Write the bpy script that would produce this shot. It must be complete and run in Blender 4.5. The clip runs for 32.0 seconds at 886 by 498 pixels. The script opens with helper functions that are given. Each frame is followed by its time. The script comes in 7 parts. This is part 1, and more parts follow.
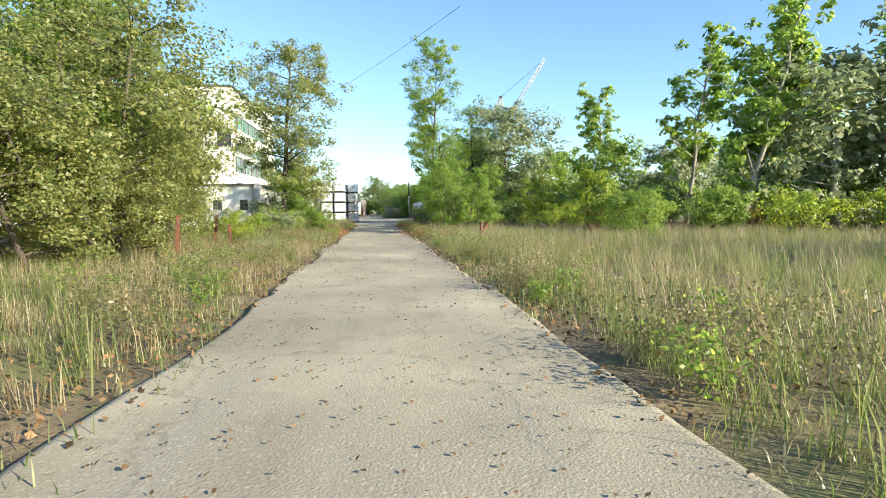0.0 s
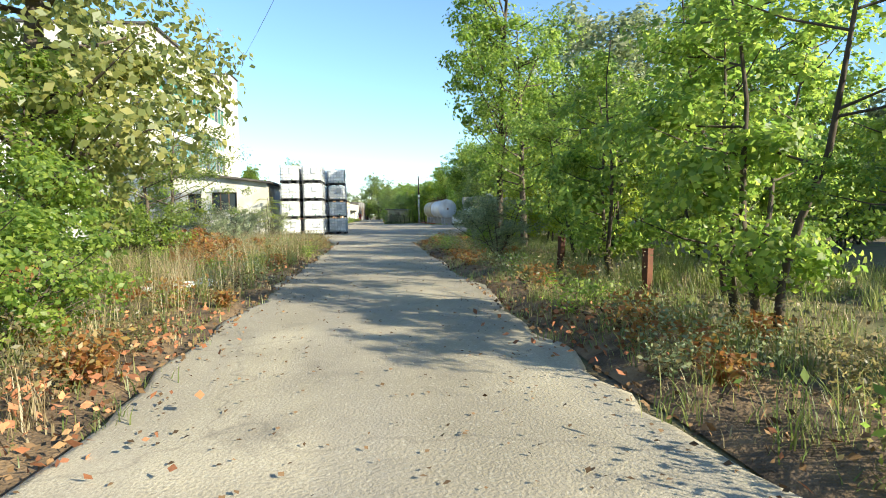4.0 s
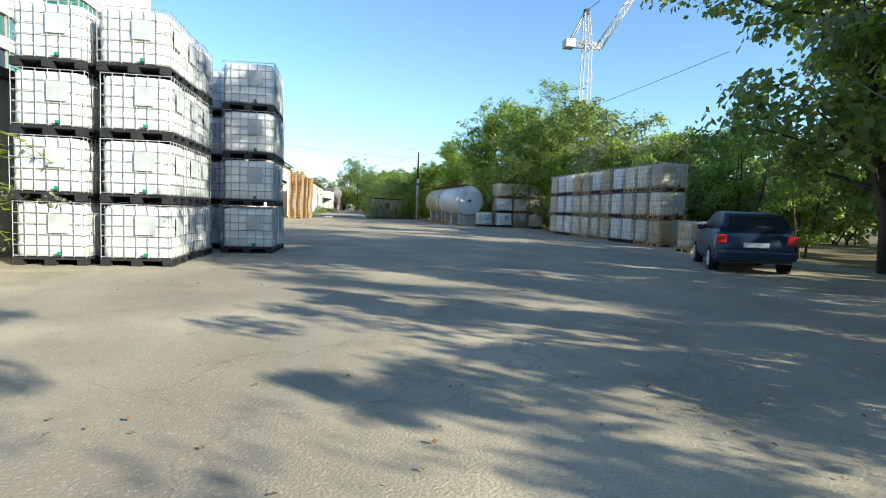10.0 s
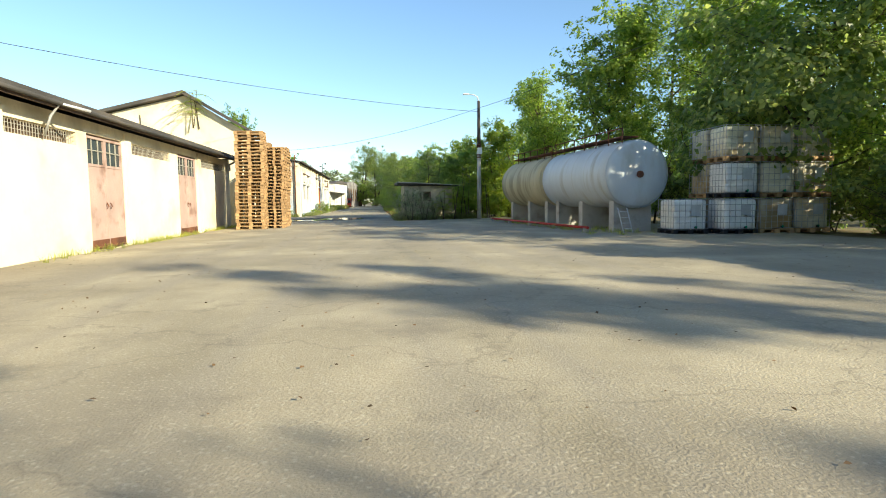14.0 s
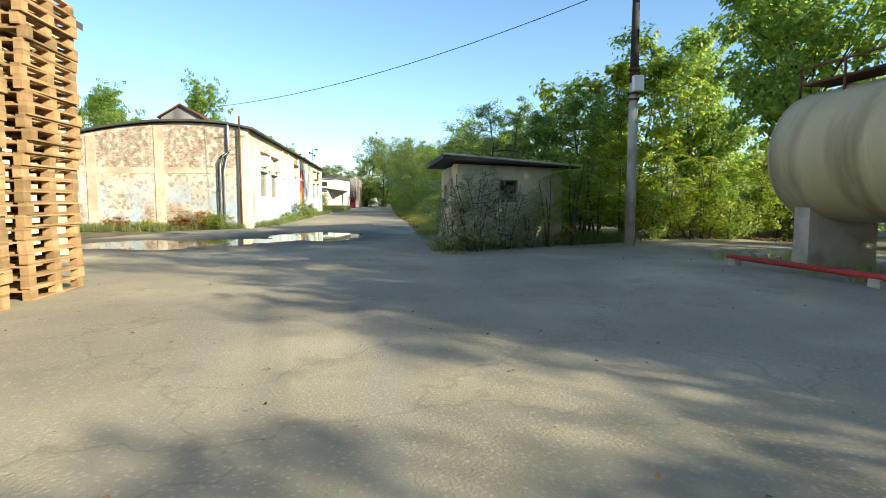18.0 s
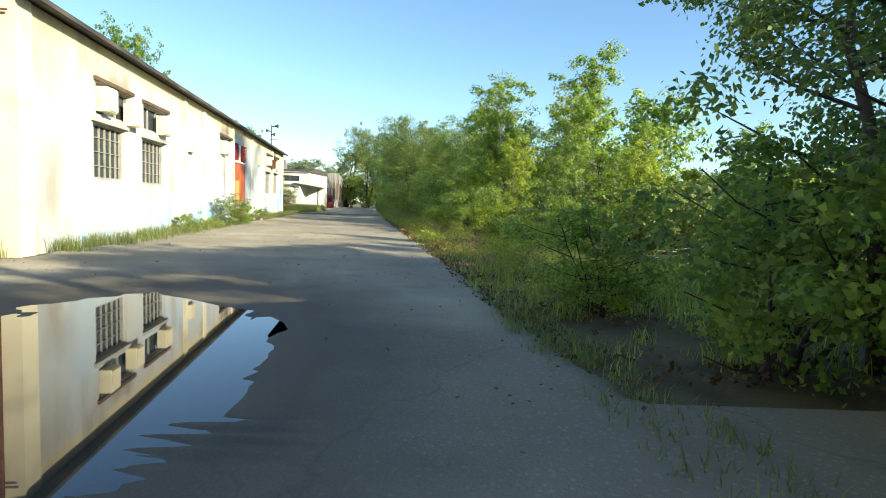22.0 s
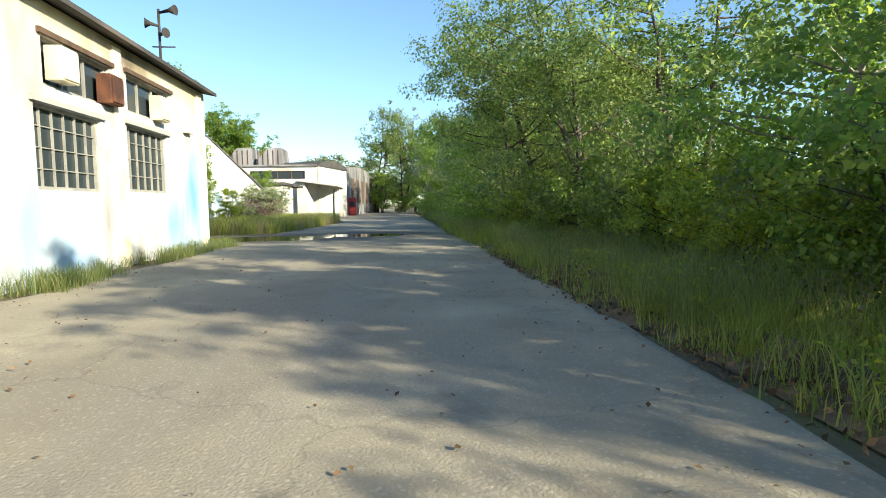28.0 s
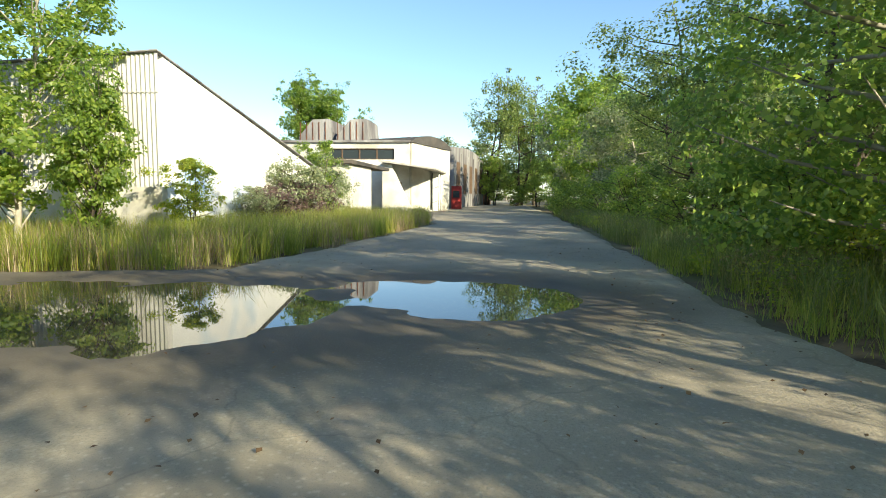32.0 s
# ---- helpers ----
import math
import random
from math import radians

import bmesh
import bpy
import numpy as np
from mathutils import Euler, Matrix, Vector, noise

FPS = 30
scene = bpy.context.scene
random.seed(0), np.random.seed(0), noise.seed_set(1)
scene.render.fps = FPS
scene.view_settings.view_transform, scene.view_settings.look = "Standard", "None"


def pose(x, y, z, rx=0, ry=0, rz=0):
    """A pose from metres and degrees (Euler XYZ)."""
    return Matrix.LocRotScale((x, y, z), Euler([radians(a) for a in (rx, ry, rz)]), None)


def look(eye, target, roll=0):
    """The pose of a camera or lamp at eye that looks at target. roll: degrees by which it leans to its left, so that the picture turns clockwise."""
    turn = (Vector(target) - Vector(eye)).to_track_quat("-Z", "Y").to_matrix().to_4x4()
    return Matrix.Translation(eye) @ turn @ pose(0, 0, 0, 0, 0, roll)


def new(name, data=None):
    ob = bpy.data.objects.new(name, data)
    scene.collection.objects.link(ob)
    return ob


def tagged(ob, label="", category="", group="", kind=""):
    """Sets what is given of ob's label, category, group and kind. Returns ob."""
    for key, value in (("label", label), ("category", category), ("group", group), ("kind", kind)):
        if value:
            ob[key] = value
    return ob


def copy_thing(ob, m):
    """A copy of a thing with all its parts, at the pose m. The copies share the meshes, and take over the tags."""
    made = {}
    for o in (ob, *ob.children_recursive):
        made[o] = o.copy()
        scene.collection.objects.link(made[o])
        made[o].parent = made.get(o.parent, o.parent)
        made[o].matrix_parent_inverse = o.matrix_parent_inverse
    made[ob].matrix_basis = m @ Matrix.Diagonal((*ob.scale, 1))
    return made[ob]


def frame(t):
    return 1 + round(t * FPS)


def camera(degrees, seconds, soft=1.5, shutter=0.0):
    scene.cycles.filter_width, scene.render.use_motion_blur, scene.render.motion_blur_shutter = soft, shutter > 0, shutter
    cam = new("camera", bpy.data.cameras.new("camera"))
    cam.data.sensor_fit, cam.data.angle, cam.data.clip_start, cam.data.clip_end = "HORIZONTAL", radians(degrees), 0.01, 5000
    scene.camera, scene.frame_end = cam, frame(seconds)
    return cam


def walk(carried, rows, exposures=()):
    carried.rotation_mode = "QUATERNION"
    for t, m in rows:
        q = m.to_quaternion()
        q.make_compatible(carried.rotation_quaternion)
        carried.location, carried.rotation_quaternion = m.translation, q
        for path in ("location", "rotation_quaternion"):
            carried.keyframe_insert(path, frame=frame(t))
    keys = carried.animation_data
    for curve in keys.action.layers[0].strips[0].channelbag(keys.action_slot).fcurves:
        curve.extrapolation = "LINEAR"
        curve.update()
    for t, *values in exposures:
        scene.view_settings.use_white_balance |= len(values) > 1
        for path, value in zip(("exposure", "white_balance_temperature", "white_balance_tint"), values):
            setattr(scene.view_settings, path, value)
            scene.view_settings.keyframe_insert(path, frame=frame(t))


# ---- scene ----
cam = camera(76.0, 32.0, soft=1.0)
PATH = [
    (0, (0.056, 33.154, 1.2), (0.293, 35.136, 1.069), -0.49),
    (0.5, (0.022, 36.787, 1.212), (0.27, 38.767, 1.077), -0.08),
    (1, (0.035, 40.7, 1.204), (0.288, 42.68, 1.081), 0.05),
    (1.5, (0.09, 44.488, 1.179), (0.339, 46.468, 1.053), -0.66),
    (2, (0.153, 48.262, 1.187), (0.396, 50.243, 1.071), -0.66),
    (2.5, (0.191, 51.568, 1.19), (0.424, 53.55, 1.066), -0.72),
    (3, (0.197, 54.831, 1.219), (0.43, 56.814, 1.095), -0.44),
    (3.5, (0.226, 57.679, 1.234), (0.455, 59.662, 1.117), -1.30),
    (5.5, (-0.345, 68.355, 1.138), (-0.07, 70.332, 1.01), 1.58),
    (6, (-0.309, 70.03, 1.157), (-0.038, 72.008, 1.032), 2.05),
    (6.5, (-0.287, 71.585, 1.171), (-0.019, 73.564, 1.055), 2.16),
    (7, (-0.283, 73.244, 1.156), (-0.025, 75.222, 1.011), 1.35),
    (7.5, (-0.277, 74.795, 1.165), (-0.016, 76.774, 1.04), 1.79),
    (8, (-0.231, 76.583, 1.173), (0.037, 78.561, 1.053), 1.92),
    (8.5, (-0.196, 78.606, 1.194), (0.082, 80.583, 1.079), 2.18),
    (9, (-0.109, 81.146, 1.241), (0.183, 83.121, 1.136), 2.35),
    (9.5, (-0.057, 83.895, 1.213), (0.253, 85.866, 1.073), 2.45),
    (10, (0.008, 87.096, 1.238), (0.327, 89.066, 1.099), 1.97),
    (10.5, (0.142, 90.779, 1.211), (0.462, 92.747, 1.06), 0.87),
    (11, (0.323, 94.412, 1.166), (0.639, 96.38, 0.997), -0.02),
    (11.5, (0.332, 98.05, 1.223), (0.645, 100.019, 1.067), -1.07),
    (12, (0.361, 101.279, 1.22), (0.666, 103.248, 1.045), -1.34),
    (12.5, (0.362, 104.637, 1.199), (0.647, 106.609, 1.025), -1.13),
    (13, (0.34, 107.623, 1.176), (0.609, 109.599, 1.027), -0.87),
    (13.5, (0.369, 110.543, 1.154), (0.618, 112.521, 0.998), -0.87),
    (14, (0.175, 113.65, 1.147), (0.425, 115.627, 0.979), -0.62),
    (14.5, (0.057, 116.621, 1.124), (0.32, 118.598, 0.975), -0.65),
    (16.5, (0.119, 126.692, 1.179), (0.373, 128.669, 1.02), -0.47),
    (17, (0.119, 129.164, 1.205), (0.374, 131.14, 1.037), -0.05),
    (17.5, (0.123, 131.68, 1.194), (0.364, 133.659, 1.029), -0.03),
    (18, (0.289, 134.537, 1.196), (0.514, 136.517, 1.029), 0.0),
    (18.5, (0.274, 137.46, 1.235), (0.49, 139.441, 1.061), -0.00),
    (19, (0.178, 139.615, 1.235), (0.388, 141.597, 1.066), 0.20),
    (19.5, (0.223, 141.812, 1.174), (0.415, 143.796, 1.008), 0.40),
    (20, (0.198, 143.678, 1.178), (0.381, 145.662, 1.005), 0.10),
    (20.5, (0.264, 145.54, 1.15), (0.461, 147.523, 0.974), -0.10),
    (21, (0.286, 147.1, 1.158), (0.513, 149.08, 0.992), 0.80),
    (21.5, (0.27, 148.664, 1.154), (0.538, 150.639, 0.982), 1.40),
    (22, (0.308, 150.392, 1.122), (0.599, 152.365, 0.967), 2.00),
    (22.5, (0.379, 152.056, 1.13), (0.68, 154.028, 0.985), 3.00),
    (23, (0.238, 154.283, 1.112), (0.52, 156.259, 0.977), 1.60),
    (23.5, (0.139, 156.235, 1.101), (0.41, 158.212, 0.966), 2.40),
    (24, (0.113, 157.96, 1.091), (0.352, 159.941, 0.963), 2.00),
    (24.5, (0.09, 160.195, 1.156), (0.299, 162.178, 1.01), 2.00),
    (25, (0.026, 162.446, 1.2), (0.214, 164.432, 1.064), 2.50),
    (25.5, (-0.016, 165.031, 1.263), (0.168, 167.019, 1.132), 2.70),
    (27.5, (-0.179, 175.48, 1.109), (0.006, 177.465, 0.945), 0.70),
    (28, (-0.127, 177.566, 1.125), (0.051, 179.551, 0.968), -0.80),
    (28.5, (-0.146, 179.8, 1.172), (0.046, 181.785, 1.018), 0.00),
    (29, (-0.24, 181.805, 1.166), (-0.029, 183.788, 1.02), 1.20),
    (29.5, (-0.192, 183.55, 1.135), (0.026, 185.531, 0.974), 0.70),
    (30, (-0.038, 185.042, 1.203), (0.181, 187.024, 1.051), 1.50),
    (30.5, (0.042, 186.554, 1.221), (0.26, 188.536, 1.066), 1.00),
    (31, (-0.005, 188.263, 1.237), (0.172, 190.248, 1.067), 1.10),
    (31.5, (-0.268, 190.525, 1.24), (-0.228, 192.516, 1.059), 0.50),
    (32, (-0.594, 192.723, 1.204), (-0.796, 194.704, 1.015), 0.50),
]
walk(cam, [(t, look(eye, target, roll)) for t, eye, target, roll in PATH],
     [(0, 1.3, 5900, 6), (3, 1.38, 5850, 6), (7, 1.25, 5750, 6), (10, 1.15, 5600, 6), (11.5, 1.12, 5850, 6), (13, 1.15, 6250, 4),
      (17, 1.15, 6150, 3), (19, 1.15, 6050, 3), (25, 1.2, 6100, 3), (28, 1.2, 5900, 5), (30, 1.2, 6100, 3), (32, 1.22, 6250, 3)])

# ---- light ----
SUN_EL, SUN_X, SUN_Y = 23.5, 0.76, -0.65
world = bpy.data.worlds.new("sky")
scene.world = world
world.use_nodes = True
wn, wl = world.node_tree.nodes, world.node_tree.links
wn.clear()
sky = wn.new("ShaderNodeTexSky")
sky.sky_type = "NISHITA"
sky.sun_disc = False
sky.sun_elevation = radians(SUN_EL)
sky.sun_rotation = math.atan2(SUN_X, SUN_Y)
sky.air_density, sky.dust_density, sky.ozone_density = 1.0, 0.3, 2.6
back = wn.new("ShaderNodeBackground")
back.inputs["Strength"].default_value = 0.108
wout = wn.new("ShaderNodeOutputWorld")
wl.new(sky.outputs[0], back.inputs["Color"])
wl.new(back.outputs[0], wout.inputs["Surface"])
sun = new("sun", bpy.data.lights.new("sun", "SUN"))
sun.data.energy, sun.data.angle, sun.data.color = 5.0, radians(0.6), (1.0, 0.86, 0.62)
sun.matrix_world = look((SUN_X * 60, SUN_Y * 60, 60 * math.tan(radians(SUN_EL))), (0, 0, 0))

# ---- materials ----


def mat(name, color, rough=0.8, metal=0.0, var=0.12, scale=1.5, fine=30.0, bump=0.15, stain=None, stain_amt=0.5, stain_scale=0.6,
        island=0.0, obj_rand=0.0, stretch=(1, 1, 1), spec=0.3):
    """Base colour with two scales of noise, stains, bump."""
    m = bpy.data.materials.new(name)
    m.use_nodes = True
    n, l = m.node_tree.nodes, m.node_tree.links
    b = n["Principled BSDF"]
    b.inputs["Roughness"].default_value, b.inputs["Metallic"].default_value = rough, metal
    b.inputs["Specular IOR Level"].default_value = spec
    geo = n.new("ShaderNodeNewGeometry")
    mp = n.new("ShaderNodeMapping")
    mp.inputs["Scale"].default_value = stretch
    l.new(geo.outputs["Position"], mp.inputs["Vector"])

    def tex(s, det):
        t = n.new("ShaderNodeTexNoise")
        t.inputs["Scale"].default_value, t.inputs["Detail"].default_value = s, det
        l.new(mp.outputs[0], t.inputs["Vector"])
        return t.outputs["Fac"]

    def mixc(a, c, fac, mode="MIX"):
        x = n.new("ShaderNodeMix")
        x.data_type, x.blend_type = "RGBA", mode
        for sock, v in ((x.inputs[0], fac), (x.inputs[6], a), (x.inputs[7], c)):
            if hasattr(v, "links"):
                l.new(v, sock)
            else:
                sock.default_value = v if isinstance(v, float) else (*v[:3], 1)
        return x.outputs[2]

    def ramp(v, lo, hi):
        r = n.new("ShaderNodeMapRange")
        r.inputs["From Min"].default_value, r.inputs["From Max"].default_value = lo, hi
        l.new(v, r.inputs["Value"])
        return r.outputs[0]

    dark = [c * (1 - var * 2) for c in color]
    light = [min(1, c * (1 + var)) for c in color]
    big, small = tex(scale, 4.0), tex(fine, 3.0)
    c = mixc(dark, light, ramp(big, 0.3, 0.7))
    c = mixc(c, [x * (1 - var) for x in color], ramp(small, 0.45, 0.75))
    if stain:
        c = mixc(c, stain, ramp(tex(stain_scale, 6.0), 0.62 - 0.25 * stain_amt, 0.78 - 0.2 * stain_amt))
    if island or obj_rand:
        hsv = n.new("ShaderNodeHueSaturation")
        if island:
            rnd = geo.outputs["Random Per Island"]
        else:
            oi = n.new("ShaderNodeObjectInfo")
            rnd = oi.outputs["Random"]
        amt = island or obj_rand
        r = n.new("ShaderNodeMapRange")
        r.inputs["To Min"].default_value, r.inputs["To Max"].default_value = 1 - amt, 1 + amt
        l.new(rnd, r.inputs["Value"])
        l.new(r.outputs[0], hsv.inputs["Value"])
        l.new(c, hsv.inputs["Color"])
        c = hsv.outputs[0]
    l.new(c, b.inputs["Base Color"])
    if bump:
        bp = n.new("ShaderNodeBump")
        bp.inputs["Strength"].default_value, bp.inputs["Distance"].default_value = bump, 0.02
        l.new(small, bp.inputs["Height"])
        l.new(bp.outputs[0], b.inputs["Normal"])
    return m


def leaf_mat(name, color, color2, through_amt=0.45):
    m = bpy.data.materials.new(name)
    m.use_nodes = True
    n, l = m.node_tree.nodes, m.node_tree.links
    b = n["Principled BSDF"]
    b.inputs["Roughness"].default_value = 0.45
    geo = n.new("ShaderNodeNewGeometry")
    cr = n.new("ShaderNodeValToRGB")
    cr.color_ramp.elements[0].color, cr.color_ramp.elements[1].color = (*color, 1), (*color2, 1)
    e = cr.color_ramp.elements.new(0.5)
    e.color = (*[(a * 0.75 + c * 0.25) for a, c in zip(color, color2)], 1)
    l.new(geo.outputs["Random Per Island"], cr.inputs[0])
    l.new(cr.outputs[0], b.inputs["Base Color"])
    tr = n.new("ShaderNodeBsdfTranslucent")
    hs = n.new("ShaderNodeHueSaturation")
    hs.inputs["Value"].default_value, hs.inputs["Saturation"].default_value = 2.3, 1.02
    l.new(cr.outputs[0], hs.inputs["Color"])
    l.new(hs.outputs[0], tr.inputs["Color"])
    mx = n.new("ShaderNodeMixShader")
    mx.inputs[0].default_value = through_amt
    l.new(b.outputs[0], mx.inputs[1])
    l.new(tr.outputs[0], mx.inputs[2])
    l.new(mx.outputs[0], n["Material Output"].inputs["Surface"])
    return m


def glass_mat(name, color, rough=0.15):
    m = bpy.data.materials.new(name)
    m.use_nodes = True
    b = m.node_tree.nodes["Principled BSDF"]
    b.inputs["Base Color"].default_value = (*color, 1)
    b.inputs["Roughness"].default_value = rough
    b.inputs["Specular IOR Level"].default_value = 0.25
    return m


M_GROUND = mat("soil_and_litter", (0.19, 0.145, 0.085), 0.95, var=0.3, scale=1.3, fine=22, bump=0.9, stain=(0.15, 0.145, 0.06), stain_amt=0.7, stain_scale=0.8)
M_BANK = mat("dark_leafy_soil", (0.13, 0.09, 0.055), 0.95, var=0.35, scale=3.0, fine=30, bump=1.0, stain=(0.24, 0.16, 0.085), stain_amt=0.8, stain_scale=2.5)


# pools of rain: centre x, y and half sizes
POOLS = [(-1.8, 154.6, 1.5, 2.7, 1), (-6.2, 151.3, 2.6, 1.8, 2), (-3.6, 152.5, 1.5, 1.0, 4), (-1.2, 199.5, 1.6, 1.3, 3), (-5.0, 198.3, 2.9, 1.7, 5)]


def road_mat():
    """Dusty worn concrete: mottling, wheel-track streaks along the drive, grit and dark patches."""
    m = mat("dusty_concrete_road", (0.41, 0.355, 0.25), 0.92, var=0.24, scale=0.5, fine=55, bump=0.38, stain=(0.27, 0.235, 0.175), stain_amt=0.7, stain_scale=0.3)
    n, l = m.node_tree.nodes, m.node_tree.links
    b = n["Principled BSDF"]
    src = b.inputs["Base Color"].links[0].from_socket
    geo = n.new("ShaderNodeNewGeometry")
    mp = n.new("ShaderNodeMapping")
    mp.inputs["Scale"].default_value = (1.6, 0.10, 1)
    l.new(geo.outputs["Position"], mp.inputs["Vector"])
    t = n.new("ShaderNodeTexNoise")
    t.inputs["Scale"].default_value, t.inputs["Detail"].default_value = 1.0, 5
    l.new(mp.outputs[0], t.inputs["Vector"])
    v = n.new("ShaderNodeTexVoronoi")
    v.inputs["Scale"].default_value = 22
    l.new(geo.outputs["Position"], v.inputs["Vector"])
    cr = n.new("ShaderNodeTexVoronoi")
    cr.feature = "DISTANCE_TO_EDGE"
    cr.inputs["Scale"].default_value = 0.33
    wn2 = n.new("ShaderNodeTexNoise")
    wn2.inputs["Scale"].default_value = 1.4
    wn2.inputs["Detail"].default_value = 4
    l.new(geo.outputs["Position"], wn2.inputs["Vector"])
    add = n.new("ShaderNodeVectorMath")
    add.operation = "ADD"
    l.new(geo.outputs["Position"], add.inputs[0])
    l.new(wn2.outputs["Color"], add.inputs[1])
    l.new(add.outputs[0], cr.inputs["Vector"])

    def over(prev, col, sock, lo, hi, amt):
        r = n.new("ShaderNodeMapRange")
        r.inputs["From Min"].default_value, r.inputs["From Max"].default_value, r.inputs["To Max"].default_value = lo, hi, amt
        l.new(sock, r.inputs["Value"])
        x = n.new("ShaderNodeMix")
        x.data_type = "RGBA"
        l.new(r.outputs[0], x.inputs[0])
        l.new(prev, x.inputs[6])
        x.inputs[7].default_value = (*col, 1)
        return x.outputs[2]

    c = over(src, (0.30, 0.265, 0.205), t.outputs["Fac"], 0.48, 0.66, 0.75)
    c = over(c, (0.54, 0.49, 0.38), v.outputs["Distance"], 0.35, 0.1, 0.35)
    grit = n.new("ShaderNodeTexNoise")
    grit.inputs["Scale"].default_value, grit.inputs["Detail"].default_value = 160, 2
    l.new(geo.outputs["Position"], grit.inputs["Vector"])
    c = over(c, (0.16, 0.14, 0.11), grit.outputs["Fac"], 0.58, 0.7, 0.55)
    patch = n.new("ShaderNodeTexNoise")
    patch.inputs["Scale"].default_value, patch.inputs["Detail"].default_value, patch.inputs["Roughness"].default_value = 1.1, 8, 0.7
    l.new(geo.outputs["Position"], patch.inputs["Vector"])
    c = over(c, (0.20, 0.175, 0.135), patch.outputs["Fac"], 0.55, 0.68, 0.6)
    c = over(c, (0.11, 0.095, 0.075), cr.outputs["Distance"], 0.007, 0.002, 0.25)
    wet = None
    for cx, cy, rx, ry, _ in POOLS:
        sub = n.new("ShaderNodeVectorMath")
        sub.operation = "MULTIPLY_ADD"
        sub.inputs[1].default_value = (1 / rx, 1 / ry, 0)
        sub.inputs[2].default_value = (-cx / rx, -cy / ry, 0)
        l.new(add.outputs[0], sub.inputs[0])
        off = n.new("ShaderNodeVectorMath")
        off.operation = "SUBTRACT"
        off.inputs[1].default_value = (0.5 / rx, 0.5 / ry, 0)
        l.new(sub.outputs[0], off.inputs[0])
        ln = n.new("ShaderNodeVectorMath")
        ln.operation = "LENGTH"
        l.new(off.outputs[0], ln.inputs[0])
        if wet is None:
            wet = ln.outputs["Value"]
        else:
            mn = n.new("ShaderNodeMath")
            mn.operation = "MINIMUM"
            l.new(wet, mn.inputs[0])
            l.new(ln.outputs["Value"], mn.inputs[1])
            wet = mn.outputs[0]
    c = over(c, (0.085, 0.07, 0.05), wet, 2.1, 1.25, 0.85)
    rr = n.new("ShaderNodeMapRange")
    rr.inputs["From Min"].default_value, rr.inputs["From Max"].default_value = 1.1, 1.6
    rr.inputs["To Min"].default_value, rr.inputs["To Max"].default_value = 0.72, 0.92
    l.new(wet, rr.inputs["Value"])
    l.new(rr.outputs[0], b.inputs["Roughness"])
    l.new(c, b.inputs["Base Color"])
    return m


M_ROAD = road_mat()
M_MUD = mat("damp_mud", (0.13, 0.11, 0.085), 0.55, var=0.2, scale=1.2, fine=20, bump=0.4)
M_PLASTER = mat("white_limewashed_plaster", (0.67, 0.65, 0.59), 0.9, var=0.08, scale=0.7, fine=9, bump=0.25, stain=(0.44, 0.41, 0.34), stain_amt=0.6, stain_scale=0.5)
M_CREAM = mat("cream_plaster", (0.80, 0.71, 0.50), 0.9, var=0.07, scale=0.8, fine=12, bump=0.25, stain=(0.50, 0.43, 0.30), stain_amt=0.45, stain_scale=0.7)
M_HUT = mat("weathered_grey_render", (0.55, 0.475, 0.32), 0.92, var=0.12, scale=1.1, fine=16, bump=0.4, stain=(0.27, 0.225, 0.15), stain_amt=0.45, stain_scale=1.3, stretch=(1, 1, 0.5))
M_BLOCK = mat("pale_concrete_panel", (0.68, 0.65, 0.58), 0.9, var=0.08, scale=0.3, fine=6, bump=0.15, stain=(0.46, 0.41, 0.33), stain_amt=0.45, stain_scale=0.25)
M_ROOF = mat("tarred_roof_felt", (0.07, 0.065, 0.06), 0.85, var=0.2, scale=1.0, fine=20, bump=0.3, stain=(0.13, 0.11, 0.09), stain_amt=0.5)
M_RUST = mat("rusty_steel", (0.18, 0.075, 0.04), 0.85, 0.1, var=0.25, scale=3, fine=40, bump=0.35, stain=(0.07, 0.035, 0.025), stain_amt=0.6, stain_scale=2)
M_REDDOOR = mat("faded_orange_red_gate_paint", (0.42, 0.115, 0.045), 0.65, var=0.12, scale=1.5, fine=25, bump=0.15, stain=(0.25, 0.08, 0.04), stain_amt=0.5, stain_scale=1.2)
M_PLYWOOD = mat("raw_yellow_plywood", (0.55, 0.30, 0.09), 0.7, var=0.15, scale=2, fine=20, bump=0.15, stretch=(1, 1, 0.15))
M_PIER = mat("worn_limewashed_pier", (0.60, 0.53, 0.40), 0.92, var=0.15, scale=1.6, fine=14, bump=0.4, stain=(0.40, 0.33, 0.24), stain_amt=0.7, stain_scale=1.4)
M_OLDGATE = mat("flaking_rusty_gate_paint", (0.20, 0.10, 0.065), 0.8, var=0.3, scale=2.5, fine=25, bump=0.3, stain=(0.30, 0.21, 0.14), stain_amt=0.7, stain_scale=2.0)
M_MAROON = mat("dull_maroon_gate_paint", (0.155, 0.058, 0.048), 0.7, var=0.15, scale=1.5, fine=25, bump=0.2, stain=(0.12, 0.055, 0.04), stain_amt=0.5, stain_scale=1.5)
M_PINKDOOR = mat("pinkish_grey_door_paint", (0.42, 0.30, 0.26), 0.7, var=0.1, scale=1.5, fine=25, bump=0.2, stain=(0.24, 0.15, 0.12), stain_amt=0.4, stain_scale=2)
M_DARK = mat("dark_interior", (0.02, 0.02, 0.02), 0.9, var=0.1)
M_GLASS = glass_mat("dusty_dark_glass", (0.035, 0.045, 0.05), 0.22)
M_GREEN = mat("green_painted_glass", (0.03, 0.20, 0.13), 0.35, var=0.2, scale=0.5, fine=6, bump=0.05, obj_rand=0.35, spec=0.5)
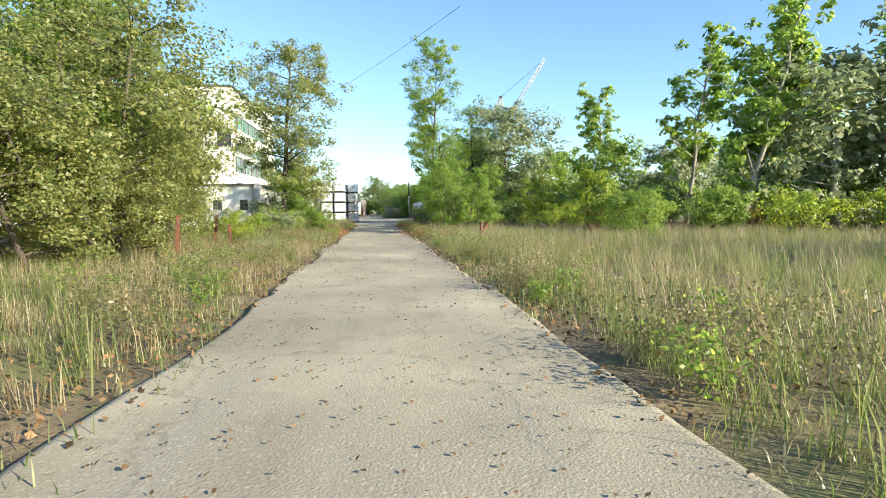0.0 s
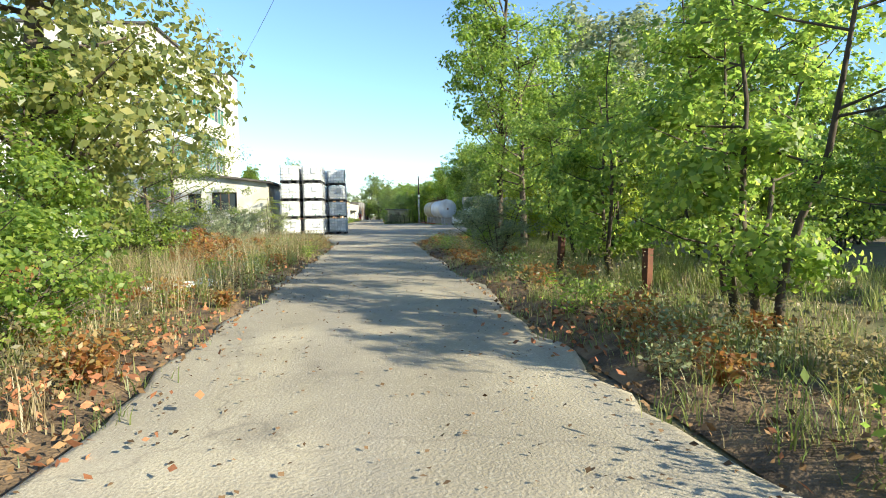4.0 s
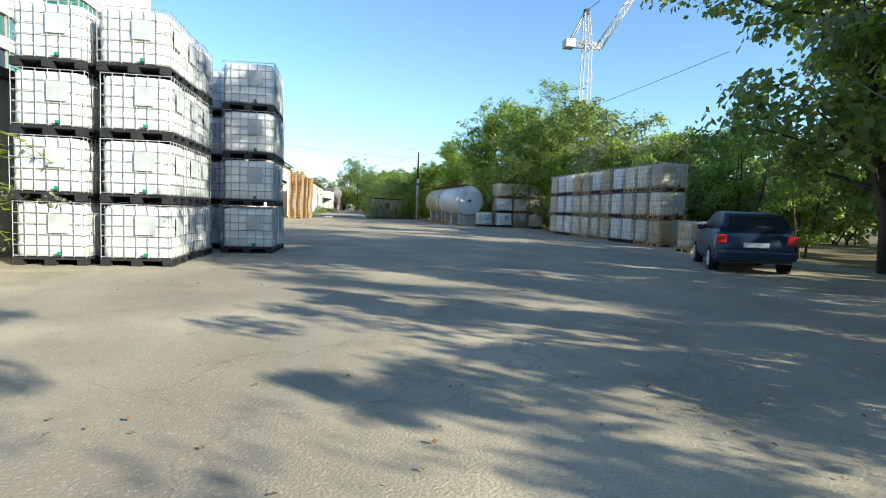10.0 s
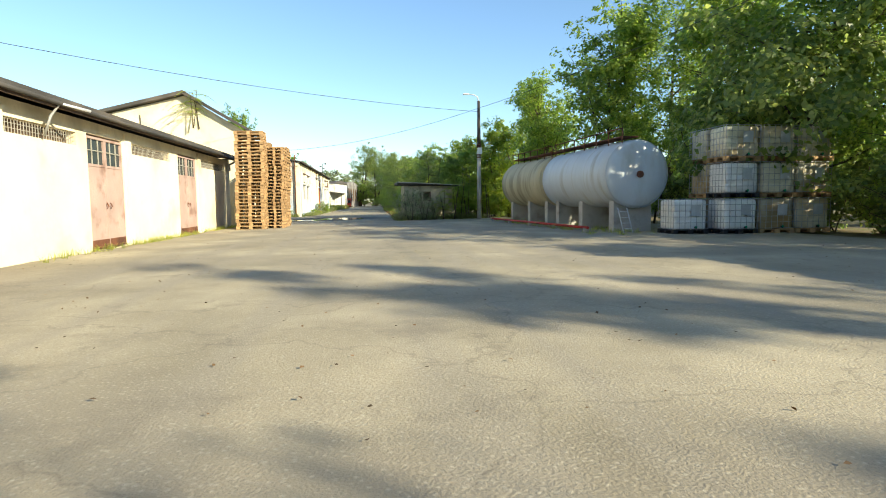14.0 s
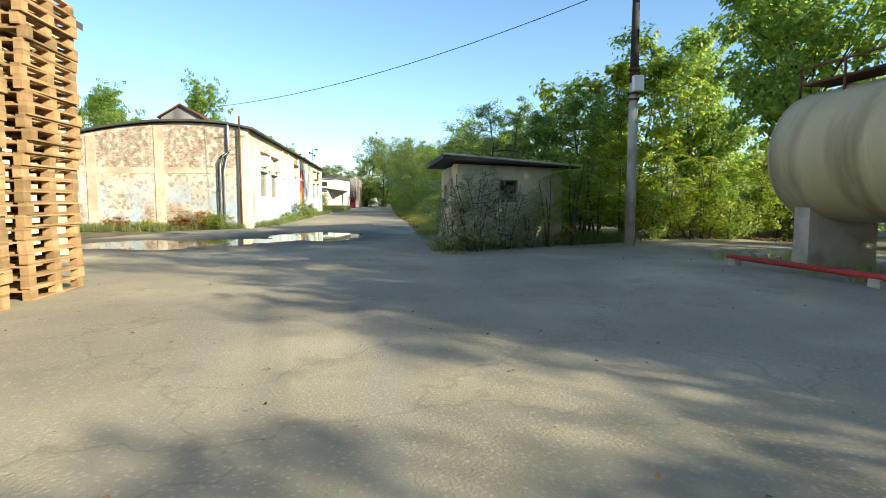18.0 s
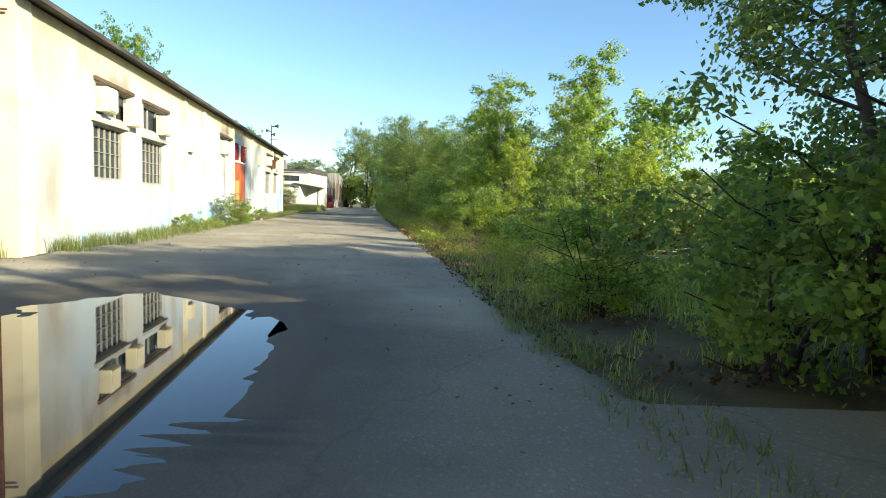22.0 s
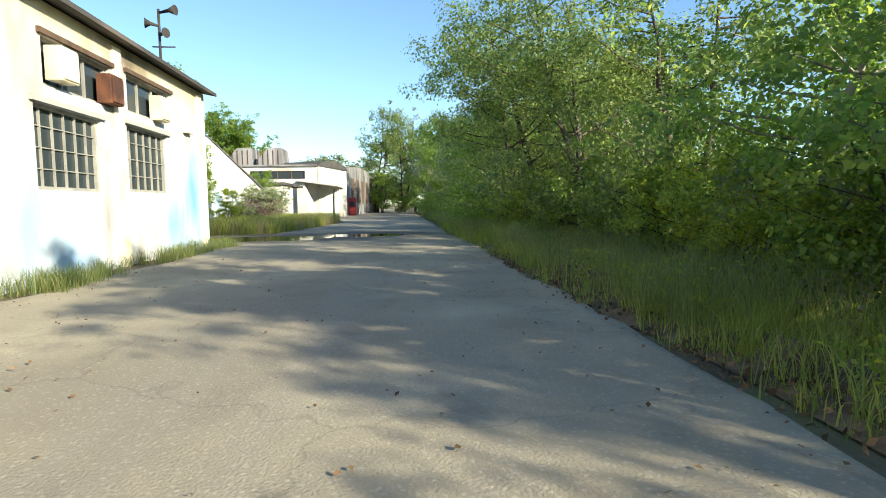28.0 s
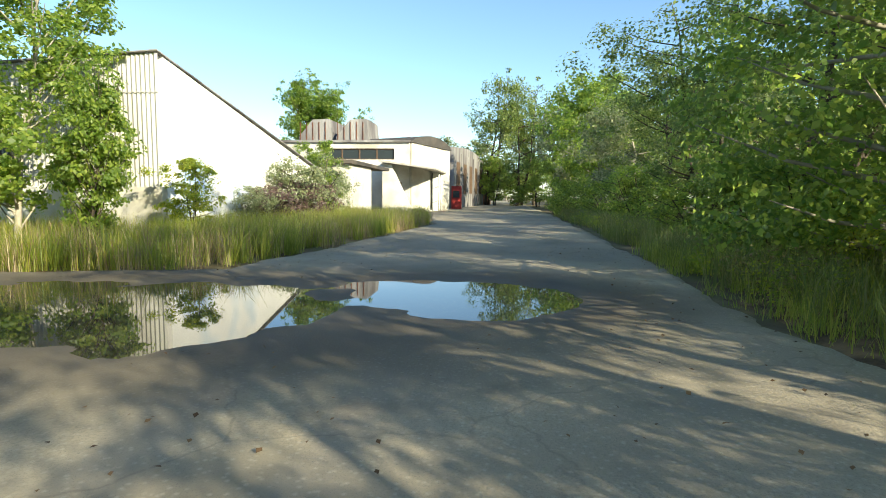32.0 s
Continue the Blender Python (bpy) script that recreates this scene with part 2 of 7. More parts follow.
M_TEAL = mat("teal_grey_glass", (0.09, 0.20, 0.19), 0.3, var=0.2, scale=0.5, fine=6, bump=0.05, obj_rand=0.4, spec=0.5)
M_FRAME = mat("grey_steel_window_bars", (0.40, 0.38, 0.33), 0.6, 0.2, var=0.15, scale=4, fine=40, bump=0.1)
M_DKFRAME = mat("brown_wooden_window_frame", (0.13, 0.085, 0.055), 0.75, var=0.2, scale=4, fine=40, bump=0.2)
M_IBC = mat("milky_white_plastic", (0.78, 0.78, 0.75), 0.4, var=0.05, scale=1.5, fine=8, bump=0.05, obj_rand=0.06, spec=0.4)
M_IBCBROWN = mat("brown_stained_plastic", (0.50, 0.36, 0.17), 0.45, var=0.15, scale=1.2, fine=8, bump=0.05, obj_rand=0.2, spec=0.4)
M_IBCOLD = mat("yellowed_plastic", (0.66, 0.62, 0.47), 0.45, var=0.12, scale=1.2, fine=8, bump=0.05, stain=(0.38, 0.27, 0.13), stain_amt=0.5, stain_scale=0.5, obj_rand=0.2, spec=0.4)
M_IBCCAGE = mat("dull_cage_tube", (0.42, 0.425, 0.43), 0.55, 0.35, var=0.15, scale=5, fine=50, bump=0.05)
M_CAGE = mat("galvanised_cage_tube", (0.55, 0.56, 0.57), 0.5, 0.3, var=0.1, scale=5, fine=50, bump=0.05)
M_BLACKP = mat("black_plastic_pallet", (0.03, 0.03, 0.032), 0.6, var=0.2, scale=4, fine=40, bump=0.1)
M_LABEL = mat("grey_label_plate", (0.45, 0.47, 0.48), 0.5, var=0.1, scale=4, fine=40, bump=0.02)
M_VALVE = mat("green_valve_cap", (0.02, 0.25, 0.12), 0.5, var=0.05, bump=0.0)
M_WOOD = mat("weathered_pallet_timber", (0.40, 0.255, 0.125), 0.85, var=0.2, scale=4, fine=60, bump=0.25, obj_rand=0.3)
M_TANKG = mat("grey_painted_tank_steel", (0.55, 0.59, 0.62), 0.5, 0.05, var=0.08, scale=0.8, fine=12, bump=0.06, stain=(0.34, 0.33, 0.29), stain_amt=0.45, stain_scale=0.8, stretch=(1, 2.5, 0.3))
M_TANKB = mat("beige_stained_tank_steel", (0.47, 0.42, 0.27), 0.6, 0.05, var=0.08, scale=1.0, fine=12, bump=0.06, stain=(0.20, 0.165, 0.10), stain_amt=0.5, stain_scale=0.9, stretch=(1, 1.8, 0.3))
M_CONC = mat("rough_concrete", (0.46, 0.44, 0.40), 0.9, var=0.1, scale=1.5, fine=25, bump=0.3, stain=(0.28, 0.26, 0.22), stain_amt=0.5, stain_scale=1.5)
M_TAR = mat("tarred_timber", (0.05, 0.045, 0.04), 0.85, var=0.2, scale=3, fine=40, bump=0.3)
M_SHEET = mat("grey_corrugated_sheet", (0.55, 0.54, 0.50), 0.8, 0.0, var=0.1, scale=0.8, fine=12, bump=0.1, stain=(0.33, 0.31, 0.27), stain_amt=0.6, stain_scale=0.7, stretch=(1, 1, 0.3))
M_BARK = mat("grey_brown_bark", (0.10, 0.08, 0.06), 0.95, var=0.25, scale=4, fine=30, bump=0.6, stretch=(1, 1, 0.3))
M_PALEBARK = mat("pale_poplar_bark", (0.34, 0.31, 0.25), 0.9, var=0.2, scale=4, fine=25, bump=0.4, stretch=(1, 1, 0.4))
M_WIRE = mat("black_cable", (0.02, 0.02, 0.022), 0.6, var=0.1, bump=0.0)
M_WHITEP = mat("white_painted_steel", (0.75, 0.75, 0.72), 0.5, var=0.05, bump=0.05)
M_REDGATE = mat("bright_red_gate_paint", (0.46, 0.06, 0.035), 0.6, var=0.12, scale=1.5, fine=25, bump=0.15, stain=(0.26, 0.05, 0.03), stain_amt=0.4, stain_scale=1.2)
M_REDP = mat("red_painted_steel", (0.45, 0.05, 0.04), 0.6, var=0.15, bump=0.1)
M_BRICK = mat("red_brown_brick", (0.34, 0.17, 0.11), 0.9, var=0.15, scale=3, fine=25, bump=0.3, obj_rand=0.2)
M_LIMEBRICK = mat("limewashed_brick", (0.72, 0.68, 0.60), 0.92, var=0.1, scale=1.2, fine=18, bump=0.35, stain=(0.42, 0.30, 0.22), stain_amt=0.75, stain_scale=0.9, obj_rand=0.1)
M_GREYOLD = mat("dark_streaked_plaster", (0.30, 0.29, 0.28), 0.9, var=0.2, scale=0.8, fine=12, bump=0.25, stain=(0.12, 0.11, 0.11), stain_amt=0.7, stain_scale=0.7, stretch=(1, 1, 0.25))
M_RUBBLE = mat("pale_rubble", (0.45, 0.42, 0.36), 0.95, var=0.2, scale=3, fine=25, bump=0.4, obj_rand=0.2)
M_LEAF = leaf_mat("poplar_leaf", (0.105, 0.17, 0.032), (0.30, 0.35, 0.065), 0.58)
M_PLUM = leaf_mat("plum_leaf", (0.085, 0.055, 0.06), (0.20, 0.14, 0.11), 0.35)
M_OLIVE = leaf_mat("olive_leaf", (0.115, 0.145, 0.04), (0.32, 0.30, 0.095), 0.5)
M_LEAFD = leaf_mat("dark_leaf", (0.085, 0.13, 0.035), (0.26, 0.29, 0.075), 0.55)
M_LEAFY = leaf_mat("bright_yellow_green_leaf", (0.16, 0.23, 0.03), (0.36, 0.36, 0.04), 0.5)
M_LEAFG = leaf_mat("grey_green_leaf", (0.13, 0.165, 0.075), (0.32, 0.33, 0.18), 0.4)
M_LEAFO = leaf_mat("dry_weed_leaf", (0.11, 0.10, 0.04), (0.29, 0.23, 0.10), 0.4)
M_LEAFR = leaf_mat("reddish_bush_leaf", (0.22, 0.09, 0.03), (0.28, 0.20, 0.05), 0.4)
M_GRASS = leaf_mat("green_grass", (0.11, 0.15, 0.035), (0.27, 0.26, 0.10), 0.45)
M_GRASSB = leaf_mat("bright_grass", (0.15, 0.20, 0.03), (0.38, 0.36, 0.08), 0.5)
M_DRY = leaf_mat("dry_grass", (0.20, 0.15, 0.08), (0.44, 0.37, 0.21), 0.3)
M_LITTER = mat("fallen_leaves", (0.19, 0.115, 0.055), 0.9, var=0.25, bump=0.0, island=0.6)
M_RUSSET = mat("russet_fallen_leaves", (0.36, 0.15, 0.07), 0.9, var=0.25, bump=0.0, island=0.5)


def water_mat():
    m = bpy.data.materials.new("puddle_water")
    m.use_nodes = True
    n, l = m.node_tree.nodes, m.node_tree.links
    b = n["Principled BSDF"]
    b.inputs["Base Color"].default_value = (0.05, 0.045, 0.035, 1)
    b.inputs["Roughness"].default_value = 0.02
    b.inputs["IOR"].default_value = 1.33
    b.inputs["Specular IOR Level"].default_value = 1.0
    return m


M_WATER = water_mat()

# ---- mesh helpers ----


def mesh(name, bm, material):
    me = bpy.data.meshes.new(name)
    bm.to_mesh(me)
    bm.free()
    me.materials.append(material)
    return me


def part(name, bm, material, parent, label=""):
    ob = new(name, mesh(name, bm, material))
    ob.parent = parent
    return tagged(ob, label)


def piece(name, me, parent, m):
    ob = new(name, me)
    ob.parent = parent
    ob.matrix_local = m
    return ob


def thing(name, label, category, group="", kind="", at=None):
    ob = new(name)
    ob.empty_display_size = 0.2
    if at is not None:
        ob.matrix_basis = at
    return tagged(ob, label, category, group, kind)


def box(x0, x1, y0, y1, z0, z1, bm=None):
    bm = bm or bmesh.new()
    v = [bm.verts.new((x, y, z)) for z in (z0, z1) for y in (y0, y1) for x in (x0, x1)]
    for f in ((0, 2, 3, 1), (4, 5, 7, 6), (0, 1, 5, 4), (2, 6, 7, 3), (0, 4, 6, 2), (1, 3, 7, 5)):
        bm.faces.new([v[i] for i in f])
    return bm


def bbox(x0, x1, y0, y1, z0, z1, r=0.02):
    """A box with bevelled edges."""
    bm = box(x0, x1, y0, y1, z0, z1)
    bmesh.ops.bevel(bm, geom=bm.edges[:], offset=r, segments=2, affect="EDGES", profile=0.6)
    return bm


def tube(points, radii, sides=8, bm=None, caps=True):
    """A tube along points; radii one or a list."""
    bm = bm or bmesh.new()
    pts = [Vector(p) for p in points]
    rad = radii if isinstance(radii, (list, tuple)) else [radii] * len(pts)
    rings = []
    for i, p in enumerate(pts):
        d = (pts[min(i + 1, len(pts) - 1)] - pts[max(i - 1, 0)]).normalized()
        a = d.cross(Vector((0, 0, 1)) if abs(d.z) < 0.9 else Vector((1, 0, 0))).normalized()
        b = d.cross(a)
        rings.append([bm.verts.new(p + rad[i] * (math.cos(k * 2 * math.pi / sides) * a + math.sin(k * 2 * math.pi / sides) * b)) for k in range(sides)])
    for r0, r1 in zip(rings, rings[1:]):
        for k in range(sides):
            f = bm.faces.new((r0[k], r0[(k + 1) % sides], r1[(k + 1) % sides], r1[k]))
            f.smooth = True
    if caps:
        bm.faces.new(rings[0][::-1])
        bm.faces.new(rings[-1])
    return bm


def prism(profile, axis, lo, hi, bm=None):
    """A closed outline (pairs) drawn out along an axis: 'y' takes (x, z), 'x' takes (y, z)."""
    bm = bm or bmesh.new()
    put = (lambda p, s: (p[0], s, p[1])) if axis == "y" else (lambda p, s: (s, p[0], p[1]))
    a = [bm.verts.new(put(p, lo)) for p in profile]
    b = [bm.verts.new(put(p, hi)) for p in profile]
    k = len(profile)
    for i in range(k):
        bm.faces.new((a[i], a[(i + 1) % k], b[(i + 1) % k], b[i]))
    bm.faces.new(a[::-1])
    bm.faces.new(b)
    bmesh.ops.recalc_face_normals(bm, faces=bm.faces[:])
    return bm


def wall_skin(u0, u1, z0, z1, holes, put):
    """One closed skin of a wall with openings; put(u, side, z) gives a point on its outer (0) or inner (1) face."""
    us = sorted({u0, u1, *[v for h in holes for v in h[:2] if u0 < v < u1]})
    zs = sorted({z0, z1, *[v for h in holes for v in h[2:] if z0 < v < z1]})
    bm = bmesh.new()
    vert = {}

    def at(i, s, k):
        if (i, s, k) not in vert:
            vert[i, s, k] = bm.verts.new(put(us[i], s, zs[k]))
        return vert[i, s, k]

    def solid(i, k):
        if not (0 <= i < len(us) - 1 and 0 <= k < len(zs) - 1):
            return False
        mu, mz = (us[i] + us[i + 1]) / 2, (zs[k] + zs[k + 1]) / 2
        return not any(h[0] < mu < h[1] and h[2] < mz < h[3] for h in holes)

    for i in range(len(us) - 1):
        for k in range(len(zs) - 1):
            if solid(i, k):
                for s in (0, 1):
                    bm.faces.new((at(i, s, k), at(i + 1, s, k), at(i + 1, s, k + 1), at(i, s, k + 1)))
                for di, dk, p, q in ((-1, 0, (i, k), (i, k + 1)), (1, 0, (i + 1, k), (i + 1, k + 1)), (0, -1, (i, k), (i + 1, k)), (0, 1, (i, k + 1), (i + 1, k + 1))):
                    if not solid(i + di, k + dk):
                        bm.faces.new((at(p[0], 0, p[1]), at(q[0], 0, q[1]), at(q[0], 1, q[1]), at(p[0], 1, p[1])))
    bmesh.ops.recalc_face_normals(bm, faces=bm.faces[:])
    return bm


def wall_x(x, thick, y0, y1, z0, z1, holes):
    """A wall in a plane of constant x; thick goes to -x."""
    return wall_skin(y0, y1, z0, z1, holes, lambda u, s, z: (x - thick * s, u, z))


def wall_y(y, thick, x0, x1, z0, z1, holes):
    """A wall in a plane of constant y; thick goes to +y."""
    return wall_skin(x0, x1, z0, z1, holes, lambda u, s, z: (u, y + thick * s, z))


# ---- ground, road ----
def strip_edges(y):
    """The road's two edges along the drive."""
    keys = [(-60, -1.6, 1.65), (86, -1.6, 1.9), (89, -2.6, 3.0), (92, -6.4, 9.0), (97, -7, 14), (128, -6.9, 14), (145, -6.5, 13), (147.2, -9, 12.5), (151.3, -9, 12),
            (152.6, -9, 8), (153.4, -9, 2.0), (158, -8, 1.9), (160.5, -5.2, 2.0), (194, -4.8, 2.1), (195.8, -5.4, 2.1), (196.6, -8.8, 2.1), (200.2, -8.6, 2.1), (201.2, -5.0, 2.15), (205, -4.4, 2.2), (216, -3.4, 2.4), (232, -5.5, 2.6), (300, -5, 2.6), (330, -4, 2.6)]
    for (a, l0, r0), (b, l1, r1) in zip(keys, keys[1:]):
        if a <= y <= b:
            f = (y - a) / (b - a)
            return l0 + f * (l1 - l0), r0 + f * (r1 - r0)
    return keys[-1][1:]


def rough_z(x, y):
    return 0.05 * noise.noise((x * 0.35, y * 0.35, 3.0)) + 0.02 * noise.noise((x * 1.7, y * 1.7, 9.0))


bm = bmesh.new()
xs = [-900, -300, -120, -60] + [-40 + i * 2.0 for i in range(41)] + [60, 120, 300, 900]
ys = [-900, -200] + [-20 + i * 2.5 for i in range(123)] + [330, 500, 1200]
gv = [[bm.verts.new((x, y, -0.03 + (rough_z(x, y) * 0.5 - 0.03 if abs(x) < 45 else 0))) for x in xs] for y in ys]
for r0, r1 in zip(gv, gv[1:]):
    for k in range(len(xs) - 1):
        bm.faces.new((r0[k], r0[k + 1], r1[k + 1], r1[k])).smooth = True
tagged(new("ground", mesh("ground", bm, M_GROUND)), "bare brown soil with leaf litter and weeds", "ground", kind="structure")

def hollow(x, y):
    """Depth of the rain hollows, with a ragged rim."""
    d = 0.0
    rag = 0.42 * noise.noise((x * 0.8, y * 0.8, 2.0)) + 0.3 * noise.noise((x * 2.1, y * 2.1, 6.0)) + 0.14 * noise.noise((x * 5.5, y * 5.5, 1.0))
    for cx, cy, rx, ry, _ in POOLS:
        q = ((x - cx) / rx) ** 2 + ((y - cy) / ry) ** 2
        if q < 4:
            d = max(d, min(0.09, 0.026 + 0.07 * (1.0 - math.sqrt(q) + 0.75 * rag)))
    return max(0.0, d)


bm = bmesh.new()
rows_ = []
y = -60.0
NX = 72
while y <= 330:
    l, r = strip_edges(y)
    wob = 0.22
    xl = l + wob * noise.noise((1.3, y * 0.35, 0)) + 0.14 * noise.noise((8, y * 1.4, 0)) + 0.07 * noise.noise((2, y * 4.0, 0))
    xr = r + wob * noise.noise((5.3, y * 0.35, 0)) + 0.14 * noise.noise((3, y * 1.4, 0)) + 0.07 * noise.noise((6, y * 4.0, 0))
    row = []
    for k in range(NX + 1):
        f = k / NX
        x = xl + (xr - xl) * f
        drop = -0.07 if k in (0, NX) else -hollow(x, y)
        row.append(bm.verts.new((x, y, 0.016 + 0.014 * noise.noise((x * 0.8, y * 0.8, 0)) + 0.006 * noise.noise((x * 2.6, y * 2.6, 4)) + drop)))
    rows_.append(row)
    y += 0.16 if 148 < y < 159 or 194.5 < y < 203 else (0.3 if 40 < y < 230 else 1.0)
for r0, r1 in zip(rows_, rows_[1:]):
    for k in range(NX):
        bm.faces.new((r0[k], r0[k + 1], r1[k + 1], r1[k])).smooth = True
tagged(new("road", mesh("road", bm, M_ROAD)), "dusty pale concrete road with worn ragged edges", "road", kind="structure")


def bank(side, y0, y1, height, seed):
    """A low ridge of leafy soil along the road's edge."""
    bm = bmesh.new()
    prev = None
    y = y0
    while y <= y1:
        l, r = strip_edges(y)
        e = (r if side > 0 else l) + side * (0.05 + 0.25 * noise.noise((y * 0.4, seed, 0)))
        fade = min(1, (y - y0) / 3, (y1 - y) / 3)
        row = []
        for k in range(10):
            u = k / 9
            h = height * math.sin(math.pi * u) ** 0.8 * fade * (0.8 + 0.7 * noise.noise((y * 0.9, u * 3, seed)) + 0.35 * noise.noise((y * 3.1, u * 7, seed)))
            row.append(bm.verts.new((e + side * 1.25 * u, y, -0.05 + max(0, h))))
        if prev:
            for k in range(9):
                bm.faces.new((prev[k], prev[k + 1], row[k + 1], row[k])).smooth = True
        prev = row
        y += 0.2
    bmesh.ops.recalc_face_normals(bm, faces=bm.faces[:])
    tagged(new("earth_bank", mesh("earth_bank", bm, M_BANK)), "low dark bank of soil and dead leaves along the road", "earth bank", kind="structure")


bank(1, 56, 92, 0.15, 1.0)
bank(-1, 60, 84, 0.06, 5.0)
bank(1, 158, 200, 0.12, 8.0)


def blob(name, cx, cy, rx, ry, z, material, seed, label, rag=0.35, n=56):
    bm = bmesh.new()
    ring = []
    for k in range(n):
        a = 2 * math.pi * k / n
        r = 1 + rag * noise.noise((math.cos(a) * 1.3 + seed, math.sin(a) * 1.3, seed)) * 1.6 + 0.12 * noise.noise((math.cos(a) * 5, math.sin(a) * 5, seed))
        ring.append(bm.verts.new((cx + rx * r * math.cos(a), cy + ry * r * math.sin(a), z)))
    bm.faces.new(ring)
    bmesh.ops.triangulate(bm, faces=bm.faces[:])
    return tagged(new(name, mesh(name, bm, material)), label, name, kind="structure")


blob("puddle", -3.9, 152.9, 4.4, 4.6, -0.012, M_WATER, 1, "still shallow rain puddle with muddy shores", 0.1)
blob("puddle", -3.4, 198.8, 4.7, 2.7, -0.012, M_WATER, 3, "still brown rain puddle across the lane", 0.1)

# ---- plants ----


def leaf_mesh(name, centres, size, material, seed, droop=0.3, long=1.6, facing=None):
    """Folded leaves, one small island each, at the given centres; facing turns their upper sides outwards."""
    rng = np.random.default_rng(seed)
    n = len(centres)
    c = np.asarray(centres)
    d = rng.normal(size=(n, 3))
    d[:, 2] = d[:, 2] * 0.6 - droop
    if facing is not None:
        f = facing + rng.normal(size=(n, 3)) * 0.45
        f /= np.linalg.norm(f, axis=1)[:, None] + 1e-9
        d -= f * np.sum(d * f, axis=1)[:, None]
    d /= np.linalg.norm(d, axis=1)[:, None] + 1e-9
    s = np.cross(d, f if facing is not None else rng.normal(size=(n, 3)))
    s /= np.linalg.norm(s, axis=1)[:, None] + 1e-9
    up = np.cross(s, d)
    k = size * rng.uniform(0.6, 1.35, size=(n, 1))
    a = c - d * k * long / 2
    b = c + s * k / 2 + up * k * 0.12
    e = c + d * k * long / 2
    f = c - s * k / 2 + up * k * 0.12
    v = np.stack([a, b, e, f], 1).reshape(-1, 3).astype(np.float32)
    me = bpy.data.meshes.new(name)
    me.vertices.add(4 * n)
    me.vertices.foreach_set("co", v.ravel())
    me.loops.add(4 * n)
    me.loops.foreach_set("vertex_index", np.arange(4 * n, dtype=np.int32))
    me.polygons.add(n)
    me.polygons.foreach_set("loop_start", np.arange(0, 4 * n, 4, dtype=np.int32))
    me.polygons.foreach_set("loop_total", np.full(n, 4, dtype=np.int32))
    me.update(calc_edges=True)
    me.materials.append(material)
    return me


